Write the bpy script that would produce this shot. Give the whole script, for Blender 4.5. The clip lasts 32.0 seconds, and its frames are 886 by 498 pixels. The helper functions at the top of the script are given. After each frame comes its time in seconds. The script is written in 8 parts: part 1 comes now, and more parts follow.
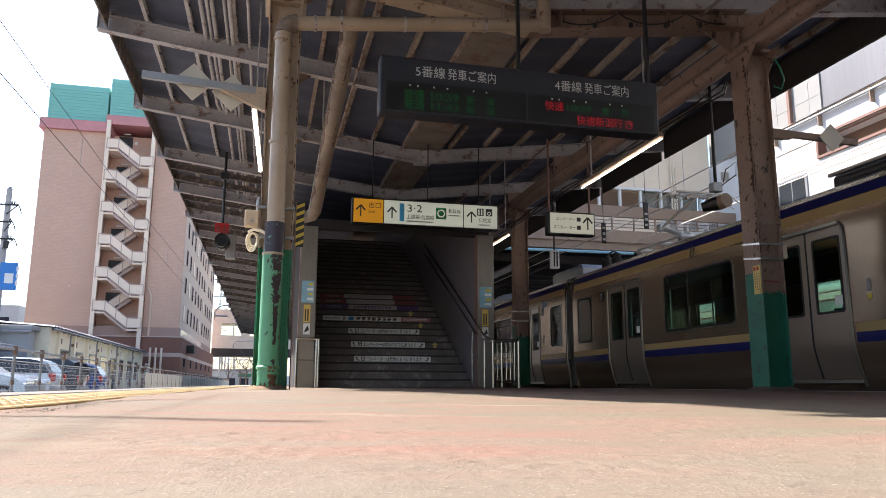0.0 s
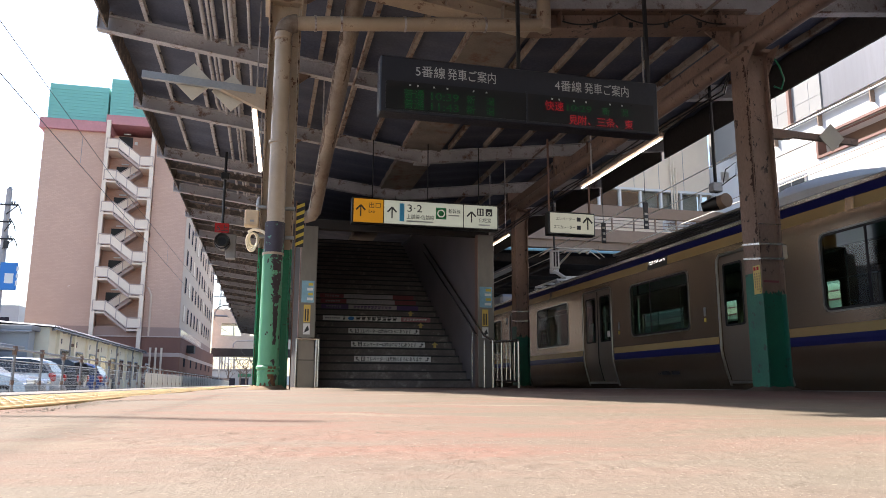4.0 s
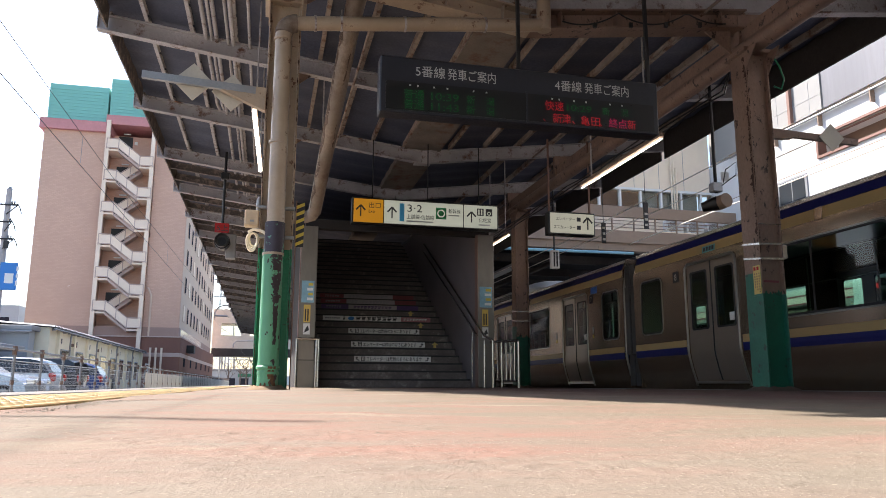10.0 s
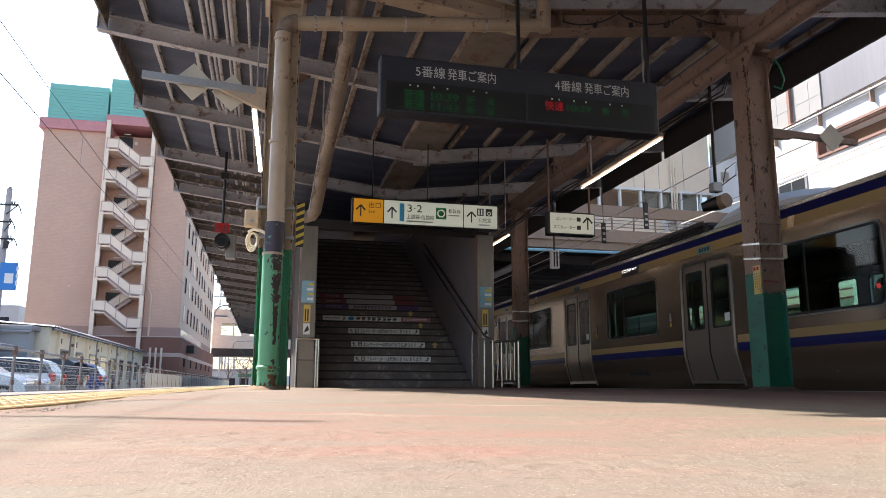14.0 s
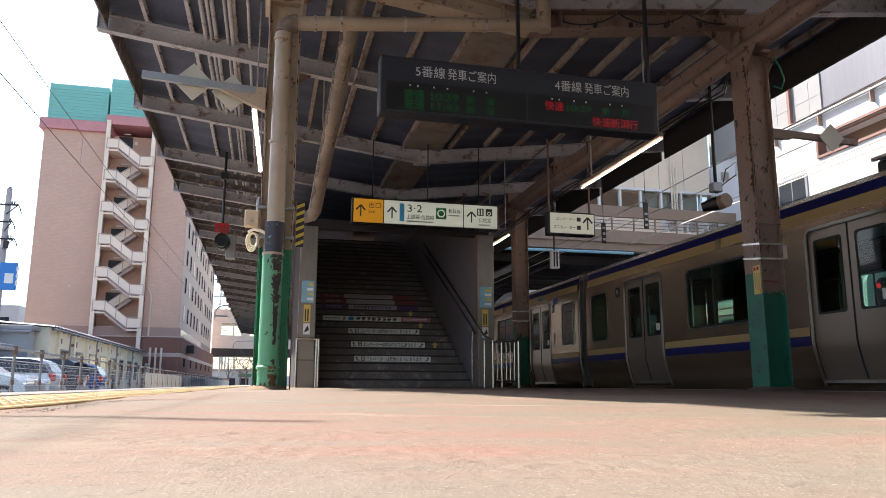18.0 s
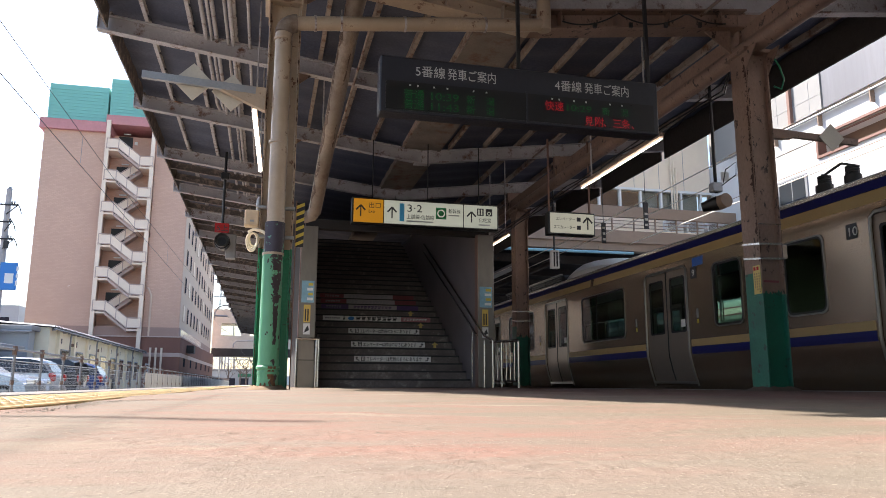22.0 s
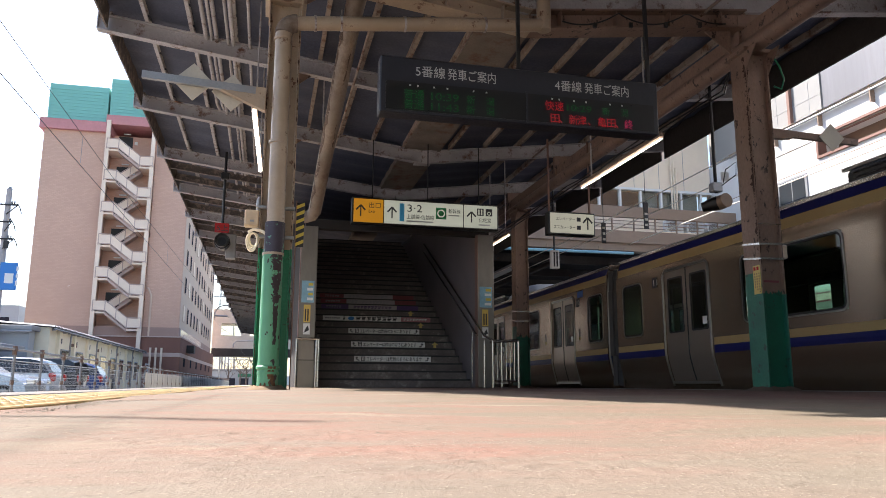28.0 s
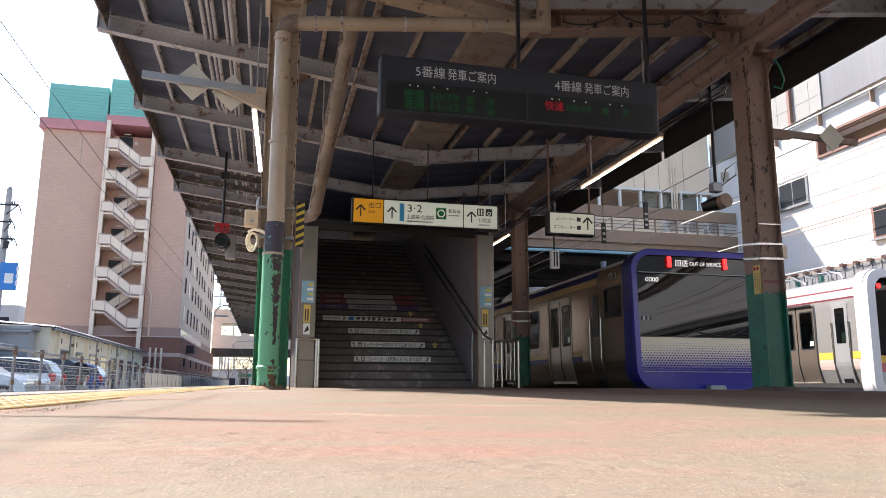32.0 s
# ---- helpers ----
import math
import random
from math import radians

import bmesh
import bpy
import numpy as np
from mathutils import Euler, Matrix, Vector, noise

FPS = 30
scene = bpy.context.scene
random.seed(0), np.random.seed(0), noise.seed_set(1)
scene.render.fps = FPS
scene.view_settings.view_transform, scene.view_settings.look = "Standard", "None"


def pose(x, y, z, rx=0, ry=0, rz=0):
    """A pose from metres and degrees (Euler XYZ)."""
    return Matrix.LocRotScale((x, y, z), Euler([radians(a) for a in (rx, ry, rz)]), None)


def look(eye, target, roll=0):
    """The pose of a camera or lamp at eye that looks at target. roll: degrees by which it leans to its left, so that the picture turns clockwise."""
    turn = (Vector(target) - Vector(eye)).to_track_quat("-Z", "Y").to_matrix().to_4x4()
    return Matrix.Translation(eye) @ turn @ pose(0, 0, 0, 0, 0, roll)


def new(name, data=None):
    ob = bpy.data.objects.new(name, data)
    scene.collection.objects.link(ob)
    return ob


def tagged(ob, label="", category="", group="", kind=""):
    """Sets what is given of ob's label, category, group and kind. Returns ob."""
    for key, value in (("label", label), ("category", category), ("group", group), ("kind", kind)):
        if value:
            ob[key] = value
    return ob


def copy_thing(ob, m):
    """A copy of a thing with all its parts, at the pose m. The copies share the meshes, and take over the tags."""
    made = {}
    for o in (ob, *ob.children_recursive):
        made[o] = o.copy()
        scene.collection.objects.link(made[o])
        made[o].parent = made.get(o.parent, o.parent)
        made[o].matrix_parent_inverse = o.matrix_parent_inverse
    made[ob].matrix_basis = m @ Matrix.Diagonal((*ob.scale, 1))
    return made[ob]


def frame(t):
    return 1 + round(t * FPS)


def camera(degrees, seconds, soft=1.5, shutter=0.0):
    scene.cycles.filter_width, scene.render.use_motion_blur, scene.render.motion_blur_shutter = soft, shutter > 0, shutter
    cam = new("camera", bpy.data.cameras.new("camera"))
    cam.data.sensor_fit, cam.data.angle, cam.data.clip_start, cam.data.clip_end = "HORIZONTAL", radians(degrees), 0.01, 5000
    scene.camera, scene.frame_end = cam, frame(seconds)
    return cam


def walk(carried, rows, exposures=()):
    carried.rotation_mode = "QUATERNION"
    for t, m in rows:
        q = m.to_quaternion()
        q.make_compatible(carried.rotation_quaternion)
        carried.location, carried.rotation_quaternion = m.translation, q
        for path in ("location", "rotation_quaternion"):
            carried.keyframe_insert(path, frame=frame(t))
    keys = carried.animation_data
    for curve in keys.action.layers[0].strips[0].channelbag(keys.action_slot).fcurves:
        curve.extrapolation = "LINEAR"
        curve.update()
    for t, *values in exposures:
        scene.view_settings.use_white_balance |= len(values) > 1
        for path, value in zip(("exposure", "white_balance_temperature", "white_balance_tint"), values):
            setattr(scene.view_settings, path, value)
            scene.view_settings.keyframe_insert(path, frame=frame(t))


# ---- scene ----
# ---- camera: it stands still on the platform floor ----
cam = camera(61.89, 32.0, soft=0.7, shutter=0.06)
EYE = (0.0, 0.0, 0.05)
AIM = look(EYE, (EYE[0] + math.sin(radians(13.34)) * math.cos(radians(10.426)),
                 EYE[1] + math.cos(radians(13.34)) * math.cos(radians(10.426)),
                 EYE[2] + math.sin(radians(10.426))), 0.191)
walk(cam, [(0, AIM), (32, AIM)], exposures=[(0, 1.3, 6480, 15), (32, 1.3, 6480, 15)])

# ---- light: morning sun from ahead and from the side, over a hazy sky ----
SUN = Vector((-0.70, 0.67, 1.0)).normalized()
world = bpy.data.worlds.new("sky")
scene.world = world
world.use_nodes = True
wn, wl = world.node_tree.nodes, world.node_tree.links
sky = wn.new("ShaderNodeTexSky")
sky.sky_type = "NISHITA"
sky.sun_disc = False
sky.sun_elevation = math.asin(SUN.z)
sky.sun_rotation = math.atan2(SUN.x, SUN.y)
sky.dust_density = 1.2
sky.air_density = 1.2
wn["Background"].inputs["Strength"].default_value = 0.15
wl.new(sky.outputs[0], wn["Background"].inputs["Color"])
sun = new("sun", bpy.data.lights.new("sun", "SUN"))
sun.data.energy = 5.0
sun.data.angle = radians(0.6)
sun.data.color = (1.0, 0.95, 0.88)
sun.matrix_world = look((SUN * 60)[:], (0, 0, 0))
# ---- materials ----
def nmat(name):
    m = bpy.data.materials.new(name)
    m.use_nodes = True
    return m, m.node_tree.nodes, m.node_tree.links, m.node_tree.nodes["Principled BSDF"]


def coords(n, l, scale=(1, 1, 1)):
    """Object coordinates, shifted by a random amount for each object."""
    tc, oi = n.new("ShaderNodeTexCoord"), n.new("ShaderNodeObjectInfo")
    mul, add = n.new("ShaderNodeVectorMath"), n.new("ShaderNodeVectorMath")
    mul.operation, add.operation = "MULTIPLY", "ADD"
    comb = n.new("ShaderNodeCombineXYZ")
    for i, k in enumerate((31.0, 17.0, 23.0)):
        mm = n.new("ShaderNodeMath")
        mm.operation = "MULTIPLY"
        mm.inputs[1].default_value = k
        l.new(oi.outputs["Random"], mm.inputs[0])
        l.new(mm.outputs[0], comb.inputs[i])
    mul.inputs[1].default_value = scale
    l.new(tc.outputs["Object"], mul.inputs[0])
    l.new(mul.outputs[0], add.inputs[0])
    l.new(comb.outputs[0], add.inputs[1])
    return add.outputs[0]


def noise_at(n, l, vec, scale, detail=4.0, rough=0.6):
    t = n.new("ShaderNodeTexNoise")
    t.inputs["Scale"].default_value = scale
    t.inputs["Detail"].default_value = detail
    t.inputs["Roughness"].default_value = rough
    l.new(vec, t.inputs["Vector"])
    return t.outputs["Fac"]


def ramp(n, l, fac, lo, hi):
    r = n.new("ShaderNodeMapRange")
    r.inputs["From Min"].default_value, r.inputs["From Max"].default_value = lo, hi
    l.new(fac, r.inputs["Value"])
    return r.outputs[0]


def mixc(n, l, fac, a, b):
    m = n.new("ShaderNodeMix")
    m.data_type = "RGBA"
    if isinstance(fac, float):
        m.inputs["Factor"].default_value = fac
    else:
        l.new(fac, m.inputs["Factor"])
    for key, v in (("A", a), ("B", b)):
        s = [i for i in m.inputs if i.name == key and i.type == "RGBA"][0]
        if isinstance(v, tuple):
            s.default_value = (*v, 1)
        else:
            l.new(v, s)
    return [o for o in m.outputs if o.type == "RGBA"][0]


def mat(name, col, rough=0.6, metal=0.0, vary=0.25, coarse=1.3, fine=40.0, bump=0.15, spot=None, spot_at=(0.62, 0.68), spot_scale=4.0, stretch=(1, 1, 1), dist=0.004, rv=0.12):
    """A surface with a large and a small variation, relief, and if spot is given patches of that colour (rust, stains, worn paint)."""
    m, n, l, p = nmat(name)
    v = coords(n, l, stretch)
    big, small = noise_at(n, l, v, coarse), noise_at(n, l, v, fine, 6.0, 0.65)
    dark = tuple(c * (1 - vary) for c in col)
    lite = tuple(min(1, c * (1 + vary * 0.6)) for c in col)
    c = mixc(n, l, ramp(n, l, big, 0.3, 0.7), dark, lite)
    c = mixc(n, l, ramp(n, l, small, 0.35, 0.75), c, tuple(x * (1 - vary * 0.7) for x in col))
    r = ramp(n, l, small, 0.2, 0.8)
    if spot:
        s = ramp(n, l, noise_at(n, l, v, spot_scale, 8.0, 0.7), *spot_at)
        c = mixc(n, l, s, c, spot)
    l.new(c, p.inputs["Base Color"])
    rr = n.new("ShaderNodeMapRange")
    rr.inputs["To Min"].default_value, rr.inputs["To Max"].default_value = max(0.03, rough - rv), min(1, rough + rv)
    l.new(r, rr.inputs["Value"])
    l.new(rr.outputs[0], p.inputs["Roughness"])
    p.inputs["Metallic"].default_value = metal
    if bump:
        b = n.new("ShaderNodeBump")
        b.inputs["Strength"].default_value, b.inputs["Distance"].default_value = bump, dist
        l.new(small, b.inputs["Height"])
        l.new(b.outputs[0], p.inputs["Normal"])
    return m


def glow(name, col, strength, body=1.0):
    m, n, l, p = nmat(name)
    p.inputs["Base Color"].default_value = (*[min(1, c) * body for c in col], 1)
    p.inputs["Emission Color"].default_value = (*col, 1)
    p.inputs["Emission Strength"].default_value = strength
    p.inputs["Roughness"].default_value = 0.4
    return m


def glass(name, tint, least=0.04):
    """A clear thin pane: tinted by what it lets through, with gloss that grows towards a flat view."""
    m, n, l, p = nmat(name)
    out = n["Material Output"]
    lw, tr, gl, mx = (n.new("ShaderNode" + k) for k in ("LayerWeight", "BsdfTransparent", "BsdfGlossy", "MixShader"))
    lw.inputs["Blend"].default_value = 0.5
    five, rest = n.new("ShaderNodeMath"), n.new("ShaderNodeMath")
    five.operation, rest.operation = "POWER", "MULTIPLY_ADD"
    five.inputs[1].default_value = 5.0
    rest.inputs[1].default_value, rest.inputs[2].default_value = 0.9 - least, least
    l.new(lw.outputs["Facing"], five.inputs[0])
    l.new(five.outputs[0], rest.inputs[0])
    tr.inputs["Color"].default_value = (*tint, 1)
    gl.inputs["Roughness"].default_value = 0.02
    l.new(rest.outputs[0], mx.inputs[0])
    l.new(tr.outputs[0], mx.inputs[1])
    l.new(gl.outputs[0], mx.inputs[2])
    l.new(mx.outputs[0], out.inputs["Surface"])
    return m


def gloss_mat(name, col, rough=0.02):
    m, n, l, p = nmat(name)
    p.inputs["Base Color"].default_value = (*col, 1)
    p.inputs["Roughness"].default_value = rough
    return m


RUST = (0.13, 0.055, 0.025)
M = {}
M["beige_paint"] = mat("aged beige paint", (0.42, 0.325, 0.235), 0.36, vary=0.22, coarse=2.2, spot=RUST, spot_at=(0.60, 0.66), spot_scale=7.0, bump=0.25)
M["brown_paint"] = mat("rusty brown paint", (0.25, 0.158, 0.115), 0.6, vary=0.3, coarse=2.0, spot=(0.035, 0.02, 0.015), spot_at=(0.585, 0.63), spot_scale=11.0, bump=0.35, stretch=(1, 1, 0.6))
M["beam_paint"] = mat("grey brown beam paint", (0.46, 0.435, 0.435), 0.6, vary=0.35, coarse=1.5, spot=RUST, spot_at=(0.54, 0.66), spot_scale=5.0, bump=0.3)
M["green_paint"] = mat("green column paint", (0.012, 0.21, 0.105), 0.45, vary=0.3, coarse=3.0, spot=(0.03, 0.04, 0.03), spot_at=(0.60, 0.65), spot_scale=9.0, bump=0.3)
# darker copy of the column green: shade on the right columns, in colour
M["shaded_green_paint"] = mat("shaded teal green column paint", (0.006, 0.125, 0.075), 0.45, vary=0.3, coarse=3.0, spot=(0.02, 0.03, 0.025), spot_at=(0.60, 0.65), spot_scale=9.0, bump=0.3)
M["pale_green"] = mat("pale green pipe paint", (0.11, 0.35, 0.20), 0.45, vary=0.2, coarse=3.0, spot=(0.05, 0.035, 0.03), spot_at=(0.66, 0.68), spot_scale=9.0, bump=0.4, stretch=(1, 1, 0.3))
# the blue in this tone stands for haze under the roof
M["deck"] = mat("dark blue-grey roof sheet", (0.062, 0.070, 0.106), 0.7, vary=0.35, coarse=1.0, fine=25, bump=0.2)
M["purlin"] = mat("rusted purlin paint", (0.34, 0.27, 0.22), 0.65, vary=0.35, coarse=2.5, spot=RUST, spot_at=(0.5, 0.62), spot_scale=4.0, bump=0.3)
M["steel"] = mat("brushed stainless steel", (0.34, 0.315, 0.285), 0.32, 0.9, vary=0.08, coarse=0.8, fine=8, bump=0, stretch=(1, 1, 0.3), rv=0.05)
M["body_steel"] = mat("train body steel", (0.295, 0.216, 0.155), 0.25, 0.8, vary=0.05, coarse=0.4, fine=6, bump=0, stretch=(1, 0.3, 1), rv=0.03)
M["door_steel"] = mat("dull grey door steel", (0.30, 0.243, 0.195), 0.34, 0.62, vary=0.05, coarse=0.6, fine=8, bump=0, rv=0.03)
for k in ("body_steel", "door_steel"):
    M[k].node_tree.nodes["Principled BSDF"].inputs["IOR"].default_value = 1.7
M["frame_steel"] = mat("dull bright trim steel", (0.25, 0.235, 0.215), 0.3, 0.9, vary=0.05, coarse=2, fine=6, bump=0, rv=0.02)
M["galv"] = mat("galvanised steel", (0.34, 0.35, 0.36), 0.45, 0.6, vary=0.2, coarse=3, bump=0.1)
M["chrome"] = mat("polished rail steel", (0.46, 0.44, 0.42), 0.22, 0.95, vary=0.1, coarse=4, bump=0.05)
M["blue"] = mat("deep blue stripe", (0.014, 0.016, 0.10), 0.35, vary=0.12, bump=0.03)
M["face_blue"] = mat("blue front frame paint", (0.024, 0.021, 0.27), 0.2, vary=0.05, bump=0, rv=0.03)
M["gold"] = mat("cream gold stripe", (0.40, 0.27, 0.12), 0.4, vary=0.1, bump=0.03)
for k in ("blue", "gold"):
    M[k].node_tree.nodes["Principled BSDF"].inputs["Specular IOR Level"].default_value = 0.15
M["black"] = mat("black plastic", (0.012, 0.012, 0.013), 0.35, vary=0.2, bump=0.05)
M["rubber"] = mat("black rubber", (0.015, 0.015, 0.016), 0.7, vary=0.2, bump=0.1)
M["dark_steel"] = mat("dark underframe steel", (0.045, 0.043, 0.042), 0.6, 0.3, vary=0.3, bump=0.2)
M["white_paint"] = mat("white paint", (0.74, 0.73, 0.70), 0.45, vary=0.08, bump=0.06)
M["grey_paint"] = mat("grey paint", (0.30, 0.30, 0.30), 0.5, vary=0.15, bump=0.1)
# near-black: shade beside and over the stair opening, put into the colour
M["cladding"] = mat("shade-dark stair cladding", (0.032, 0.026, 0.024), 0.96, vary=0.3, bump=0.4, rv=0.03)
M["dark_grey"] = mat("dark grey board casing", (0.022, 0.023, 0.032), 0.45, vary=0.15, bump=0.05)
M["concrete"] = mat("weathered concrete", (0.22, 0.20, 0.18), 0.85, vary=0.3, coarse=0.9, fine=30, bump=0.4, dist=0.01)
M["step"] = mat("worn step concrete", (0.17, 0.138, 0.127), 0.75, vary=0.5, coarse=2.2, fine=24, bump=0.3, spot=(0.30, 0.26, 0.235), spot_at=(0.56, 0.68), spot_scale=5.0)
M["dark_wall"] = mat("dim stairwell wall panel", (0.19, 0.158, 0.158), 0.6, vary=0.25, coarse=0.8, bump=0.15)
M["bounce_panel"] = mat("pale bounce panel", (0.45, 0.42, 0.385), 0.5, vary=0.1, coarse=0.7, bump=0.08)
M["tail_red"] = mat("red lamp lens", (0.45, 0.02, 0.02), 0.2, vary=0.1, bump=0)
M["bridge_steel"] = mat("brown grey bridge steel", (0.27, 0.185, 0.128), 0.6, vary=0.15, coarse=0.6, fine=6)
M["riser_red"] = mat("dull red paint", (0.22, 0.05, 0.06), 0.6, vary=0.15, bump=0)
M["glass"] = glass("clear window glass", (0.78, 0.78, 0.75))
M["tinted"] = glass("green tinted train glass", (0.32, 0.48, 0.41), 0.03)
M["tube"] = glow("lit fluorescent tube", (1.0, 0.90, 0.76), 4.0)
# ---- mesh helpers ----
class Geo:
    """Vertices and faces of one mesh."""
    def __init__(self):
        self.v, self.f = [], []

    def add(self, verts, faces):
        k = len(self.v)
        self.v += [tuple(p) for p in verts]
        self.f += [tuple(i + k for i in f) for f in faces]
        return self

    def box(self, x0, x1, y0, y1, z0, z1, b=0.0):
        x0, x1 = min(x0, x1), max(x0, x1)
        y0, y1 = min(y0, y1), max(y0, y1)
        z0, z1 = min(z0, z1), max(z0, z1)
        if b <= 0:
            vs = [(x, y, z) for z in (z0, z1) for y in (y0, y1) for x in (x0, x1)]
            return self.add(vs, [(0, 2, 3, 1), (4, 5, 7, 6), (0, 1, 5, 4), (2, 6, 7, 3), (0, 4, 6, 2), (1, 3, 7, 5)])
        c, h = ((x0 + x1) / 2, (y0 + y1) / 2, (z0 + z1) / 2), ((x1 - x0) / 2, (y1 - y0) / 2, (z1 - z0) / 2)
        b = min(b, h[0] * 0.9, h[1] * 0.9, h[2] * 0.9)
        vs, idx = [], {}
        for sx in (-1, 1):
            for sy in (-1, 1):
                for sz in (-1, 1):
                    for ax in range(3):
                        s = (sx, sy, sz)
                        vs.append(tuple(c[i] + s[i] * (h[i] - (0 if i == ax else b)) for i in range(3)))
                        idx[(sx, sy, sz, ax)] = len(vs) - 1
        fs = []
        for ax in range(3):
            o = [i for i in range(3) if i != ax]
            for s in (-1, 1):
                ring = []
                for a, d in ((-1, -1), (1, -1), (1, 1), (-1, 1)):
                    k = [0, 0, 0]
                    k[ax], k[o[0]], k[o[1]] = s, a, d
                    ring.append(idx[(*k, ax)])
                fs.append(tuple(ring) if (s > 0) == (ax != 1) else tuple(ring[::-1]))
        for ax in range(3):
            o = [i for i in range(3) if i != ax]
            for a in (-1, 1):
                for d in (-1, 1):
                    lo, hi = [0, 0, 0], [0, 0, 0]
                    lo[ax], hi[ax] = -1, 1
                    for k in (lo, hi):
                        k[o[0]], k[o[1]] = a, d
                    q = (idx[(*lo, o[0])], idx[(*hi, o[0])], idx[(*hi, o[1])], idx[(*lo, o[1])])
                    fs.append(q if (a * d > 0) == (ax == 1) else q[::-1])
        for sx in (-1, 1):
            for sy in (-1, 1):
                for sz in (-1, 1):
                    t = tuple(idx[(sx, sy, sz, a)] for a in range(3))
                    fs.append(t if sx * sy * sz > 0 else t[::-1])
        return self.add(vs, fs)

    def tube(self, pts, r, seg=12, caps=True):
        """A round bar along a line of points; r is one radius or one for each point."""
        pts = [Vector(p) for p in pts]
        rs = r if isinstance(r, (list, tuple)) else [r] * len(pts)
        vs, n = [], len(pts)
        ref = None
        for i, p in enumerate(pts):
            d = (pts[min(i + 1, n - 1)] - pts[max(i - 1, 0)]).normalized()
            if ref is None:
                ref = Vector((0, 0, 1)) if abs(d.z) < 0.9 else Vector((1, 0, 0))
            a = d.cross(ref).normalized()
            ref = a.cross(d).normalized()
            for k in range(seg):
                t = 2 * math.pi * k / seg
                vs.append(p + (a * math.cos(t) + ref * math.sin(t)) * rs[i])
        fs = [(i * seg + k, i * seg + (k + 1) % seg, (i + 1) * seg + (k + 1) % seg, (i + 1) * seg + k) for i in range(n - 1) for k in range(seg)]
        if caps:
            fs += [tuple(range(seg))[::-1], tuple((n - 1) * seg + k for k in range(seg))]
        return self.add(vs, fs)

    def bar(self, p, q, w, h):
        """A rectangular bar from p to q, w wide and h high."""
        p, q = Vector(p), Vector(q)
        d = (q - p).normalized()
        up = Vector((0, 0, 1)) if abs(d.z) < 0.95 else Vector((0, 1, 0))
        a = d.cross(up).normalized()
        u = a.cross(d).normalized()
        vs = [e + a * sx * w / 2 + u * sz * h / 2 for e in (p, q) for sx, sz in ((-1, -1), (1, -1), (1, 1), (-1, 1))]
        return self.add(vs, [(3, 2, 1, 0), (4, 5, 6, 7), (0, 1, 5, 4), (1, 2, 6, 5), (2, 3, 7, 6), (3, 0, 4, 7)])

    def extrude(self, ring, vec):
        """A closed flat outline, drawn out along vec."""
        ring = [Vector(p) for p in ring]
        n, vec = len(ring), Vector(vec)
        vs = ring + [p + vec for p in ring]
        return self.add(vs, [tuple(range(n))[::-1], tuple(range(n, 2 * n))] + [(i, (i + 1) % n, n + (i + 1) % n, n + i) for i in range(n)])

    def sheet(self, rows):
        """A grid of points."""
        h, w = len(rows), len(rows[0])
        return self.add([p for r in rows for p in r], [(i * w + j, i * w + j + 1, (i + 1) * w + j + 1, (i + 1) * w + j) for i in range(h - 1) for j in range(w - 1)])

    def mesh(self, name, smooth=True):
        me = bpy.data.meshes.new(name)
        me.from_pydata(self.v, [], self.f)
        bm = bmesh.new()
        bm.from_mesh(me)
        bmesh.ops.recalc_face_normals(bm, faces=bm.faces)
        bm.to_mesh(me)
        bm.free()
        if smooth:
            me.polygons.foreach_set("use_smooth", [True] * len(me.polygons))
            me.set_sharp_from_angle(angle=radians(32))
        return me


def thing(name, geo=None, material=None, label="", category="", group="", kind="", at=None):
    ob = new(name, geo.mesh(name) if geo else None)
    if geo:
        ob.data.materials.append(material)
    if at is not None:
        ob.matrix_basis = at
    return tagged(ob, label, category, group, kind)


def part(name, geo, material, parent, label="", at=None):
    """One mesh under a thing or under a part. geo may be a mesh that is used already."""
    if isinstance(geo, Geo):
        geo = geo.mesh(name)
        geo.materials.append(material)
    ob = new(name, geo)
    ob.parent = parent
    if at is not None:
        ob.matrix_basis = at
    return tagged(ob, label)


def rounded(w, h, r, seg=4):
    """Outline of a rounded rectangle about 0, 0."""
    pts = []
    for cx, cy, a0 in ((w / 2 - r, h / 2 - r, 0), (-w / 2 + r, h / 2 - r, 90), (-w / 2 + r, -h / 2 + r, 180), (w / 2 - r, -h / 2 + r, 270)):
        for k in range(seg + 1):
            a = radians(a0 + 90 * k / seg)
            pts.append((cx + r * math.cos(a), cy + r * math.sin(a)))
    return pts


def ring_geo(geo, outer, inner, place, depth):
    """A frame between two outlines of equal count; place maps (u, v, d) to space."""
    n = len(outer)
    vs = [place(*p, d) for d in (0, depth) for o in (outer, inner) for p in o]
    fs = []
    for i in range(n):
        j = (i + 1) % n
        fs += [(i, j, n + j, n + i), (2 * n + j, 2 * n + i, 3 * n + i, 3 * n + j), (j, i, 2 * n + i, 2 * n + j), (n + i, n + j, 3 * n + j, 3 * n + i)]
    return geo.add(vs, fs)
def text_mesh(body, size, material, bold=0.0):
    cu = bpy.data.curves.new("writing", "FONT")
    cu.body, cu.size, cu.align_x, cu.align_y = body, size, "LEFT", "BOTTOM_BASELINE"
    cu.extrude, cu.offset = 0.001, bold * size
    ob = bpy.data.objects.new("writing", cu)
    scene.collection.objects.link(ob)
    me = bpy.data.meshes.new_from_object(ob)
    bpy.data.objects.remove(ob)
    bpy.data.curves.remove(cu)
    me.materials.clear()
    me.materials.append(material)
    return me


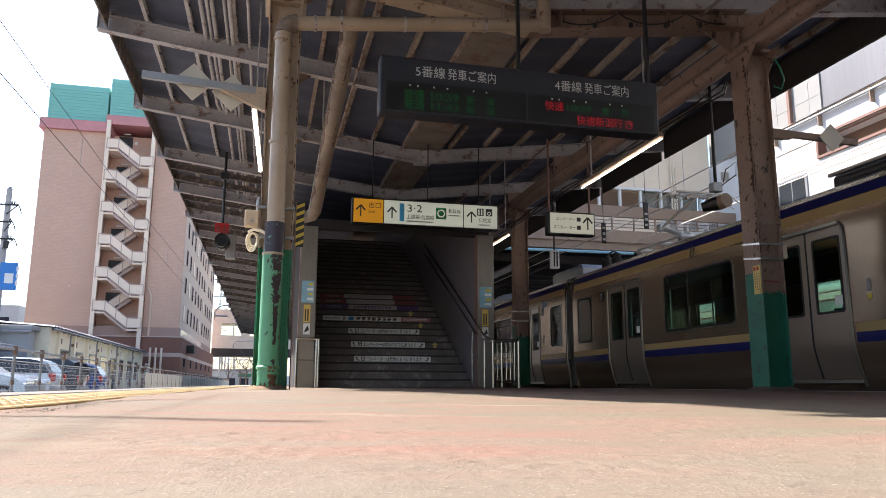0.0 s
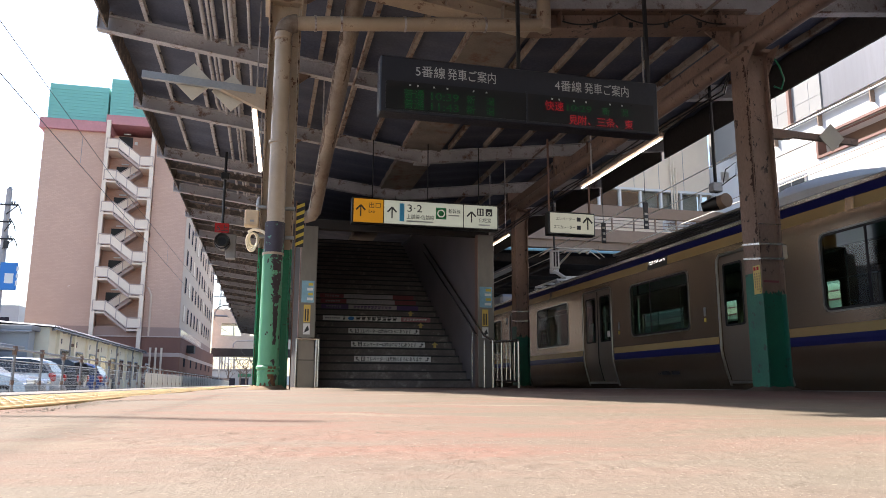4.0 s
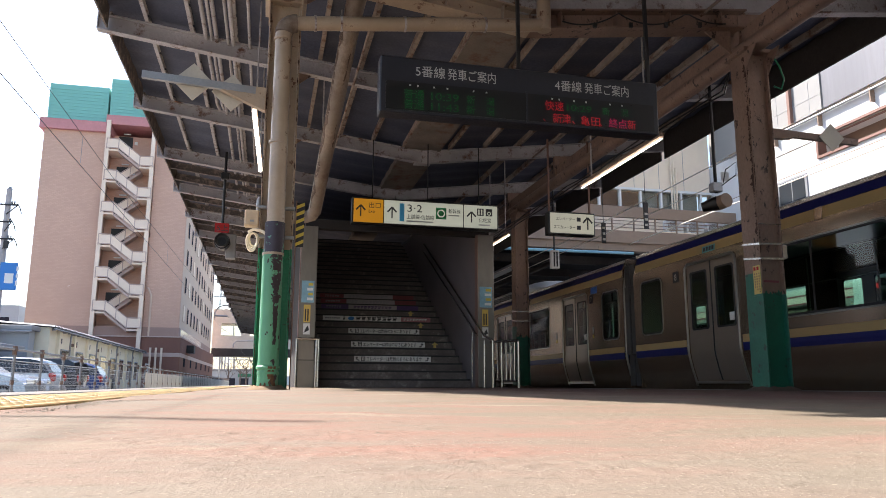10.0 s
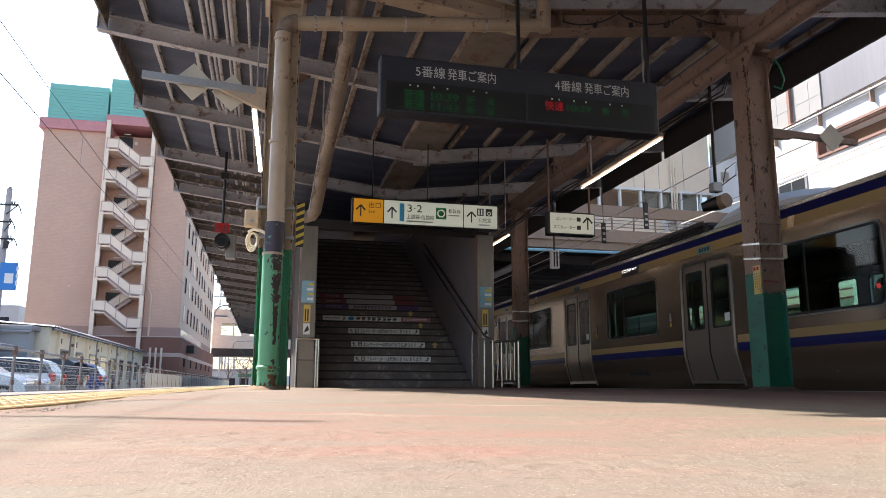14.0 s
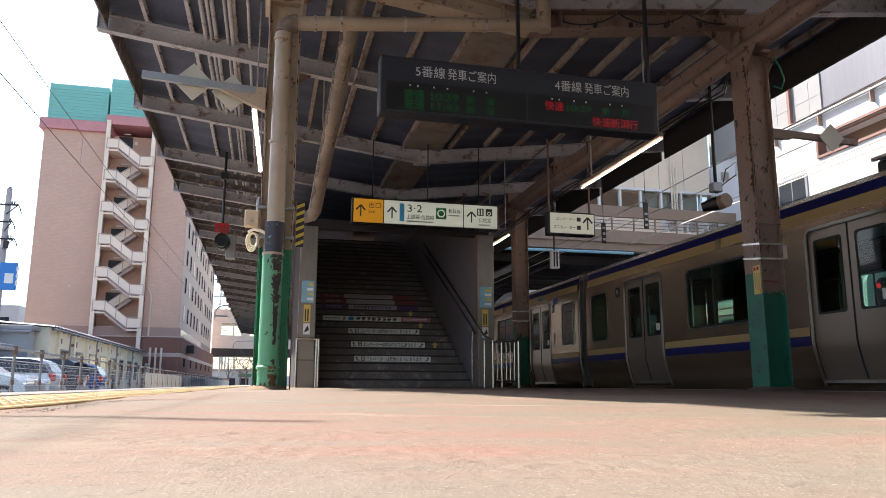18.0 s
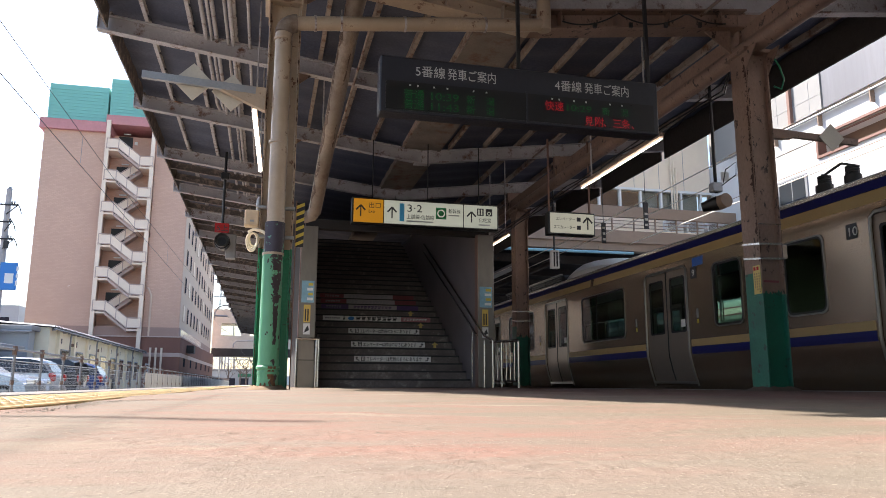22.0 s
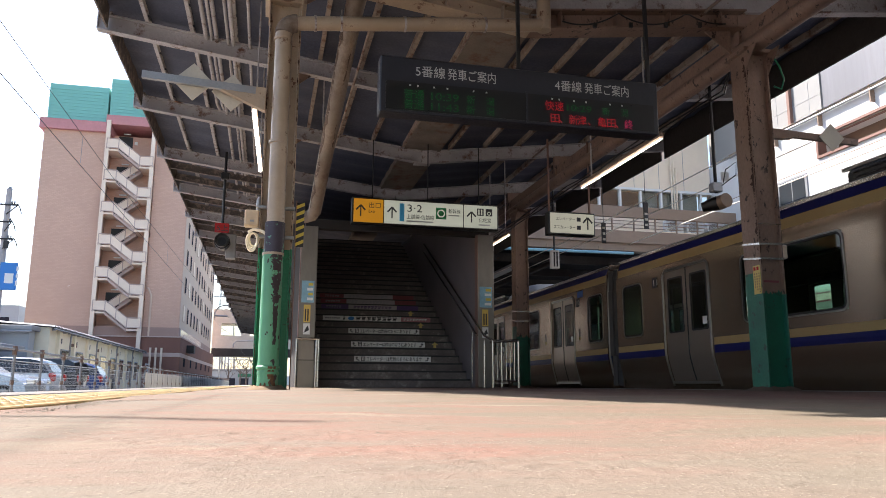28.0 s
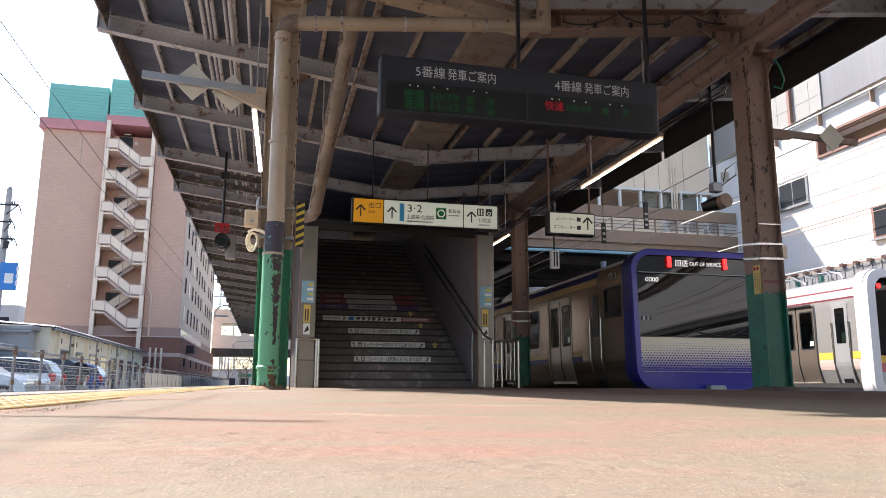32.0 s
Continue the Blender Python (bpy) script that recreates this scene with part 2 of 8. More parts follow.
def writing(body, size, material, parent, at, width=None, label="", bold=0.0):
    """Letters facing the way of -y, with their lower left corner at the given place."""
    me = text_mesh(body, size, material, bold)
    sx = 1.0
    if width and len(me.vertices):
        xs_ = [v.co.x for v in me.vertices]
        sx = width / max(0.001, max(xs_) - min(xs_))
    for v in me.vertices:
        v.co = (v.co.x * sx, -v.co.z, v.co.y)
    me.name = "writing"
    ob = part("writing", me, None, parent, label, at=at)
    return ob


# ---- platform surface, ground and tracks ----
def platform_mat():
    m, n, l, p = nmat("worn red platform asphalt")
    v = coords(n, l)
    w = coords(n, l, (0.5, 1.35, 1))
    big, mid = noise_at(n, l, w, 1.1, 6.0, 0.65), noise_at(n, l, v, 7.0, 6.0, 0.7)
    wear = noise_at(n, l, w, 3.2, 8.0, 0.7)
    grit, sand = noise_at(n, l, v, 330.0, 3.0, 0.7), noise_at(n, l, v, 60.0, 5.0, 0.7)
    c = mixc(n, l, ramp(n, l, mid, 0.30, 0.72), (0.220, 0.187, 0.150), (0.262, 0.225, 0.181))
    # worn red paint in patches; the roof's shade is painted in towards the track
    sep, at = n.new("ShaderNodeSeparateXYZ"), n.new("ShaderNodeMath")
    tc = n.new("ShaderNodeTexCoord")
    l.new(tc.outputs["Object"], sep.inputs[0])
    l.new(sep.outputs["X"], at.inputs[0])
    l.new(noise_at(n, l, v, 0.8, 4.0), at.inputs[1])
    red = n.new("ShaderNodeMath")
    red.operation = "MULTIPLY"
    l.new(ramp(n, l, big, 0.44, 0.60), red.inputs[0])
    l.new(ramp(n, l, wear, 0.40, 0.62), red.inputs[1])
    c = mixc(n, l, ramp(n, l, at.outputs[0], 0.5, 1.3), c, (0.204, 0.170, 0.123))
    c = mixc(n, l, red.outputs[0], c, (0.285, 0.172, 0.135))
    c = mixc(n, l, ramp(n, l, noise_at(n, l, w, 2.1, 5.0, 0.6), 0.60, 0.70), c, (0.31, 0.27, 0.205))
    # dark red-brown on the track side: canopy shade put into the colour
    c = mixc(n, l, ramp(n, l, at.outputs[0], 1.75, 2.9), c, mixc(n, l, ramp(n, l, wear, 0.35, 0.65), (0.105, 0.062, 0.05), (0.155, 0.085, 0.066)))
    c = mixc(n, l, ramp(n, l, sand, 0.56, 0.72), c, (0.18, 0.148, 0.116))
    c = mixc(n, l, ramp(n, l, grit, 0.60, 0.70), c, (0.38, 0.335, 0.265))
    l.new(c, p.inputs["Base Color"])
    p.inputs["Roughness"].default_value = 0.95
    p.inputs["Specular IOR Level"].default_value = 0.08
    b = n.new("ShaderNodeBump")
    b.inputs["Strength"].default_value, b.inputs["Distance"].default_value = 0.5, 0.003
    add = n.new("ShaderNodeMath")
    l.new(grit, add.inputs[0])
    l.new(sand, add.inputs[1])
    l.new(add.outputs[0], b.inputs["Height"])
    l.new(b.outputs[0], p.inputs["Normal"])
    return m


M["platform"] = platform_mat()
M["ballast"] = mat("grey brown ballast", (0.27, 0.24, 0.21), 0.9, vary=0.5, coarse=2.0, fine=14, bump=0.9, dist=0.03)
M["asphalt"] = mat("car park asphalt", (0.25, 0.245, 0.235), 0.9, vary=0.25, coarse=0.3, fine=30, bump=0.3)
M["yellow_tile"] = mat("worn yellow tactile tile", (0.78, 0.58, 0.30), 0.7, vary=0.16, coarse=5, fine=60, bump=0.2, spot=(0.50, 0.42, 0.28), spot_at=(0.55, 0.66), spot_scale=9)

RAIL = -1.0
PL, PR = -1.45, 6.47          # platform edges
Y0, Y1 = -42.0, 90.0          # platform ends

g = Geo()
g.box(-900, 900, -600, 1800, RAIL - 0.6, RAIL - 0.25)
ground = thing("ground", g, M["asphalt"], "flat grey asphalt ground reaching the horizon", "ground", kind="structure")

def swell(x, y):
    return 0.006 * noise.noise((x * 1.3, y * 1.1, 2.0)) + 0.003 * noise.noise((x * 4, y * 3, 5.0)) - 0.006


def lattice(x, y, size, seed):
    """Smooth value noise between -1 and 1 on a grid of points, with bumps of the given size."""
    rng = np.random.RandomState(seed)
    t = rng.rand(256, 256) * 2 - 1
    u, v = x / size, y / size
    i, j = np.floor(u).astype(int), np.floor(v).astype(int)
    a, b = u - i, v - j
    a, b = a * a * (3 - 2 * a), b * b * (3 - 2 * b)
    i, j, k, q = i % 256, j % 256, (i + 1) % 256, (j + 1) % 256
    return (t[i, j] * (1 - a) + t[k, j] * a) * (1 - b) + (t[i, q] * (1 - a) + t[k, q] * a) * b


def rough_patch(x0, x1, y0, y1, step, lift):
    """Worn asphalt with standing chips and pits, as a fine sheet."""
    nx, ny = int((x1 - x0) / step) + 1, int((y1 - y0) / step) + 1
    X, Y = np.meshgrid(x0 + step * np.arange(nx), y0 + step * np.arange(ny))
    slow = np.array([[swell(x, y) for x in np.linspace(x0, x1, 24)] for y in np.linspace(y0, y1, 40)])
    fx, fy = (X - x0) / (x1 - x0) * 22.999, (Y - y0) / (y1 - y0) * 38.999
    fx, fy = np.clip(fx, 0, 22.99), np.clip(fy, 0, 38.99)
    i, j = fx.astype(int), fy.astype(int)
    a, b = fx - i, fy - j
    Z = (slow[j, i] * (1 - a) + slow[j, i + 1] * a) * (1 - b) + (slow[j + 1, i] * (1 - a) + slow[j + 1, i + 1] * a) * b
    worn = np.clip(0.55 + 0.9 * lattice(X, Y, 0.16, 3) + 0.4 * lattice(X, Y, 0.05, 4), 0.12, 1.4)
    worn += 1.3 * np.exp(-((X + 0.43 + 0.03 * lattice(X * 0, Y, 0.2, 9)) / 0.05) ** 2)
    Z = Z + lift + 0.0009 * worn * (0.8 * lattice(X, Y, 0.011, 5) + 0.7 * lattice(X, Y, 0.006, 6))
    Z += 0.0017 * np.clip(lattice(X, Y, 0.017, 7) - 0.55, 0, 1) * 2 * worn - 0.002 * np.clip(lattice(X, Y, 0.05, 8) - 0.5, 0, 1) * worn
    g = Geo()
    g.v = np.stack([X.ravel(), Y.ravel(), Z.ravel()], 1).tolist()
    q = (np.arange(ny - 1)[:, None] * nx + np.arange(nx - 1)[None]).ravel()
    g.f = np.stack([q, q + 1, q + 1 + nx, q + nx], 1).tolist()
    return g


g = Geo()
xs = [PL + 0.35, -0.95, -0.6, -0.3, 0, 0.3, 0.6, 1.0, 1.5, 2, 2.6, 3.2, 4, 5, 5.8, PR - 0.35]
ys = [Y0, -6, -3, -1.5] + [-0.8 + 0.16 * i for i in range(60)] + [9.2 + 0.8 * i for i in range(20)] + [26, 30, 36, 44, 60, 75, Y1]
g.sheet([[(x, y, swell(x, y)) for x in xs] for y in ys])
g.box(PL + 0.35, PR - 0.35, Y0, Y1, RAIL - 0.3, -0.06)
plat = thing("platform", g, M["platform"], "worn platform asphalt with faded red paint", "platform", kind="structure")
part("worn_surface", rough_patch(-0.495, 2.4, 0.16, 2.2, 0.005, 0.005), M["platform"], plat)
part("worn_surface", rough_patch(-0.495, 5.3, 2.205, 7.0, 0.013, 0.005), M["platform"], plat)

# edge blocks along both sides
coping = thing("platform_edge", None, label="row of weathered concrete edge blocks", category="platform edge", kind="structure")
g = Geo().box(0, 0.36, 0.004, 0.994, -0.22, 0, 0.012)
m_cop = g.mesh("edge_block")
m_cop.materials.append(M["concrete"])
for side in (PL, PR - 0.36):
    for i in range(90):
        part("edge_block", m_cop, None, coping, at=pose(side, -3 + i, 0))
g = Geo()
for x in (PL + 0.06, PR - 0.14):
    g.box(x, x + 0.08, Y0, Y1, RAIL - 0.3, -0.225)
for x in (PL, PR - 0.36):
    g.box(x, x + 0.36, Y0, -3.01, -0.22, 0)
part("retaining_wall", g, M["concrete"], coping, "dark concrete wall below the edge")

# tactile tiles: domes on 30 cm tiles
tact = thing("tactile_paving", None, label="worn yellow tactile paving strip along the platform edge", category="tactile paving", kind="structure")
def dome(gx, x, y, r, h):
    vs = [(x + r * math.cos(a), y + r * math.sin(a), 0) for a in [k * math.pi / 4 for k in range(8)]]
    vs += [(x + 0.55 * r * math.cos(a), y + 0.55 * r * math.sin(a), h) for a in [k * math.pi / 4 for k in range(8)]]
    gx.add(vs, [(k, (k + 1) % 8, 8 + (k + 1) % 8, 8 + k) for k in range(8)] + [tuple(range(8, 16))])
g = Geo().box(0.003, 0.297, 0.003, 0.297, -0.03, 0.0, 0.003)
for i in range(5):
    for j in range(5):
        dome(g, 0.03 + 0.06 * i, 0.03 + 0.06 * j, 0.019, 0.007)
m_tile = g.mesh("tile")
m_tile.materials.append(M["yellow_tile"])
for i in range(60):
    part("tile", m_tile, None, tact, at=pose(-0.80, 0.3 * i - 1.5, 0.004 + 0.0015 * noise.noise((i * 3.1, 0, 0)), rz=0.6 * noise.noise((i, 5, 0))))
g2 = Geo()
for i in range(150):
    g2.box(-0.80, -0.502, 16.5 + 0.3 * i + 0.003, 16.797 + 0.3 * i, -0.03, 0.007)
tagged(part("far_tiles", g2, M["yellow_tile"], tact), kind="stuff")

# cracks
M["crack"] = mat("dark crack filler", (0.07, 0.06, 0.05), 0.9, vary=0.4, coarse=9, fine=60, bump=0.6)
g = Geo()
for k, (x0, y0, dx, dy, n, w) in enumerate(((-0.42, 2.35, 0.05, 0.10, 14, 0.010), (0.15, 3.6, 0.09, 0.02, 22, 0.012), (0.9, 2.4, 0.10, 0.05, 14, 0.006))):
    pts, px_, py_2 = [], x0, y0
    for i in range(n):
        px_ += dx + 0.6 * dx * noise.noise((i * 0.7, k, 1))
        py_2 += dy + 0.9 * max(dy, 0.02) * noise.noise((i * 0.8, k, 7))
        pts.append((px_, py_2))
    rows = []
    for x, y in pts:
        a = w * (0.4 + abs(noise.noise((x * 13, y * 13, 2))))
        rows.append([(x, y - a, 0.0042), (x, y + a, 0.0042)])
    g.sheet(rows)
tagged(thing("crack", g, M["crack"], "ragged dark cracks in the platform surface", "crack", kind="stuff"), kind="stuff")

# loose chips: a crumbled seam beside the tiles and a pitted patch
chip = random.Random(5)
M["chip"] = mat("loose asphalt chips", (0.36, 0.305, 0.24), 0.95, vary=0.5, coarse=30, fine=200, bump=0.3)


def chip_at(g, x, y, r):
    """One broken chip, a squat uneven lump."""
    vs = []
    for dx, dy, dz in ((1, 0, 0), (0.3, 0.9, 0), (-0.8, 0.5, 0), (-0.7, -0.6, 0), (0.4, -0.9, 0), (0.4, 0.2, 0.8), (-0.3, -0.1, 0.9)):
        vs.append((x + r * dx * chip.uniform(0.6, 1.2), y + r * dy * chip.uniform(0.6, 1.2), 0.001 + r * dz * chip.uniform(0.5, 1.0)))
    g.add(vs, [(0, 1, 5), (1, 2, 6), (1, 6, 5), (2, 3, 6), (3, 4, 6), (4, 0, 5), (4, 5, 6)])


SEAM = [(-0.40, 1.30), (-0.41, 1.75), (-0.43, 2.10), (-0.39, 2.42), (-0.28, 2.52), (-0.12, 2.56), (0.02, 2.42), (0.12, 2.50)]
g = Geo()
for (xa, ya), (xb, yb) in zip(SEAM, SEAM[1:]):
    for _ in range(int((300 if xa < -0.35 else 110) * math.hypot(xb - xa, yb - ya)) + 12):
        t = chip.random()
        chip_at(g, xa + (xb - xa) * t + chip.gauss(0, 0.022), ya + (yb - ya) * t + chip.gauss(0, 0.035 if xa < -0.35 else 0.08), chip.uniform(0.001, 0.0028 if xa < -0.35 else 0.0022))
for _ in range(160):
    chip_at(g, 0.19 + chip.gauss(0, 0.05), 0.645 + chip.gauss(0, 0.018), chip.uniform(0.0004, 0.0009))
thing("loose_chips", g, M["chip"], "loose asphalt chips along a crumbled seam", "gravel", kind="stuff")

# tracks on both sides
def track(name, xc, label):
    t = thing(name, None, label=label, category="railway track", kind="structure")
    b = Geo()
    b.sheet([[(xc + dx, y, RAIL - 0.28 + (0.14 if abs(dx) < 1.6 else 0) + 0.02 * noise.noise((dx * 3, y, 1))) for dx in (-2.4, -1.55, -0.8, 0, 0.8, 1.55, 2.4)] for y in range(-40, 200, 4)])
    part("ballast", b, M["ballast"], t)
    for s in (-0.534, 0.534):
        r = Geo().box(xc + s - 0.035, xc + s + 0.035, -40, 200, RAIL - 0.05, RAIL, 0.006)
        r.box(xc + s - 0.01, xc + s + 0.01, -40, 200, RAIL - 0.13, RAIL - 0.05)
        r.box(xc + s - 0.07, xc + s + 0.07, -40, 200, RAIL - 0.15, RAIL - 0.13)
        part("rail", r, M["brown_paint"], t)
    s = Geo()
    for i in range(200):
        s.box(xc - 1.0, xc + 1.0, -20 + 0.62 * i, -19.78 + 0.62 * i, RAIL - 0.3, RAIL - 0.15)
    tagged(part("sleepers", s, M["concrete"], t), kind="stuff")


TRX = 6.6 + 1.475             # centre of the train's track
track("track_1", -2.85, "steel rails on ballast beside the platform")
track("track_2", TRX, "steel rails on ballast under the departing train")

# ---- canopy ----
VX, VZ, SL = 2.8, 4.30, 0.127   # valley line and slope of the butterfly roof
EL, ER = -2.46, 8.06
# bays behind y 0 are unseen, run on to keep sky off the windscreen
BEAMS = [-38.05 + 3.04 * i for i in range(38)]
STX0, STX1, STY0, STY1 = 0.60, 4.22, 13.75, 25.0     # stair box


def zr(x):
    return VZ + SL * abs(x - VX)


M["gutter_paint"] = mat("stained gutter paint", (0.19, 0.155, 0.125), 0.7, vary=0.35, coarse=2.5, spot=RUST, spot_at=(0.52, 0.66), spot_scale=3.0, bump=0.3)
M["pole_black"] = mat("black cable sheath", (0.02, 0.02, 0.02), 0.6, vary=0.2)
# left boards look sky-lit, right ones shaded: both put into their colours
M["eave_dark"] = mat("dim plain eave board", (0.05, 0.043, 0.04), 0.8, vary=0.25, coarse=1.5, fine=20, bump=0.3)
M["eave"] = mat("mottled rusted eave board", (0.13, 0.108, 0.092), 0.75, vary=0.4, coarse=3, fine=20, bump=0.3, spot=(0.26, 0.20, 0.16), spot_at=(0.50, 0.60), spot_scale=7.0)
canopy = thing("canopy", None, label="old steel butterfly canopy with dark roof sheets", category="canopy", kind="structure")
# roof deck: corrugated along the slope, two wings
def deck(xa, xb):
    g = Geo()
    top = 0.36
    rows = []
    yy = [-40 + 0.155 * i for i in range(int(118 / 0.155))]
    for k, y in enumerate(yy):
        dz = 0.018 * (1, 0, -1, 0)[k % 4]
        rows.append([(x, y, zr(x) + top + dz) for x in (xa, xb)])
    g.sheet(rows)
    g2 = [[(p[0], p[1], p[2] + 0.03) for p in r] for r in rows]
    g.sheet(g2)
    return g
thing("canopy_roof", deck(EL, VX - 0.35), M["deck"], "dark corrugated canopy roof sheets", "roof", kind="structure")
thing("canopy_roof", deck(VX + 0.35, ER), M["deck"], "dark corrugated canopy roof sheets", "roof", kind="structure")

def ibeam(g, p, q, h=0.25, w=0.13, tf=0.018, tw=0.012):
    """An I-section from p to q, whose underside runs along that line."""
    p, q = Vector(p), Vector(q)
    u = Vector((0, 0, 1))
    g.bar(p + u * tf / 2, q + u * tf / 2, w, tf)
    g.bar(p + u * (h - tf / 2), q + u * (h - tf / 2), w, tf)
    g.bar(p + u * h / 2, q + u * h / 2, tw, h - 2 * tf)

for y in BEAMS:
    inside = 19.0 < y < STY1
    for sgn, xe in ((-1, EL - 0.06), (1, ER + 0.02)):
        xi = VX if not inside else (STX0 - 0.1 if sgn < 0 else STX1 + 0.1)
        g = Geo()
        ibeam(g, (xe, y, zr(xe)), (xi, y, zr(xi)))
        g.box(xe - 0.006, xe + 0.006, y - 0.065, y + 0.065, zr(xe), zr(xe) + 0.25)
        part("beam", g, M["beam_paint"], canopy)
    if not inside:
        part("valley_plate", Geo().box(VX - 0.16, VX + 0.16, y - 0.075, y + 0.075, VZ - 0.02, VZ - 0.006), M["beam_paint"], canopy)
# purlins along the platform, one per bay
def purlin_len(a, b, x, mat_):
    g = Geo()
    z = zr(x) + 0.25
    g.box(x - 0.025, x - 0.019, a, b, z, z + 0.10)
    g.box(x - 0.019, x + 0.03, a, b, z, z + 0.006)
    g.box(x - 0.019, x + 0.03, a, b, z + 0.094, z + 0.10)
    part("purlin", g, mat_, canopy)
PX = [-1.865 + 0.615 * i for i in range(8)] + [VX + 0.55 + 0.72 * i for i in range(7)]
for x in PX:
    for i in range(len(BEAMS) - 1):
        if BEAMS[i] < 3 or BEAMS[i] > 45:
            continue
        if STX0 - 0.1 < x < STX1 + 0.1 and STY0 - 0.5 < BEAMS[i] < STY1:
            continue
        purlin_len(BEAMS[i], BEAMS[i + 1], x, M["purlin"] if x > 0 else M["beam_paint"])
# eave boards and valley gutter
for xe in (EL + 0.06, ER - 0.03):
    for i in range(len(BEAMS) - 1):
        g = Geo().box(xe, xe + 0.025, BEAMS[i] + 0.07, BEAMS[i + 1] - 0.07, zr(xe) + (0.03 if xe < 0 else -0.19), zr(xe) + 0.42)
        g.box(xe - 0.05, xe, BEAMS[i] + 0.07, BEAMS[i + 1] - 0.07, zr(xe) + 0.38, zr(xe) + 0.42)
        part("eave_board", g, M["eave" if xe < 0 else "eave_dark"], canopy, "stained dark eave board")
g = Geo()
g.box(VX - 0.36, VX + 0.36, -40, 78, VZ + 0.27, VZ + 0.285)
g.box(VX - 0.36, VX - 0.345, -40, 78, VZ + 0.285, VZ + 0.5)
g.box(VX + 0.345, VX + 0.36, -40, 78, VZ + 0.285, VZ + 0.5)
part("valley_gutter", g, M["gutter_paint"], canopy, "stained beige valley gutter")

# girders on the columns
for x in (0.06, 5.62):
    g = Geo()
    g.tube([(x, -40, 4.14), (x, 13.6 if x < 1 else 78, 4.14)], 0.11, 14)
    g.box(x - 0.02, x + 0.02, -40, 13.6 if x < 1 else 78, 4.24, 4.44)
    if x < 1:
        g.tube([(x, 13.6, 4.14), (x, 78, 4.14)], 0.11, 14)
        g.box(x - 0.02, x + 0.02, 13.6, 78, 4.24, 4.44)
    part("girder", g, M["brown_paint"], canopy, "rusty brown girder")
    for y in BEAMS:
        b = Geo().box(x - 0.06, x + 0.06, y - 0.05, y + 0.05, 4.24, zr(x) + 0.01)
        b.extrude([(x + 0.0, y - 0.006, 4.25), (x + 0.42, y - 0.006, zr(x + 0.42)), (x, y - 0.006, zr(x))], (0, 0.012, 0))
        part("bracket", b, M["brown_paint"], canopy)

# deep portal beams over each pair of columns, bent along the valley like the roof
PORTAL = 0.24
for y in (7.52, 24.65, 33.15, 41.65, -1.15):
    pb = None
    for xa, xb in ((0.12, VX), (VX, 5.62)):
        za, zb = zr(xa) - PORTAL, zr(xb) - PORTAL
        g = Geo().extrude([(xa, y - 0.008, za), (xb, y - 0.008, zb), (xb, y - 0.008, zb + PORTAL), (xa, y - 0.008, za + PORTAL)], (0, 0.016, 0))
        for dz in (0.0, PORTAL - 0.022):
            g.extrude([(xa, y - 0.13, za + dz), (xb, y - 0.13, zb + dz), (xb, y - 0.13, zb + dz + 0.022), (xa, y - 0.13, za + dz + 0.022)], (0, 0.26, 0))
        for i in range(4):
            x = xa + (xb - xa) * (i + 0.5) / 4
            g.box(x - 0.005, x + 0.005, y - 0.12, y + 0.12, zr(x) - PORTAL + 0.022, zr(x) - 0.022)
        if pb is None:
            pb = part("portal_beam", g, M["beige_paint"], canopy, "beige built-up cross beam")
        else:
            part("portal_beam", g, M["brown_paint"], canopy, "rusty brown built-up cross beam")
    for x0, s in ((5.45, -1), (0.25, 1)):
        zk = zr(x0) - PORTAL
        part("knee_plate", Geo().extrude([(x0, y - 0.01, zk), (x0, y - 0.01, zk - 0.30), (x0 + s * 0.36, y - 0.01, zr(x0 + s * 0.36) - PORTAL)], (0, 0.02, 0)), M["brown_paint"], pb)
    g = Geo().tube([(3.1 + 0.055 * i, y - 0.145, zr(3.1 + 0.055 * i) - 0.06 - 0.15 * abs(math.sin(i * 0.19 + 0.5)) ** 0.8) for i in range(1, 41)], 0.009, 6)
    for i in range(1, 5):
        x = 3.1 + 0.46 * i
        g.box(x - 0.02, x + 0.02, y - 0.16, y - 0.13, zr(x) - PORTAL - 0.01, zr(x) - PORTAL + 0.05)
    part("beam_cable", g, M["pole_black"], pb)
# closer members in the far bays of the left wing
for y in BEAMS:
    if 16.3 < y < 46:
        for dy in (1.0, 2.0):
            g = Geo()
            ibeam(g, (EL + 0.1, y + dy, zr(EL + 0.1) + 0.06), (-0.2, y + dy, zr(-0.2) + 0.06), 0.16, 0.09, 0.012, 0.01)
            part("rafter", g, M["eave"], canopy)
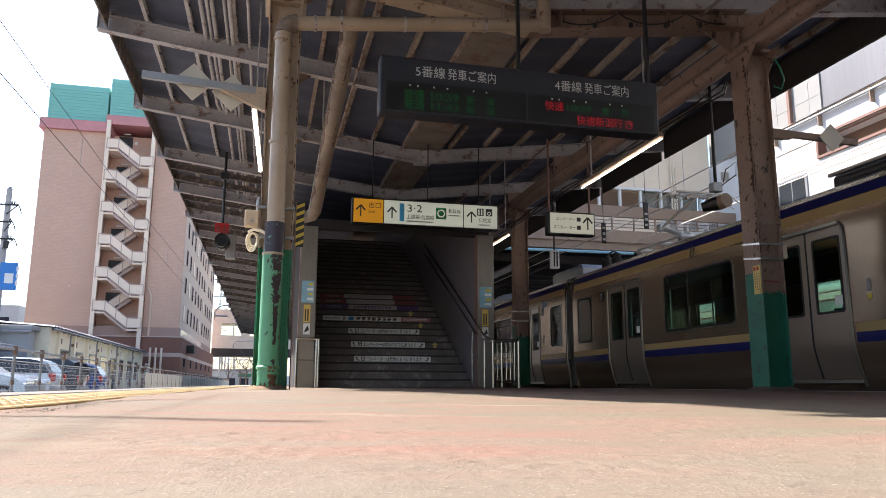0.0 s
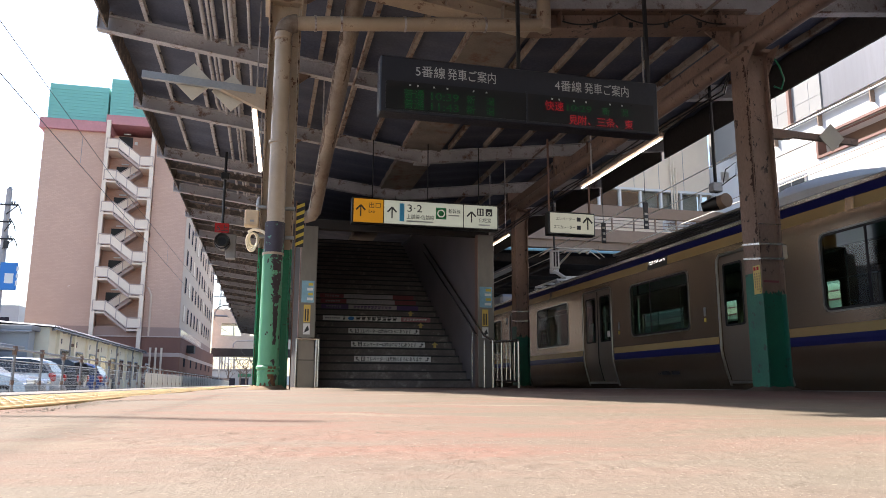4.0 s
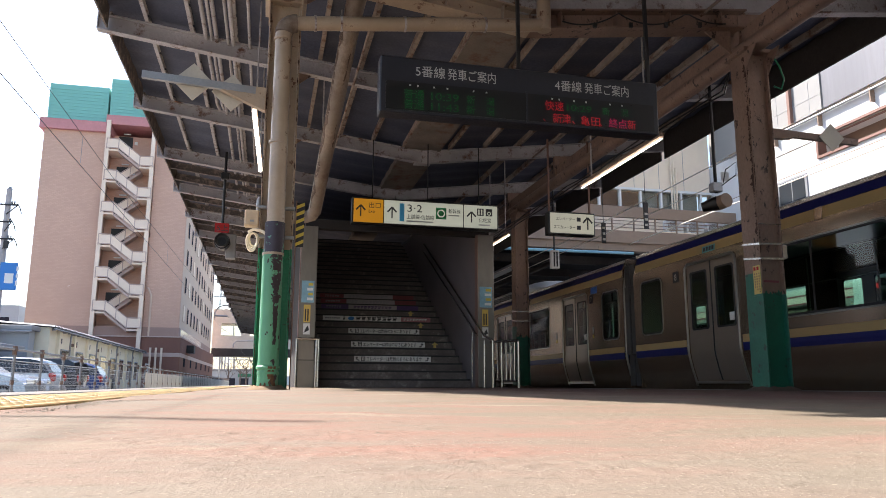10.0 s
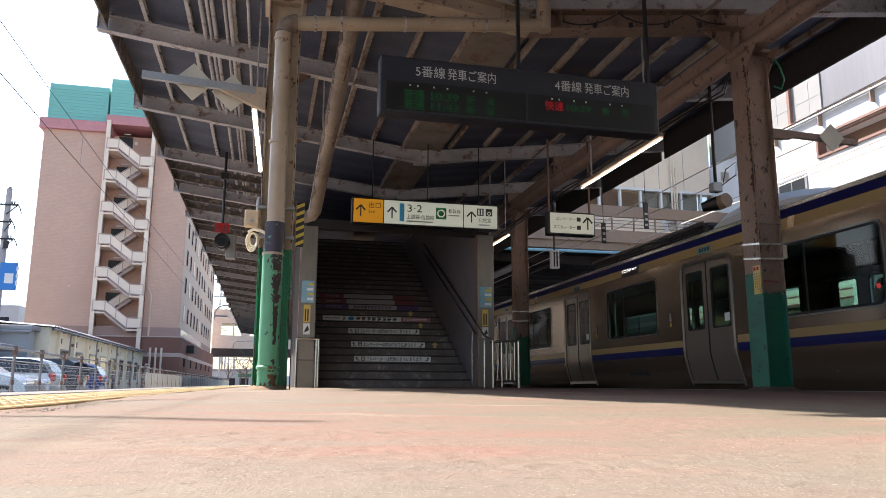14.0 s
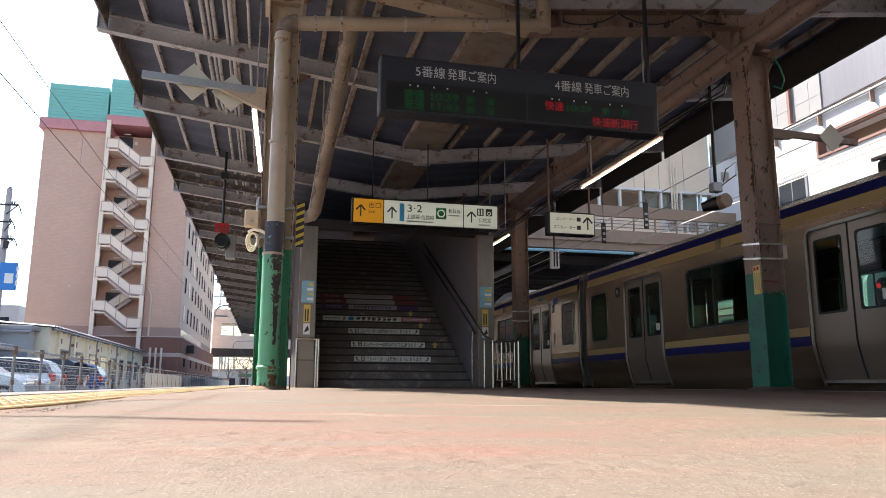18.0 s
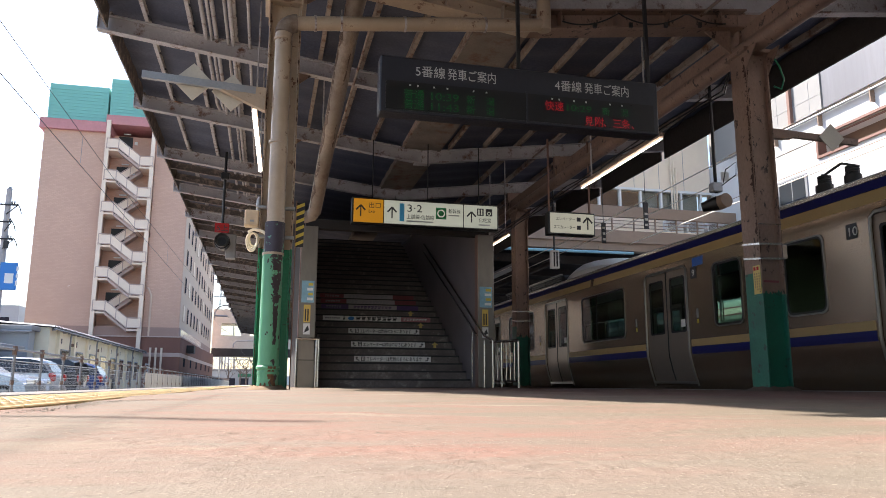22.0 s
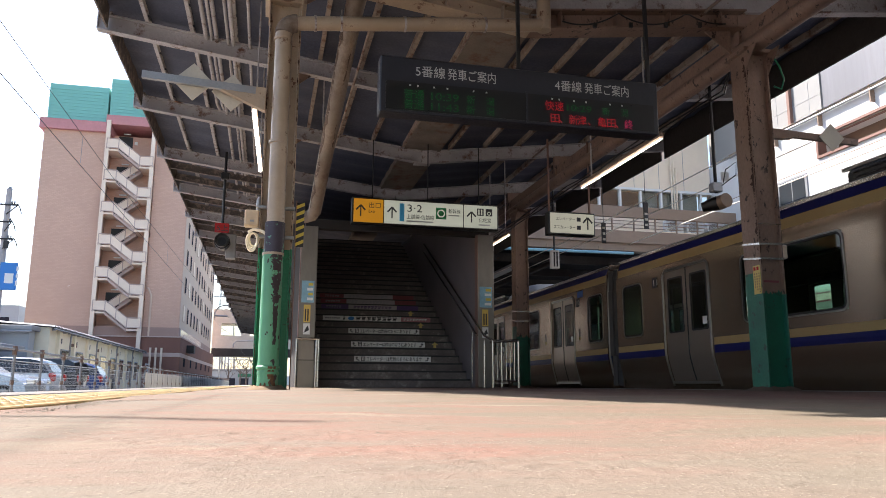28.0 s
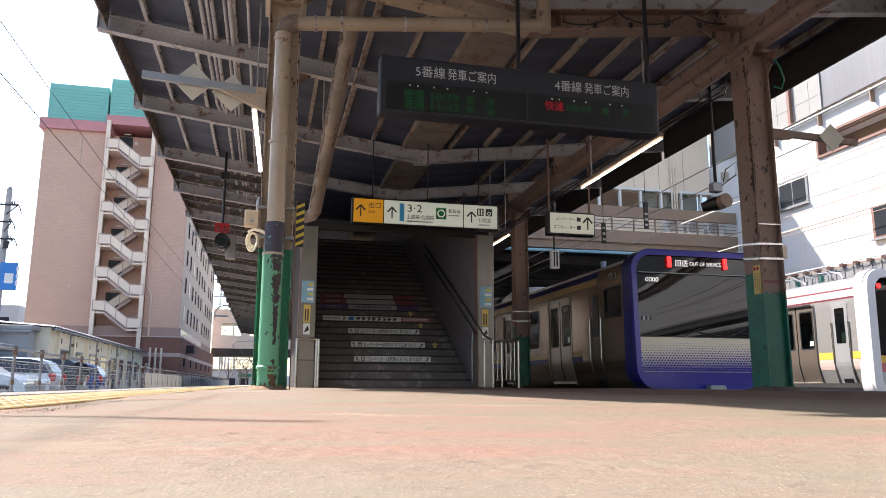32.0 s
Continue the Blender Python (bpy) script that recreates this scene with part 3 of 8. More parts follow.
# ---- columns ----
# right feet lie in shade, put here into a darker mortar colour
M["foot_dark"] = mat("shaded brown mortar", (0.12, 0.082, 0.06), 0.95, vary=0.4, coarse=4, fine=30, bump=0.6, spot=RUST)
M["foot"] = mat("dirty brown mortar", (0.27, 0.18, 0.10), 0.9, vary=0.4, coarse=4, fine=30, bump=0.6, spot=RUST)
GREEN_Z = 1.34
def column(name_label, x, y, w=0.31, d=0.305, top=4.05, green=GREEN_Z, upper="brown_paint"):
    c = thing("canopy_column", None, label=name_label, category="column", group="canopy columns")
    c.matrix_basis = pose(x, y, 0)
    low = green - 0.25 if x > 1 else green
    def section(z0, z1):
        """Two flanges and a web set back between them."""
        g = Geo().box(0, 0.022, 0, d, z0, z1, 0.004)
        g.box(w - 0.022, w, 0, d, z0, z1, 0.004)
        return g.box(0.022, w - 0.022, 0.055, 0.075, z0, z1)
    g = section(0, low)
    if x > 1:
        g.box(-0.003, 0.02, 0.012, d - 0.012, low - 0.02, green)
        rows = [[(0.022 + (w - 0.044) * k / 24, 0.053, low - 0.03), (0.022 + (w - 0.044) * k / 24, 0.053, low + 0.02 + 0.05 * noise.noise((k * 0.45 + y, x, 0)) + 0.03 * noise.noise((k * 1.7 + y, x, 4)))] for k in range(25)]
        g.sheet(rows)
    part("painted_base", g, M["shaded_green_paint" if x > 1 else "green_paint"], c, "chipped dark green paint")
    g = section(low, top)
    part("shaft", g, M[upper], c, "rust streaked paint")
    g = Geo()
    seg = 20
    cx, cy = (w / 2, d / 2) if x > 1 else (w / 2 - 0.02, -0.10)
    rr = [(0.34, 0.0), (0.30, 0.018), (0.25, 0.035), (0.20, 0.055)] if x > 1 else [(0.235, 0.0), (0.20, 0.016), (0.165, 0.03), (0.13, 0.05)]
    rows = []
    for r, z in rr:
        row = []
        for k in range(seg + 1):
            a = 2 * math.pi * (k % seg) / seg
            q = r * (1 + 0.12 * noise.noise((math.cos(a) * 2 + x, math.sin(a) * 2 + y, z * 9)) + 0.10 * noise.noise((math.cos(a) * 6 + x, math.sin(a) * 6, z * 40)))
            row.append((cx + q * math.cos(a), cy + q * math.sin(a), z - 0.012 + 0.3 * z * noise.noise((math.cos(a) * 5, math.sin(a) * 5, r * 20 + x))))
        rows.append(row)
    g.sheet(rows)
    part("mortar_foot", g, M["foot" if x < 1 else "foot_dark"], c, "rough mortar mound")
    g = Geo().box(-0.05, w + 0.05, -0.05, d + 0.05, top - 0.02, top + 0.03, 0.006)
    for s in (-0.008, w - 0.004):
        g.extrude([(s, -0.22, top), (s, 0.02, top), (s, 0.02, top - 0.28)], (0.012, 0, 0))
    part("cap_plate", g, M[upper], c)
    return c


def band(c, z, w=0.31, d=0.305, r=0.012, sag=0.03):
    """A bright metal strap round a column."""
    g = Geo()
    o = 0.004
    pts = [(-o, d + o, z + sag), (-o, -o, z - sag * 0.3), (w + o, -o, z), (w + o, d + o, z + sag * 0.5), (-o, d + o, z + sag)]
    for a, b in zip(pts, pts[1:]):
        g.bar(a, b, 0.003, 0.024)
    part("strap", g, M["chrome"], c, "bright steel strap")


col_r = column("square steel column, green below and rusty brown above", 5.48, 7.3)
for z in (1.674, 1.501):
    band(col_r, z)
part("strap", Geo().bar((0.0, -0.005, 1.90), (0.31, -0.005, 1.905), 0.003, 0.012), M["chrome"], col_r, "thin bright wire strap")
part("paint_line", Geo().box(0.03, 0.26, 0.050, 0.056, 1.225, 1.25), M["riser_red"], col_r, "faded red painted line")
for y in (15.85, 24.5, 33.0, 41.5, 50, -1.3):
    k = column("square steel column, green below and rusty brown above", 5.47, y, green=1.36)
    if y == 15.85:
        band(k, 1.70), band(k, 1.48)
col_l = column("square steel column with beige upper paint and green base", -0.12, 7.45, 0.33, 0.3, 4.05, 1.385, "beige_paint")
for y in (24.5, 33.0, 41.5, 50):
    column("square steel column with beige upper paint and green base", -0.12, y, 0.33, 0.3, 4.05, 1.6, "beige_paint")

M["rusty_pipe"] = mat("rust eaten beige pipe", (0.23, 0.18, 0.14), 0.65, vary=0.35, coarse=2.5, spot=(0.10, 0.055, 0.035), spot_at=(0.44, 0.66), spot_scale=3.2, bump=0.5, stretch=(1, 0.45, 1))
# ---- rain pipe down the column ----
pipe = thing("rain_pipe", None, label="thick rain pipe, beige above, peeling pale green below", category="pipe")
px, py = 0.035, 7.31
part("upper_pipe", Geo().tube([(px, py, 1.60), (px, py, 3.62)], 0.086, 20), M["beige_paint"], pipe)
g = Geo()
arc = [(px + 0.13 * (1 - math.cos(a)), py, 3.62 + 0.13 * math.sin(a)) for a in [math.pi / 2 * k / 6 for k in range(7)]]
g.tube(arc, 0.094, 18)
part("elbow", g, M["rusty_pipe"], pipe, "rusty elbow")
part("cross_pipe", Geo().tube([(px + 0.12, py, 3.75), (2.86, py, 4.06)], 0.075, 18), M["beige_paint"], pipe)
for x in (0.35, 0.62, 1.3, 2.2):
    z = 3.75 + (x - 0.155) * 0.1145
    part("pipe_collar", Geo().tube([(x - 0.012, py, z - 0.001), (x + 0.012, py, z + 0.001)], 0.083, 18), M["beam_paint"], pipe)
part("drop_pipe", Geo().tube([(2.9, py, 4.0), (2.9, py, 4.60)], 0.08, 16), M["beige_paint"], pipe)
part("lower_pipe", Geo().tube([(px - 0.01, py, 0.0), (px - 0.01, py, 1.30)], 0.098, 20), M["pale_green"], pipe, "peeling pale green paint")
M["peel"] = mat("bare dark pipe tar", (0.045, 0.03, 0.034), 0.6, vary=0.35, coarse=6, fine=50, bump=0.5, spot=(0.11, 0.33, 0.19), spot_at=(0.57, 0.59), spot_scale=16)
def peel(z0, z1, mid, half):
    """A ragged patch on the lower pipe where the paint has come off; half gives its half width by height."""
    g = Geo()
    rows = []
    for i in range(70):
        z = z0 + (z1 - z0) * i / 69
        h = half(z) * (1 + 0.35 * noise.noise((z * 30, 1.0, mid)))
        o = 0.10 * noise.noise((z * 22, 4.0, mid))
        a = [mid + o - h + 2 * h * k / 7 for k in range(8)]
        rows.append([(px - 0.01 + 0.0995 * math.cos(t), py + 0.0995 * math.sin(t), z) for t in a])
    return g.sheet(rows)
part("bare_patch", peel(0.42, 1.295, radians(-62), lambda z: 0.17 + 0.62 * ((z - 0.42) / 0.93) ** 1.5 * (0.8 + 0.2 * math.sin(z * 31))), M["peel"], pipe, "dark patch of peeled paint")
for a0, z0, s in ((-100, 1.16, 0.04), (-116, 1.22, 0.05), (-60, 0.25, 0.07), (-70, 0.04, 0.06), (-125, 0.03, 0.05), (-48, 0.12, 0.10)):
    part("bare_patch", peel(z0 - 0.5 * s, z0 + 0.5 * s, radians(a0), lambda z: 3.2 * math.sqrt(max(1e-5, (0.5 * s) ** 2 - (z - z0) ** 2))), M["peel"], pipe, "dark patch of peeled paint")
fleck = random.Random(71)
for k in range(34):
    z0 = 0.1 + 1.16 * fleck.random() ** 0.55
    mid, s, tall = radians(-62) + fleck.gauss(0.1, 0.5), fleck.uniform(0.006, 0.02), fleck.uniform(1, 2.6)
    ring = []
    for j in range(9):
        a = 2 * math.pi * j / 9
        q = s * fleck.uniform(0.55, 1.2)
        t = mid + q * math.cos(a) / 0.0992
        ring.append((px - 0.01 + 0.0992 * math.cos(t), py + 0.0992 * math.sin(t), z0 + q * tall * 0.6 * math.sin(a)))
    c = (px - 0.01 + 0.1 * math.cos(mid), py + 0.1 * math.sin(mid), z0)
    part("bare_fleck", Geo().add([c] + ring, [(0, 1 + j, 1 + (j + 1) % 9) for j in range(9)]), M["peel"], pipe, "dark fleck of peeled paint")
M["dark_wrap"] = mat("dark purple tar wrap", (0.045, 0.035, 0.055), 0.5, vary=0.3, spot=(0.12, 0.3, 0.2), spot_at=(0.6, 0.64), spot_scale=8)
part("tar_wrap", Geo().tube([(px - 0.005, py, 1.30), (px, py, 1.615)], 0.097, 20), M["dark_wrap"], pipe, "dark peeling tar wrap")
for z in (0.155, 1.30, 2.44, 3.55):
    part("pipe_collar", Geo().tube([(px - 0.008, py, z - 0.012), (px - 0.008, py, z + 0.012)], 0.104 if z < 1.5 else 0.094, 20), M["pale_green"] if z < 1 else M["beige_paint"], pipe)

M["rust_flake"] = mat("flaking orange brown rust", (0.17, 0.085, 0.04), 0.9, vary=0.5, coarse=20, fine=90, bump=0.8)
part("foot_collar", Geo().tube([(px - 0.01, py, 0.185), (px - 0.01, py, 0.195), (px - 0.01, py, 0.215), (px - 0.01, py, 0.225)], [0.1, 0.113, 0.113, 0.1], 20), M["pale_green"], pipe, "chipped pale green collar")
for a0, z0, s in ((-84, 0.15, 0.11), (-62, 0.11, 0.15), (-104, 0.03, 0.07), (-74, 0.05, 0.08), (-128, 0.035, 0.06), (-50, 0.05, 0.09)):
    part("rust_patch", peel(z0 - 0.5 * s, z0 + 0.5 * s, radians(a0), lambda z: 3.6 * math.sqrt(max(1e-5, (0.5 * s) ** 2 - (z - z0) ** 2))), M["rust_flake"], pipe, "flaking rust patch")
for a0, w0 in ((-80, 0.2), (-58, 0.12)):
    g = Geo()
    g.sheet([[(px - 0.01 + 0.1145 * math.cos(radians(a0) + w0 * t), py + 0.1145 * math.sin(radians(a0) + w0 * t), z) for t in (-1, -0.4, 0.3, 1)] for z in (0.194, 0.205, 0.216)])
    part("rust_patch", g, M["rust_flake"], pipe, "flaking rust patch")

long_pipe = thing("long_pipe", None, label="thick rusty drain pipe slung below the canopy", category="pipe")
part("pipe_run", Geo().tube([(0.811, 6.42, 4.496), (0.676, 11.984, 2.843)], 0.105, 18), M["rusty_pipe"], long_pipe)
def pipe_scab(t0, t1, mid, half, seed):
    """A ragged raised scab of rust along the slung pipe, between two places on its length."""
    a, b = Vector((0.811, 6.42, 4.496)), Vector((0.676, 11.984, 2.843))
    d = (b - a).normalized()
    u = d.cross(Vector((0, 0, 1))).normalized()
    w = u.cross(d)
    rows = []
    n = int((t1 - t0) * 60)
    for k in range(n + 1):
        t = t0 + (t1 - t0) * k / n
        p = a.lerp(b, t)
        edge = min(1, 6 * min(k, n - k) / n)
        h = half * edge * max(0.06, 0.5 + 0.9 * noise.noise((seed, t * 26, 0)) + 0.6 * noise.noise((seed, t * 90, 2)))
        o = mid + 0.25 * noise.noise((seed + 3, t * 18, 0))
        r = 0.1075 + 0.006 * abs(noise.noise((seed, t * 120, 5)))
        rows.append([(p + (u * math.cos(x) + w * math.sin(x)) * (r if 0 < q < 5 else 0.1055))[:] for q, x in enumerate([o - h + 2 * h * q / 5 for q in range(6)])])
    part("rust_scab", Geo().sheet(rows), M["scab"], long_pipe, "flaking dark rust")
M["scab"] = mat("flaking rust scab", (0.10, 0.062, 0.045), 0.9, vary=0.5, coarse=9, fine=60, bump=0.9, spot=(0.24, 0.19, 0.15), spot_at=(0.55, 0.6), spot_scale=16)
for t0, t1, mid, half, seed in ((0.20, 0.46, 200, 0.50, 1), (0.44, 0.72, 205, 0.55, 2), (0.70, 0.97, 210, 0.50, 3), (0.30, 0.42, 290, 0.16, 4), (0.56, 0.66, 300, 0.14, 5)):
    pipe_scab(t0, t1, radians(mid), half, seed)
part("pipe_end", Geo().tube([(0.678, 11.93, 2.859), (0.642, 12.09, 2.80), (0.535, 12.155, 2.78), (0.16, 12.2, 2.757)], 0.103, 16), M["rusty_pipe"], long_pipe)
for y in (9.0, 11.3):
    part("pipe_hanger", Geo().box(0.80 - 0.024 * (y - 7.36), 0.82 - 0.024 * (y - 7.36), y - 0.015, y + 0.015, 4.21 - 0.297 * (y - 6.42) + 0.28, zr(0.7) + 0.3), M["beam_paint"], long_pipe)

# ---- staircase ----
stair = thing("staircase", None, label="dim concrete staircase climbing from the platform", category="staircase", kind="structure")
RISE, TREAD, SY = 0.162, 0.305, 14.2
m_st = Geo().box(STX0 + 0.25, STX1 - 0.29, 0, 0.34, -0.162, 0, 0.008).mesh("step")
m_st.materials.append(M["step"])
m_no = Geo().box(STX0 + 0.25, STX1 - 0.29, -0.012, 0.05, -0.03, 0.004, 0.004).mesh("nosing")
m_no.materials.append(M["dark_steel"])
for i in range(27):
    s = part("step", m_st, None, stair, at=pose(0, SY + TREAD * i, RISE * (i + 1)))
    part("nosing", m_no, None, s)
g = Geo()
for i in range(27):
    g.box(STX0 + 0.25, STX1 - 0.29, SY + TREAD * i + 0.02, SY + TREAD * i + 0.33, max(0, RISE * i - 0.4) - 0.1, RISE * i)
part("underside", g, M["step"], stair)

def stair_flank(xa, xb):
    """A stair side wall, with a gap added under the upper flight for light."""
    ring = [(STY0 + 0.06, 0), (18.3, 0), (18.3, 1.75), (22.6, 3.9), (STY1, 3.95), (STY1, 4.28), (18.6, 4.28), (STY0 + 0.06, 3.1)]
    return Geo().extrude([(xa, y, z) for y, z in ring], (xb - xa, 0, 0))


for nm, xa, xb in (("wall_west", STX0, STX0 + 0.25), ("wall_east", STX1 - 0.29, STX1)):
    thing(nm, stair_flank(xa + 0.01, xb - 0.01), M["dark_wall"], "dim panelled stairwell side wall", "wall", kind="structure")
# dark panel added where the west stair wall lies in shade
thing("wall_cladding", stair_flank(STX0 - 0.012, STX0 + 0.008), M["cladding"], "dark panel added for shade on the stair wall", "wall", kind="structure")
# out of view; added to throw light onto the train side
thing("wall_cladding", stair_flank(STX1 - 0.008, STX1 + 0.02), M["bounce_panel"], "unseen pale panel added to light the train side", "wall", kind="structure")
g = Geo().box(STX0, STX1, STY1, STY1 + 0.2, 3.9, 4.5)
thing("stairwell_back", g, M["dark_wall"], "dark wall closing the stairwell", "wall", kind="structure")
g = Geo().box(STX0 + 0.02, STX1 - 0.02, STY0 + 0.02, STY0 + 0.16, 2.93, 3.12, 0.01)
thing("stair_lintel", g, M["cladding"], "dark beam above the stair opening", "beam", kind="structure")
# ---- the departing train ----
PROF = [(-0.30, 0.24), (-0.10, 0.18), (0.13, 0.11), (0.30, 0.058), (0.50, 0.012), (0.60, 0.0), (1.90, 0.0), (2.05, 0.008), (2.25, 0.035), (2.38, 0.085)]


def off(z):
    for (a, p), (b, q) in zip(PROF, PROF[1:]):
        if z <= b:
            return p + (q - p) * (z - a) / (b - a)
    return PROF[-1][1]


WID = 2.95
D_W, D_Z0, D_Z1 = 1.34, 0.13, 1.97
W_Z0, W_Z1 = 0.94, 1.89


def side_x(z, side, inset=0.0):
    """x of the skin at height z; side 0 faces the platform."""
    return off(z) + inset if side == 0 else WID - off(z) - inset


def skin(side, ya, yb, holes, extra_z=()):
    """A side wall with real openings and thickness."""
    g = Geo()
    ys = sorted({ya, yb, *[h[i] for h in holes for i in (0, 1)]})
    zs = sorted({-0.30, -0.10, 0.13, 0.30, 0.50, 0.60, 1.90, 2.05, 2.25, 2.38, *[h[i] for h in holes for i in (2, 3)], *extra_z})
    def hole(y, z):
        return any(h[0] < y < h[1] and h[2] < z < h[3] for h in holes)
    for inset in (0.0, 0.055):
        for a, b in zip(ys, ys[1:]):
            for c, d in zip(zs, zs[1:]):
                if not hole((a + b) / 2, (c + d) / 2):
                    g.add([(side_x(c, side, inset), a, c), (side_x(c, side, inset), b, c), (side_x(d, side, inset), b, d), (side_x(d, side, inset), a, d)], [(0, 1, 2, 3)])
    for a, b, c, d in holes:
        zz = [z for z in zs if c <= z <= d]
        for y in (a, b):
            for p, q in zip(zz, zz[1:]):
                g.add([(side_x(p, side), y, p), (side_x(p, side, 0.055), y, p), (side_x(q, side, 0.055), y, q), (side_x(q, side), y, q)], [(0, 1, 2, 3)])
        for z in (c, d):
            g.add([(side_x(z, side), a, z), (side_x(z, side), b, z), (side_x(z, side, 0.055), b, z), (side_x(z, side, 0.055), a, z)], [(0, 1, 2, 3)])
    return g


def weld(g):
    """Join doubled corners so that shading runs smoothly."""
    me = g.mesh("skin", False)
    bm = bmesh.new()
    bm.from_mesh(me)
    bmesh.ops.remove_doubles(bm, verts=bm.verts, dist=0.0004)
    bmesh.ops.recalc_face_normals(bm, faces=bm.faces)
    bm.to_mesh(me)
    bm.free()
    me.polygons.foreach_set("use_smooth", [True] * len(me.polygons))
    me.set_sharp_from_angle(angle=radians(25))
    return me


def strip(side, y0, y1, z0, z1, proud=0.004):
    g = Geo()
    zs = sorted({z0, z1, *[z for z, o in PROF if z0 < z < z1]})
    for a, b in zip(zs, zs[1:]):
        g.add([(side_x(a, side, -proud), y0, a), (side_x(a, side, -proud), y1, a), (side_x(b, side, -proud), y1, b), (side_x(b, side, -proud), y0, b)], [(0, 1, 2, 3)])
    z = zs[0]
    g.add([(side_x(z0, side, -proud), y0, z0), (side_x(z0, side, -proud), y1, z0), (side_x(z0, side, 0.002), y1, z0), (side_x(z0, side, 0.002), y0, z0)], [(0, 1, 2, 3)])
    g.add([(side_x(z1, side, -proud), y0, z1), (side_x(z1, side, -proud), y1, z1), (side_x(z1, side, 0.002), y1, z1), (side_x(z1, side, 0.002), y0, z1)], [(0, 1, 2, 3)])
    return g


LEAF_CACHE = {}


def window(car, side, y0, y1, z0=W_Z0, z1=W_Z1, mull=None):
    w, h = y1 - y0, z1 - z0
    key = ("w", side, round(w, 3), round(h, 3), mull)
    if key not in LEAF_CACHE:
        sx = -1 if side == 0 else 1
        base = 0.0 if side == 0 else WID
        place = lambda u, v, d: (base + sx * d, u, v)
        a, b, c = rounded(w + 0.03, h + 0.03, 0.11, 5), rounded(w - 0.01, h - 0.01, 0.10, 5), rounded(w - 0.07, h - 0.07, 0.075, 5)
        fr = ring_geo(Geo(), a, b, place, 0.012).mesh("window_frame")
        fr.materials.append(M["frame_steel"])
        ga = ring_geo(Geo(), b, c, place, 0.007)
        if mull:
            ga.box(base + sx * 0.001, base + sx * 0.006, (mull - 0.5) * w - 0.018, (mull - 0.5) * w + 0.018, -h / 2 + 0.03, h / 2 - 0.03)
        ga = ga.mesh("gasket")
        ga.materials.append(M["rubber"])
        gl = Geo()
        o = rounded(w - 0.06, h - 0.06, 0.075, 5)
        gl.add([place(u, v, 0.003) for u, v in o], [tuple(range(len(o)))])
        gl = gl.mesh("pane", False)
        gl.materials.append(M["tinted"])
        LEAF_CACHE[key] = (fr, ga, gl)
    fr, ga, gl = LEAF_CACHE[key]
    at = pose(0, (y0 + y1) / 2, (z0 + z1) / 2)
    wdw = part("window_frame", fr, None, car, at=at)
    part("gasket", ga, None, wdw)
    part("pane", gl, None, wdw)


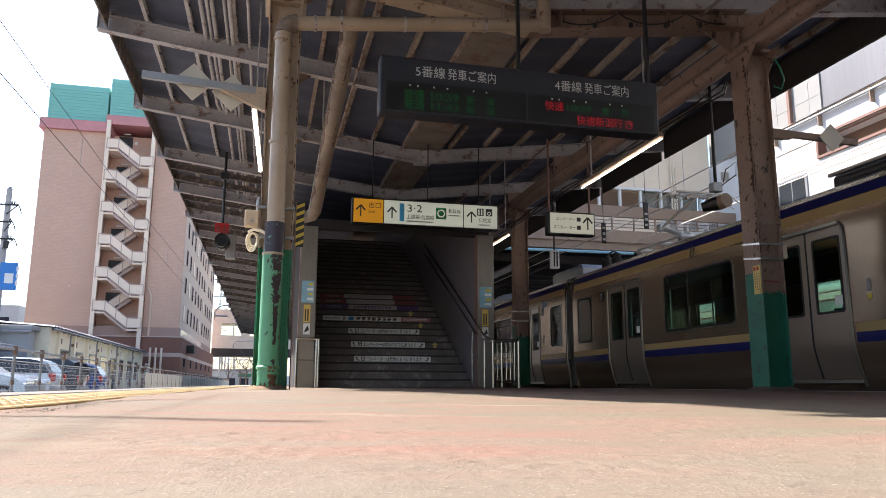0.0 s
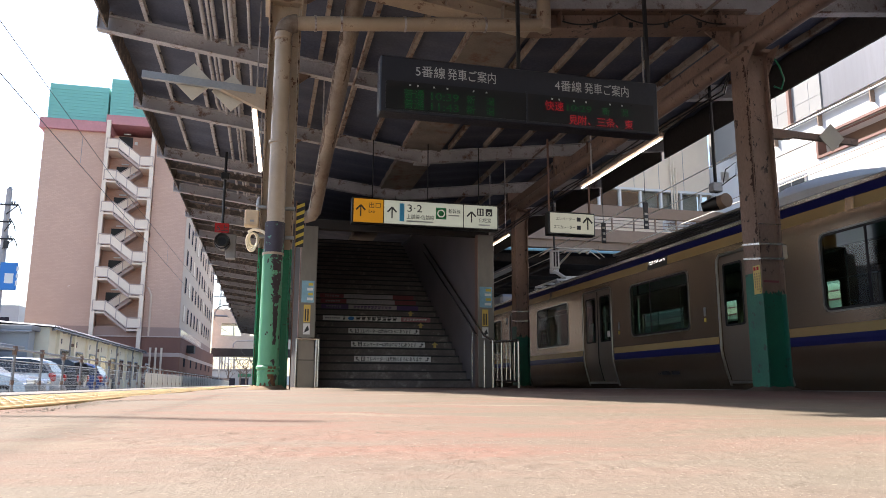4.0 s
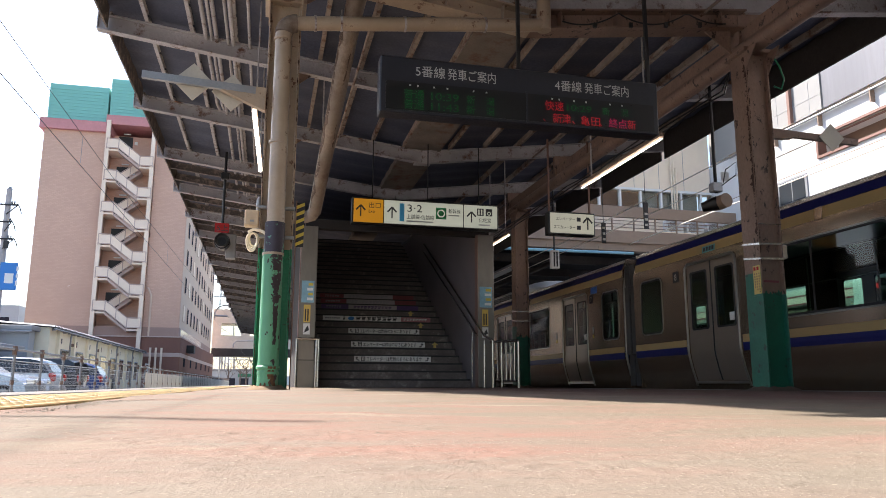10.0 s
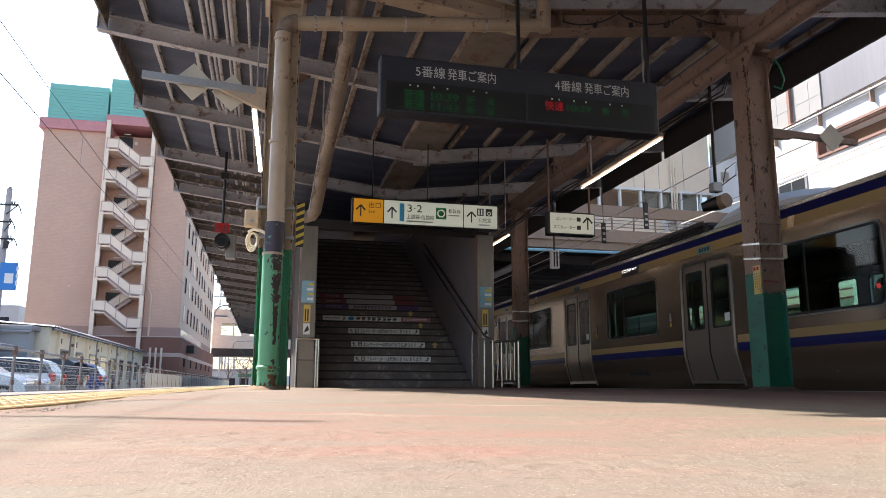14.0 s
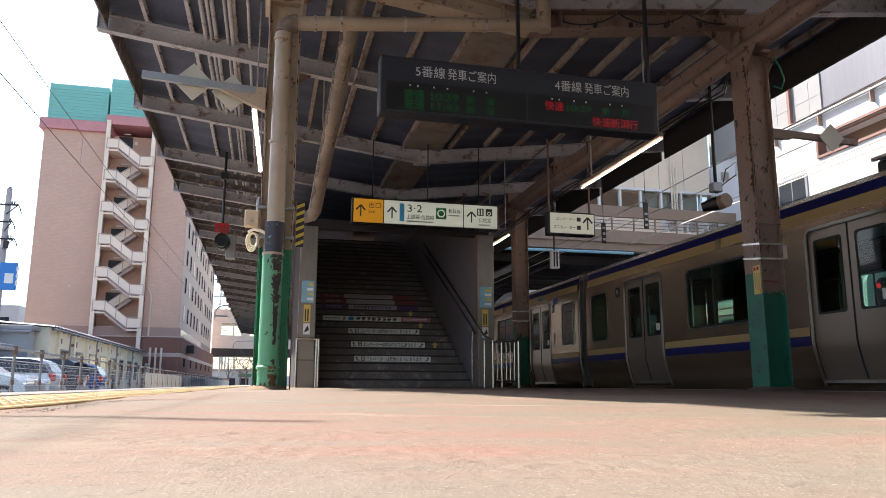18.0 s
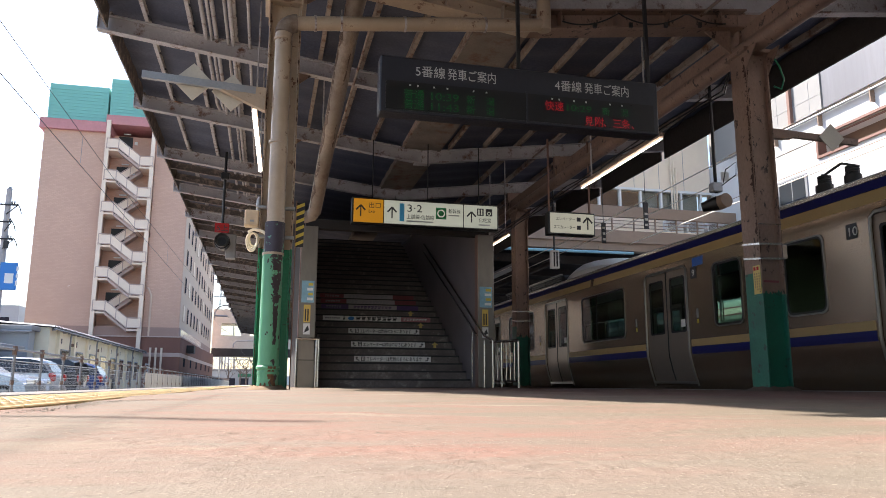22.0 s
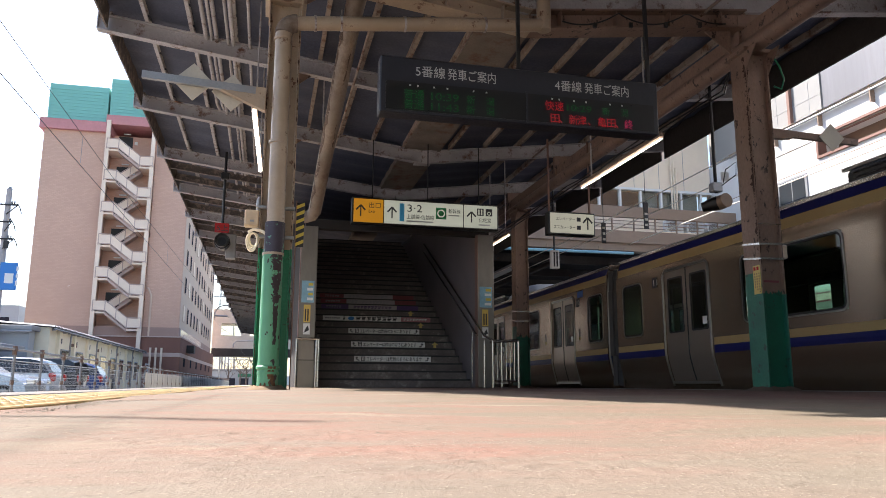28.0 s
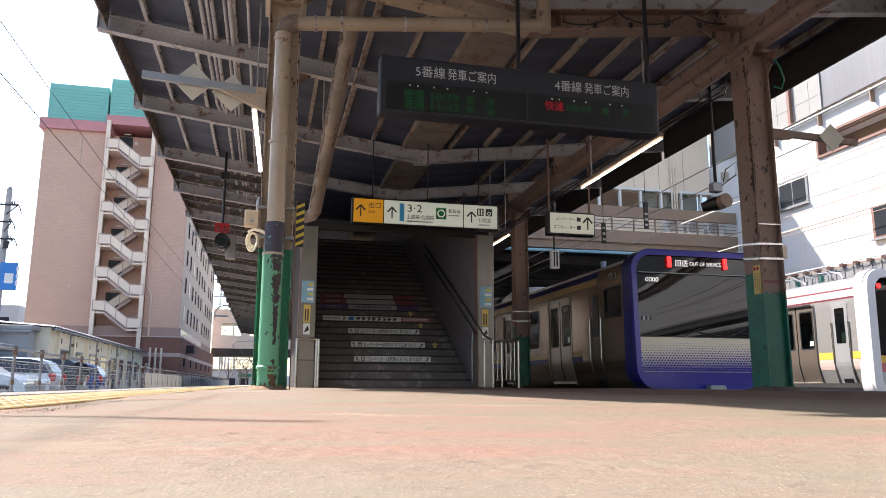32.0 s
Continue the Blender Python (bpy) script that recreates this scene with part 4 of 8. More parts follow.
def door(car, side, yc):
    key = ("d", side)
    if key not in LEAF_CACHE:
        zs = [0.13, 0.30, 0.50, 0.60, 0.93, 1.83, 1.97]
        def leaf(s):
            g = Geo()
            ys = sorted([0.004 * s, 0.12 * s, 0.56 * s, 0.665 * s])
            for ins in (0.022, 0.05):
                for a, b in zip(ys, ys[1:]):
                    for c, d in zip(zs, zs[1:]):
                        if abs(a + b) / 2 > 0.12 and abs(a + b) / 2 < 0.56 and 0.93 < (c + d) / 2 < 1.83:
                            continue
                        g.add([(side_x(c, side, ins), a, c), (side_x(c, side, ins), b, c), (side_x(d, side, ins), b, d), (side_x(d, side, ins), a, d)], [(0, 1, 2, 3)])
            me = weld(g)
            me.name = "door_leaf"
            me.materials.append(M["door_steel"])
            sx = -1 if side == 0 else 1
            base = side_x(1.4, side, 0.022)
            place = lambda u, v, d: (base + sx * d, u + 0.34 * s, v + 1.38)
            r = ring_geo(Geo(), rounded(0.47, 0.93, 0.04, 4), rounded(0.415, 0.875, 0.06, 4), place, 0.005).mesh("gasket")
            r.materials.append(M["rubber"])
            p = Geo()
            o = rounded(0.43, 0.89, 0.06, 4)
            p.add([place(u, v, 0.002) for u, v in o], [tuple(range(len(o)))])
            p = p.mesh("pane", False)
            p.materials.append(M["tinted"])
            return me, r, p
        fr = Geo()
        sx = -1 if side == 0 else 1
        for s in (-1, 1):
            pts = [(side_x(z, side, -0.008), s * (D_W / 2 + 0.005), z) for z in (0.05, 0.13, 0.30, 0.50, 0.60, 1.0, 1.85)]
            pts += [(side_x(1.9, side, -0.008), s * (D_W / 2 - 0.01), 1.93), (side_x(1.95, side, -0.008), s * (D_W / 2 - 0.07), 1.985)]
            fr.tube(pts, 0.018, 8)
        fr.bar((side_x(1.98, side, -0.008), -D_W / 2 + 0.07, 1.985), (side_x(1.98, side, -0.008), D_W / 2 - 0.07, 1.985), 0.03, 0.04)
        fr = fr.mesh("door_frame")
        fr.materials.append(M["frame_steel"])
        seam = Geo()
        pts = [(side_x(z, side, 0.020), 0, z) for z in (0.14, 0.30, 0.50, 0.60, 1.0, 1.96)]
        seam.tube(pts, 0.012, 6)
        seam = seam.mesh("door_seal")
        seam.materials.append(M["rubber"])
        st = Geo().box(side_x(1.0, side, 0.02), side_x(1.0, side, 0.014), -0.55, -0.43, 1.0, 1.12).mesh("sticker")
        st.materials.append(M["white_paint"])
        sill = Geo().box(side_x(0.1, side, -0.03), side_x(0.1, side, 0.09), -D_W / 2, D_W / 2, 0.085, 0.125, 0.004).mesh("door_sill")
        sill.materials.append(M["steel"])
        LEAF_CACHE[key] = (leaf(-1), leaf(1), fr, seam, st, sill)
    la, lb, fr, seam, st, sill = LEAF_CACHE[key]
    at = pose(0, yc, 0)
    for k, (me, r, p) in enumerate((la, lb)):
        lf = part("door_leaf", me, None, car, at=at)
        part("gasket", r, None, lf)
        part("pane", p, None, lf)
        if k == 0 and side == 0:
            part("sticker", st, None, lf, "small white door sticker")
    part("door_frame", fr, None, car, "bright steel door surround", at=at)
    part("door_seal", seam, None, car, at=at)
    part("door_sill", sill, None, car, at=at)


def roof_geo(y0, y1):
    g = Geo()
    pr = [(0.085, 2.38), (0.10, 2.43), (0.17, 2.475), (0.35, 2.53), (0.7, 2.59), (1.475, 2.63)]
    pr = pr + [(WID - x, z) for x, z in pr[-2::-1]]
    g.sheet([[(x, y, z) for x, z in pr] for y in (y0, y1)])
    g.sheet([[(x, y, z - 0.06) for x, z in pr] for y in (y0, y1)])
    return g


M["guard_grey"] = mat("dark grey rubber", (0.06, 0.055, 0.05), 0.7, vary=0.2, bump=0.05)
M["plate_worn"] = mat("worn pale notice plate", (0.30, 0.29, 0.275), 0.5, vary=0.15, coarse=20, bump=0)
M["stripe_yellow"] = mat("yellow warning stripe", (0.62, 0.46, 0.06), 0.5, vary=0.1)
M["plate_pale"] = mat("pale beige arm paint", (0.55, 0.48, 0.38), 0.5, vary=0.1)
M["white_fibre"] = mat("white roof cover", (0.72, 0.73, 0.74), 0.4, vary=0.08, bump=0.03)
M["roof_grey"] = mat("grey train roof", (0.20, 0.20, 0.21), 0.6, vary=0.2, bump=0.1)
M["seat"] = mat("blue seat cloth", (0.03, 0.06, 0.14), 0.9, vary=0.2)
M["cream_panel"] = mat("pale interior panel", (0.5, 0.5, 0.47), 0.6, vary=0.06)
M["led_sign"] = glow("lit side sign", (1.0, 0.93, 0.9), 0.8)
M["info_blue"] = mat("blue pictogram", (0.03, 0.12, 0.42), 0.4, vary=0.1)


def insulator(g, x, y, z, h=0.22, r=0.06):
    g.tube([(x, y, z), (x, y, z + h)], r * 0.5, 8)
    for k in range(4):
        zz = z + h * (0.15 + 0.22 * k)
        g.tube([(x, y, zz - 0.012), (x, y, zz + 0.012)], r, 10)


def pantograph(car, y):
    for dx in (-0.55, 0.55):
        for dy in (-0.8, 0.8):
            g = Geo()
            insulator(g, 1.475 + dx, y + dy, 2.6)
            part("insulator", g, M["galv"], car, "grey ribbed roof insulator")
    g = Geo()
    # pale paint on base and arms also stands for sunlight on them
    for dx in (-0.55, 0.55):
        g.tube([(1.475 + dx, y - 0.85, 2.84), (1.475 + dx, y + 0.85, 2.84)], 0.03, 8)
    for dy in (-0.8, 0, 0.8):
        g.tube([(0.9, y + dy, 2.84), (2.05, y + dy, 2.84)], 0.03, 8)
    g.box(1.3, 1.65, y - 0.5, y - 0.1, 2.82, 3.0, 0.02)
    part("pantograph_base", g, M["white_paint"], car)
    g = Geo().tube([(1.475, y - 0.25, 2.93), (1.475, y + 0.77, 3.33)], 0.05, 10)
    g.box(1.36, 1.59, y + 0.68, y + 0.86, 3.26, 3.42, 0.02)
    part("lower_arm", g, M["white_paint"], car, "white lower arm and knee")
    g = Geo().tube([(1.475, y + 0.78, 3.36), (1.475, y - 0.56, 3.70)], 0.03, 8)
    g.tube([(1.40, y + 0.70, 3.33), (1.43, y - 0.50, 3.66)], 0.01, 6)
    part("upper_arm", g, M["plate_pale"], car, "pale upper arm")
    g = Geo()
    for dy in (-0.70, -0.42):
        pts = [(1.475 + 0.9 * math.sin(a), y + dy, 3.745 - (0.22 * max(0, abs(math.sin(a)) - 0.66) / 0.34)) for a in [math.pi * (k / 14 - 0.5) for k in range(15)]]
        g.tube(pts, 0.013, 6)
        g.box(1.475 - 0.52, 1.475 + 0.52, y + dy - 0.025, y + dy + 0.025, 3.71, 3.74, 0.006)
    g.tube([(1.0, y - 0.56, 3.68), (1.95, y - 0.56, 3.68)], 0.022, 6)
    for dx in (1.02, 1.25, 1.7, 1.93):
        g.tube([(dx, y - 0.72, 3.69), (dx, y - 0.40, 3.69)], 0.014, 6)
        g.box(dx - 0.03, dx + 0.03, y - 0.60, y - 0.52, 3.62, 3.71, 0.008)
    part("collector_head", g, M["plate_pale"], car)
    g = Geo()
    for i, (dy, dx) in enumerate(((1.4, 0.7), (1.9, 0.7), (2.3, 1.0), (1.5, 2.1))):
        g.tube([(dx, y + dy, 2.55), (dx, y + dy, 2.74)], 0.11, 12)
        insulator(g, dx, y + dy, 2.72, 0.16, 0.09)
        part("arrester", g, M["dark_steel"], car, "dark roof arrester")
        g = Geo()
    g.tube([(0.7, y + 1.4, 2.88), (0.72, y + 1.6, 2.96), (0.7, y + 1.9, 2.88), (0.85, y + 2.1, 2.95), (1.0, y + 2.3, 2.88)], 0.018, 6)
    part("roof_cable", g, M["dark_steel"], car)


def roof_kit(car, ac=True, panto=False, dy=0.0):
    if ac:
        g = Geo()
        pr = [(0.45, 2.50), (0.48, 2.70), (0.66, 2.88), (1.0, 2.95), (1.475, 2.97)]
        pr = pr + [(WID - x, z) for x, z in pr[-2::-1]]
        rows = []
        for y, k in ((5.0, 0.0), (5.3, 0.35), (6.0, 0.75), (6.7, 0.97), (7.3, 1.0), (7.7, 0.86), (7.86, 0.55), (7.9, 0.0)):
            rows.append([(x, y + dy, 2.5 + (z - 2.5) * k) for x, z in pr])
        g.sheet(rows)
        part("roof_cover", g, M["white_fibre"], car, "white rounded roof cover")
        g = Geo()
        g.box(0.40, WID - 0.40, 7.95 + dy, 12.3 + dy, 2.5, 2.72, 0.05)
        u = part("cooling_unit", g, M["dark_steel"], car, "dark louvred cooling unit")
        for r in range(3):
            g = Geo()
            for i in range(4):
                g.box(0.375, 0.40, 8.05 + dy + 1.05 * i, 9.0 + dy + 1.05 * i, 2.53 + 0.06 * r, 2.555 + 0.06 * r)
            part("louvre", g, M["black"], u)
        g = Geo().bar((0.38, 7.95 + dy, 2.72), (0.38, 12.3 + dy, 2.72), 0.05, 0.04)
        part("edge_trim", g, M["steel"], u)
    if panto:
        pantograph(car, 17.55)
    g = Geo()
    for y in (1.5, 13.2):
        g.box(0.9, 2.0, y, y + 0.5, 2.56, 2.68, 0.04)
    part("vent", g, M["roof_grey"], car)


def shell(car, y0, y1, doors, wins, led_at=9.6, low_from=None, up_from=None):
    """Body, doors, windows and stripes of a car between y0 and y1."""
    holes = [(d - D_W / 2, d + D_W / 2, D_Z0, D_Z1) for d in doors] + [(a, b, W_Z0, W_Z1) for a, b in wins]
    for side in (0, 1):
        me = weld(skin(side, y0, y1, holes))
        me.materials.append(M["body_steel"])
        part("side_wall", me, None, car, "dull stainless steel side")
        for d in doors:
            door(car, side, d)
        for a, b in wins:
            window(car, side, a, b, mull=0.63 if b - a > 1.5 else None)
        edges = [low_from or y0] + [e for d in sorted(doors) for e in (d - 0.72, d + 0.72)] + [y1]
        for a, b in zip(edges[::2], edges[1::2]):
            if b - a > 0.2:
                part("gold_stripe", strip(side, a + 0.01, b - 0.01, 0.665, 0.775), M["gold"], car, "cream gold stripe")
                part("blue_stripe", strip(side, a + 0.01, b - 0.01, 0.545, 0.661), M["blue"], car, "deep blue stripe")
        part("upper_gold_stripe", strip(side, up_from or y0 + 0.05, y1 - 0.05, 2.10, 2.245), M["gold"], car, "cream gold stripe")
        part("upper_blue_stripe", strip(side, up_from or y0 + 0.05, y1 - 0.05, 2.25, 2.375), M["blue"], car, "deep blue stripe")
        g = Geo().bar((side_x(2.40, side, 0.0), y0, 2.405), (side_x(2.40, side, 0.0), y1, 2.405), 0.03, 0.05)
        part("gutter", g, M["chrome"], car, "bright roof gutter")
    if led_at:
        sg = part("side_sign", strip(0, led_at - 0.02, led_at + 0.66, 2.085, 2.245, 0.009), M["black"], car, "black destination sign")
        ox = side_x(2.2, 0, -0.012)
        writing("回送", 0.155, M["led_sign"], sg, pose(ox, led_at + 0.63, 2.10, rz=-90), 0.34, "lit white letters")
        writing("OUT OF", 0.05, M["led_sign"], sg, pose(ox, led_at + 0.25, 2.18, rz=-90), 0.18)
        writing("SERVICE", 0.05, M["led_sign"], sg, pose(ox, led_at + 0.25, 2.115, rz=-90), 0.22)
    part("roof", roof_geo(y0, y1), M["roof_grey"], car)
    g = Geo().box(0.2, WID - 0.2, y0, y1, 0.02, 0.12)
    part("floor", g, M["dark_steel"], car)
    g = Geo()
    for a, b in zip([y0 + 0.1] + [d + 0.75 for d in sorted(doors)], [d - 0.75 for d in sorted(doors)] + [y1 - 0.1]):
        if b - a > 0.5:
            for xa, xb, back in ((0.09, 0.52, 0.09), (WID - 0.52, WID - 0.09, WID - 0.17)):
                g = Geo().box(xa, xb, a, b, 0.40, 0.56, 0.03)
                g.box(back, back + 0.08, a, b, 0.56, 0.95, 0.02)
                part("seat_bench", g, M["seat"], car, "dark blue bench seat")
    g = Geo()
    for d in doors:
        for s in (-0.75, 0.75):
            for x in (0.55, WID - 0.55):
                g.tube([(x, d + s, 0.12), (x, d + s, 2.3)], 0.016, 6)
    for x in (0.5, WID - 0.5):
        g.tube([(x, y0 + 0.2, 1.78), (x, y1 - 0.2, 1.78)], 0.014, 6)
    part("grab_rail", g, M["chrome"], car)
    g = Geo().box(0.3, WID - 0.3, y0, y1, 2.36, 2.40)
    part("inner_ceiling", g, M["cream_panel"], car)
    for yb in (y0 + 2.9, y1 - 2.9):
        g = Geo().box(0.45, WID - 0.45, yb - 1.5, yb + 1.5, -0.75, -0.35, 0.05)
        for dy in (-1.05, 1.05):
            for x in (WID / 2 - 0.534, WID / 2 + 0.534):
                g.tube([(x - 0.06, yb + dy, -0.57), (x + 0.06, yb + dy, -0.57)], 0.43, 20)
        part("bogie", g, M["dark_steel"], car)
    for a, b in ((5.2, 7.3), (7.8, 10.4), (11.0, 14.6)):
        part("underframe_box", Geo().box(0.35, WID - 0.35, a, b, -0.85, -0.25, 0.04), M["dark_steel"], car)


def car_end(car, y, s):
    """End wall, gangway and gap guard at y; s: which way is out."""
    g = Geo()
    g.box(0.09, 1.05, y - 0.02, y + 0.02, 0.0, 2.45)
    g.box(WID - 1.05, WID - 0.09, y - 0.02, y + 0.02, 0.0, 2.45)
    g.box(1.05, WID - 1.05, y - 0.02, y + 0.02, 2.05, 2.56)
    part("end_wall", g, M["body_steel"], car)
    g = Geo()
    for k in range(4):
        e = y + s * (0.02 + 0.06 * k)
        q = 0.0 if k % 2 else 0.03
        for x0, x1, z0, z1 in ((0.95 - q, 1.05, 0.05, 2.15 + q), (WID - 1.05, WID - 0.95 + q, 0.05, 2.15 + q), (1.05, WID - 1.05, 2.05, 2.15 + q)):
            g.box(x0, x1, min(e, e + s * 0.06), max(e, e + s * 0.06), z0, z1)
    part("gangway", g, M["rubber"], car, "black folded gangway")
    g = Geo()
    g.tube([(off(z) + 0.03, y + s * 0.0, z) for z in (-0.25, 0.13, 0.3, 0.6, 1.9, 2.3)], 0.02, 8)
    part("corner_post", g, M["frame_steel"], car, "bright steel corner post")
    g = Geo()
    for za, zb in ((0.05, 0.62), (0.62, 1.9), (1.9, 2.3)):
        g.box(off((za + zb) / 2) + 0.025, off((za + zb) / 2) + 0.06, y + s * 0.03, y + s * 0.19, za, zb, 0.008)
    part("gap_guard", g, M["guard_grey"], car, "dark grey rubber gap guard")


def middle_car(panto):
    car = thing("train_car", None, label="stainless steel commuter train car with navy and cream stripes", category="train car", group="cars of the departing train")
    shell(car, 0.22, 19.78, [2.53, 7.47, 12.41, 17.35], [(0.42, 1.12), (4.02, 5.98), (8.96, 10.92), (13.9, 15.86), (18.78, 19.50)])
    car_end(car, 0.22, -1)
    car_end(car, 19.78, 1)
    roof_kit(car, True, panto)
    for y in (1.55, 3.55, 8.5, 11.4):
        part("door_plate", strip(0, y, y + 0.06, 1.11, 1.25, 0.006), M["plate_worn"], car, "small pale notice plate")
        part("door_sticker", strip(0, y, y + 0.06, 1.02, 1.085, 0.006), M["stripe_yellow"], car, "small yellow warning sticker")
    part("blue_plate", strip(0, 1.36, 1.66, 1.93, 2.07, 0.006), M["info_blue"], car, "blue pictogram plate")
    for y in (5.4, 14.9):
        part("speaker_grille", strip(0, y, y + 0.14, 2.09, 2.25, 0.008), M["body_steel"], car)
    return car


def end_car():
    car = thing("train_car", None, label="rear train car with blue framed black glass front", category="train car", group="cars of the departing train")
    shell(car, 0.75, 19.78, [3.97, 7.47, 12.41, 17.35], [(5.27, 5.99), (8.96, 10.92), (13.9, 15.86), (18.78, 19.50)], low_from=2.72, up_from=1.95)
    car_end(car, 19.78, 1)
    roof_kit(car, True, False, 1.9)
    return car
# ---- front of the rear car ----
M["cream_face"] = mat("cream front panel", (0.80, 0.70, 0.54), 0.35, vary=0.03, bump=0)
M["front_glass"] = gloss_mat("black front glass", (0.004, 0.005, 0.006), 0.015)
M["tail_lamp"] = glow("lit red tail lamp", (1.0, 0.025, 0.025), 1.1)
M["cab_pane"] = mat("grey cab pane", (0.085, 0.09, 0.088), 0.12, vary=0.1, bump=0)
M["led_white"] = glow("lit white dot sign", (1.0, 0.97, 0.92), 0.35, 0.3)
# darker than the frame blue: shade on the collar, put into its colour
M["collar_blue"] = mat("shade-dark blue collar", (0.018, 0.017, 0.13), 0.22, vary=0.05, bump=0, rv=0.03)


def nose(car):
    C, HZ = WID / 2, 1.30           # centre of the front, in width and height
    W, Hh = 2.95, 2.64              # outer size
    NY = 0.33                       # how far the front stands back
    place = lambda y: (lambda u, v, d: (C + u, NY + y + d + 0.05 * max(0, (HZ + v) - 1.0) ** 1.5, HZ + v))
    out, inn = rounded(W, Hh, 0.42, 9), rounded(W - 0.20, Hh - 0.24, 0.33, 9)
    g = ring_geo(Geo(), out, inn, place(0.0), 0.10)
    part("front_frame", g, M["face_blue"], car, "glossy blue front frame")
    g = Geo()
    body_o = rounded(W + 0.004, Hh, 0.40, 9)
    rows = []
    for y, k in ((NY + 0.08, 0.995), (NY + 0.2, 1.0), (0.78, 1.0)):
        rows.append([(C + u * k, y, HZ + v * k) for u, v in body_o + body_o[:1]])
    g.sheet(rows)
    part("front_collar", g, M["collar_blue"], car, "dark blue collar behind the front")
    # face panels
    def panel(name, z0, z1, material, y, label=""):
        half = lambda z: (W - 0.2) / 2 - 0.55 * max(0, 0.32 - z) - 0.45 * max(0, z - 2.26)
        g = Geo()
        n = 14
        zz = [z0 + (z1 - z0) * k / 4 for k in range(5)]
        g.sheet([[(C + half(z) * u, NY + y + 0.05 * max(0, z - 1.0) ** 1.5 + 0.03 * u * u, z) for u in [-1 + 2 * i / n for i in range(n + 1)]] for z in zz])
        return part(name, g, material, car, label)
    panel("windscreen", 0.95, 2.16, M["front_glass"], 0.045, "black curved windscreen")
    hd = panel("header_band", 2.16, 2.50, M["front_glass"], 0.04, "black glass header band")
    lp = panel("lower_panel", 0.30, 0.95, M["cream_face"], 0.045, "cream panel with a blue dot pattern")
    panel("blue_skirt", 0.04, 0.30, M["face_blue"], 0.05, "blue lower front")
    for x, dx in ((0.77, 0.075), (1.97, 0.075)):
        part("tail_lamp", Geo().box(x, x + dx, NY + 0.065, NY + 0.105, 2.27, 2.48, 0.005), M["tail_lamp"], hd, "lit red tail lamp")
    writing("回送", 0.14, M["led_white"], hd, pose(0.91, NY + 0.06, 2.30))
    writing("OUT OF SERVICE", 0.10, M["led_white"], hd, pose(1.22, NY + 0.06, 2.315), 0.68)
    writing("0000", 0.12, M["led_white"], hd, pose(0.27, NY + 0.055, 1.98), 0.27)
    for k in range(3):
        part("set_mark", Geo().box(0.18 + 0.09 * k, 0.23 + 0.09 * k, NY + 0.048, NY + 0.056, 1.25, 1.32), M["grey_paint"], hd, "grey bar of a set mark")
    # dots that grow downwards
    g = Geo()
    rowsn = 13
    for r in range(rowsn):
        z = 0.875 - 0.0455 * r
        rad = 0.006 + 0.032 * r / (rowsn - 1)
        for c in range(46):
            x = 0.12 + 0.060 * c + (0.030 if r % 2 else 0)
            u = (x - C) / ((W - 0.2) / 2)
            if abs(u) > 0.985:
                continue
            y = NY + 0.041 + 0.03 * u * u
            g.add([(x - rad, y, z), (x, y, z - rad * 0.95), (x + rad, y, z), (x, y, z + rad * 0.95)], [(0, 1, 2, 3)])
    d = part("dot_pattern", g, M["face_blue"], lp, "blue dots")
    tagged(d, kind="stuff")
    part("face_seam", Geo().box(0.1, WID - 0.1, NY + 0.03, NY + 0.06, 0.94, 0.955), M["black"], lp)
    part("glass_seam", Geo().box(0.16, WID - 0.16, NY + 0.075, NY + 0.105, 2.15, 2.168), M["grey_paint"], hd, "thin grey seam above the windscreen")
    # wipers
    for x in (0.95, 1.9):
        g = Geo().tube([(x, NY + 0.02, 0.94), (x + 0.42, NY + 0.02, 1.12)], 0.012, 6)
        g.tube([(x + 0.28, NY + 0.025, 1.05), (x + 0.85, NY + 0.03, 0.98)], 0.009, 6)
        part("wiper", g, M["black"], car)
    # coupler and skirt
    g = Geo().tube([(C, NY - 0.12, -0.07), (C, 0.9, -0.07)], 0.09, 10)
    g.box(C - 0.17, C + 0.17, NY - 0.28, NY - 0.08, -0.2, 0.06, 0.03)
    g.tube([(C, NY - 0.30, -0.06), (C, NY - 0.26, -0.06)], 0.07, 12)
    part("coupler", g, M["galv"], car, "grey coupler")
    part("skirt", Geo().box(0.35, WID - 0.35, 0.45, 0.8, -0.75, -0.2, 0.08), M["dark_steel"], car)
    part("collar_roof", Geo().box(0.3, WID - 0.3, 0.5, 0.9, 2.3, 2.6, 0.04), M["blue"], car)
    # cab door and window on the side
    cw = part("cab_window", strip(0, 0.86, 1.60, 1.36, 1.97, 0.006), M["black"], car, "dark cab side window")
    part("pane", strip(0, 0.90, 1.56, 1.40, 1.93, 0.010), M["front_glass"], cw)
    cd = part("cab_door", strip(0, 1.76, 2.24, 0.02, 2.02, 0.004), M["body_steel"], car, "steel cab door")
    part("door_pane", strip(0, 1.86, 2.14, 1.02, 1.88, 0.009), M["cab_pane"], cd, "grey door pane")
    for y in (1.74, 2.26):
        g = Geo().tube([(side_x(z, 0, -0.03), y, z) for z in (0.32, 0.5, 0.7, 1.42)], 0.011, 6)
        part("grab_handle", g, M["chrome"], cd)
        g = Geo().tube([(side_x(z, 0, -0.004), y, z) for z in (0.02, 0.3, 0.5, 0.7, 1.3, 2.03)], 0.009, 6)
        part("door_edge", g, M["black"], cd)
    part("step_box", strip(0, 1.80, 2.20, 0.0, 0.17, 0.008), M["black"], cd)
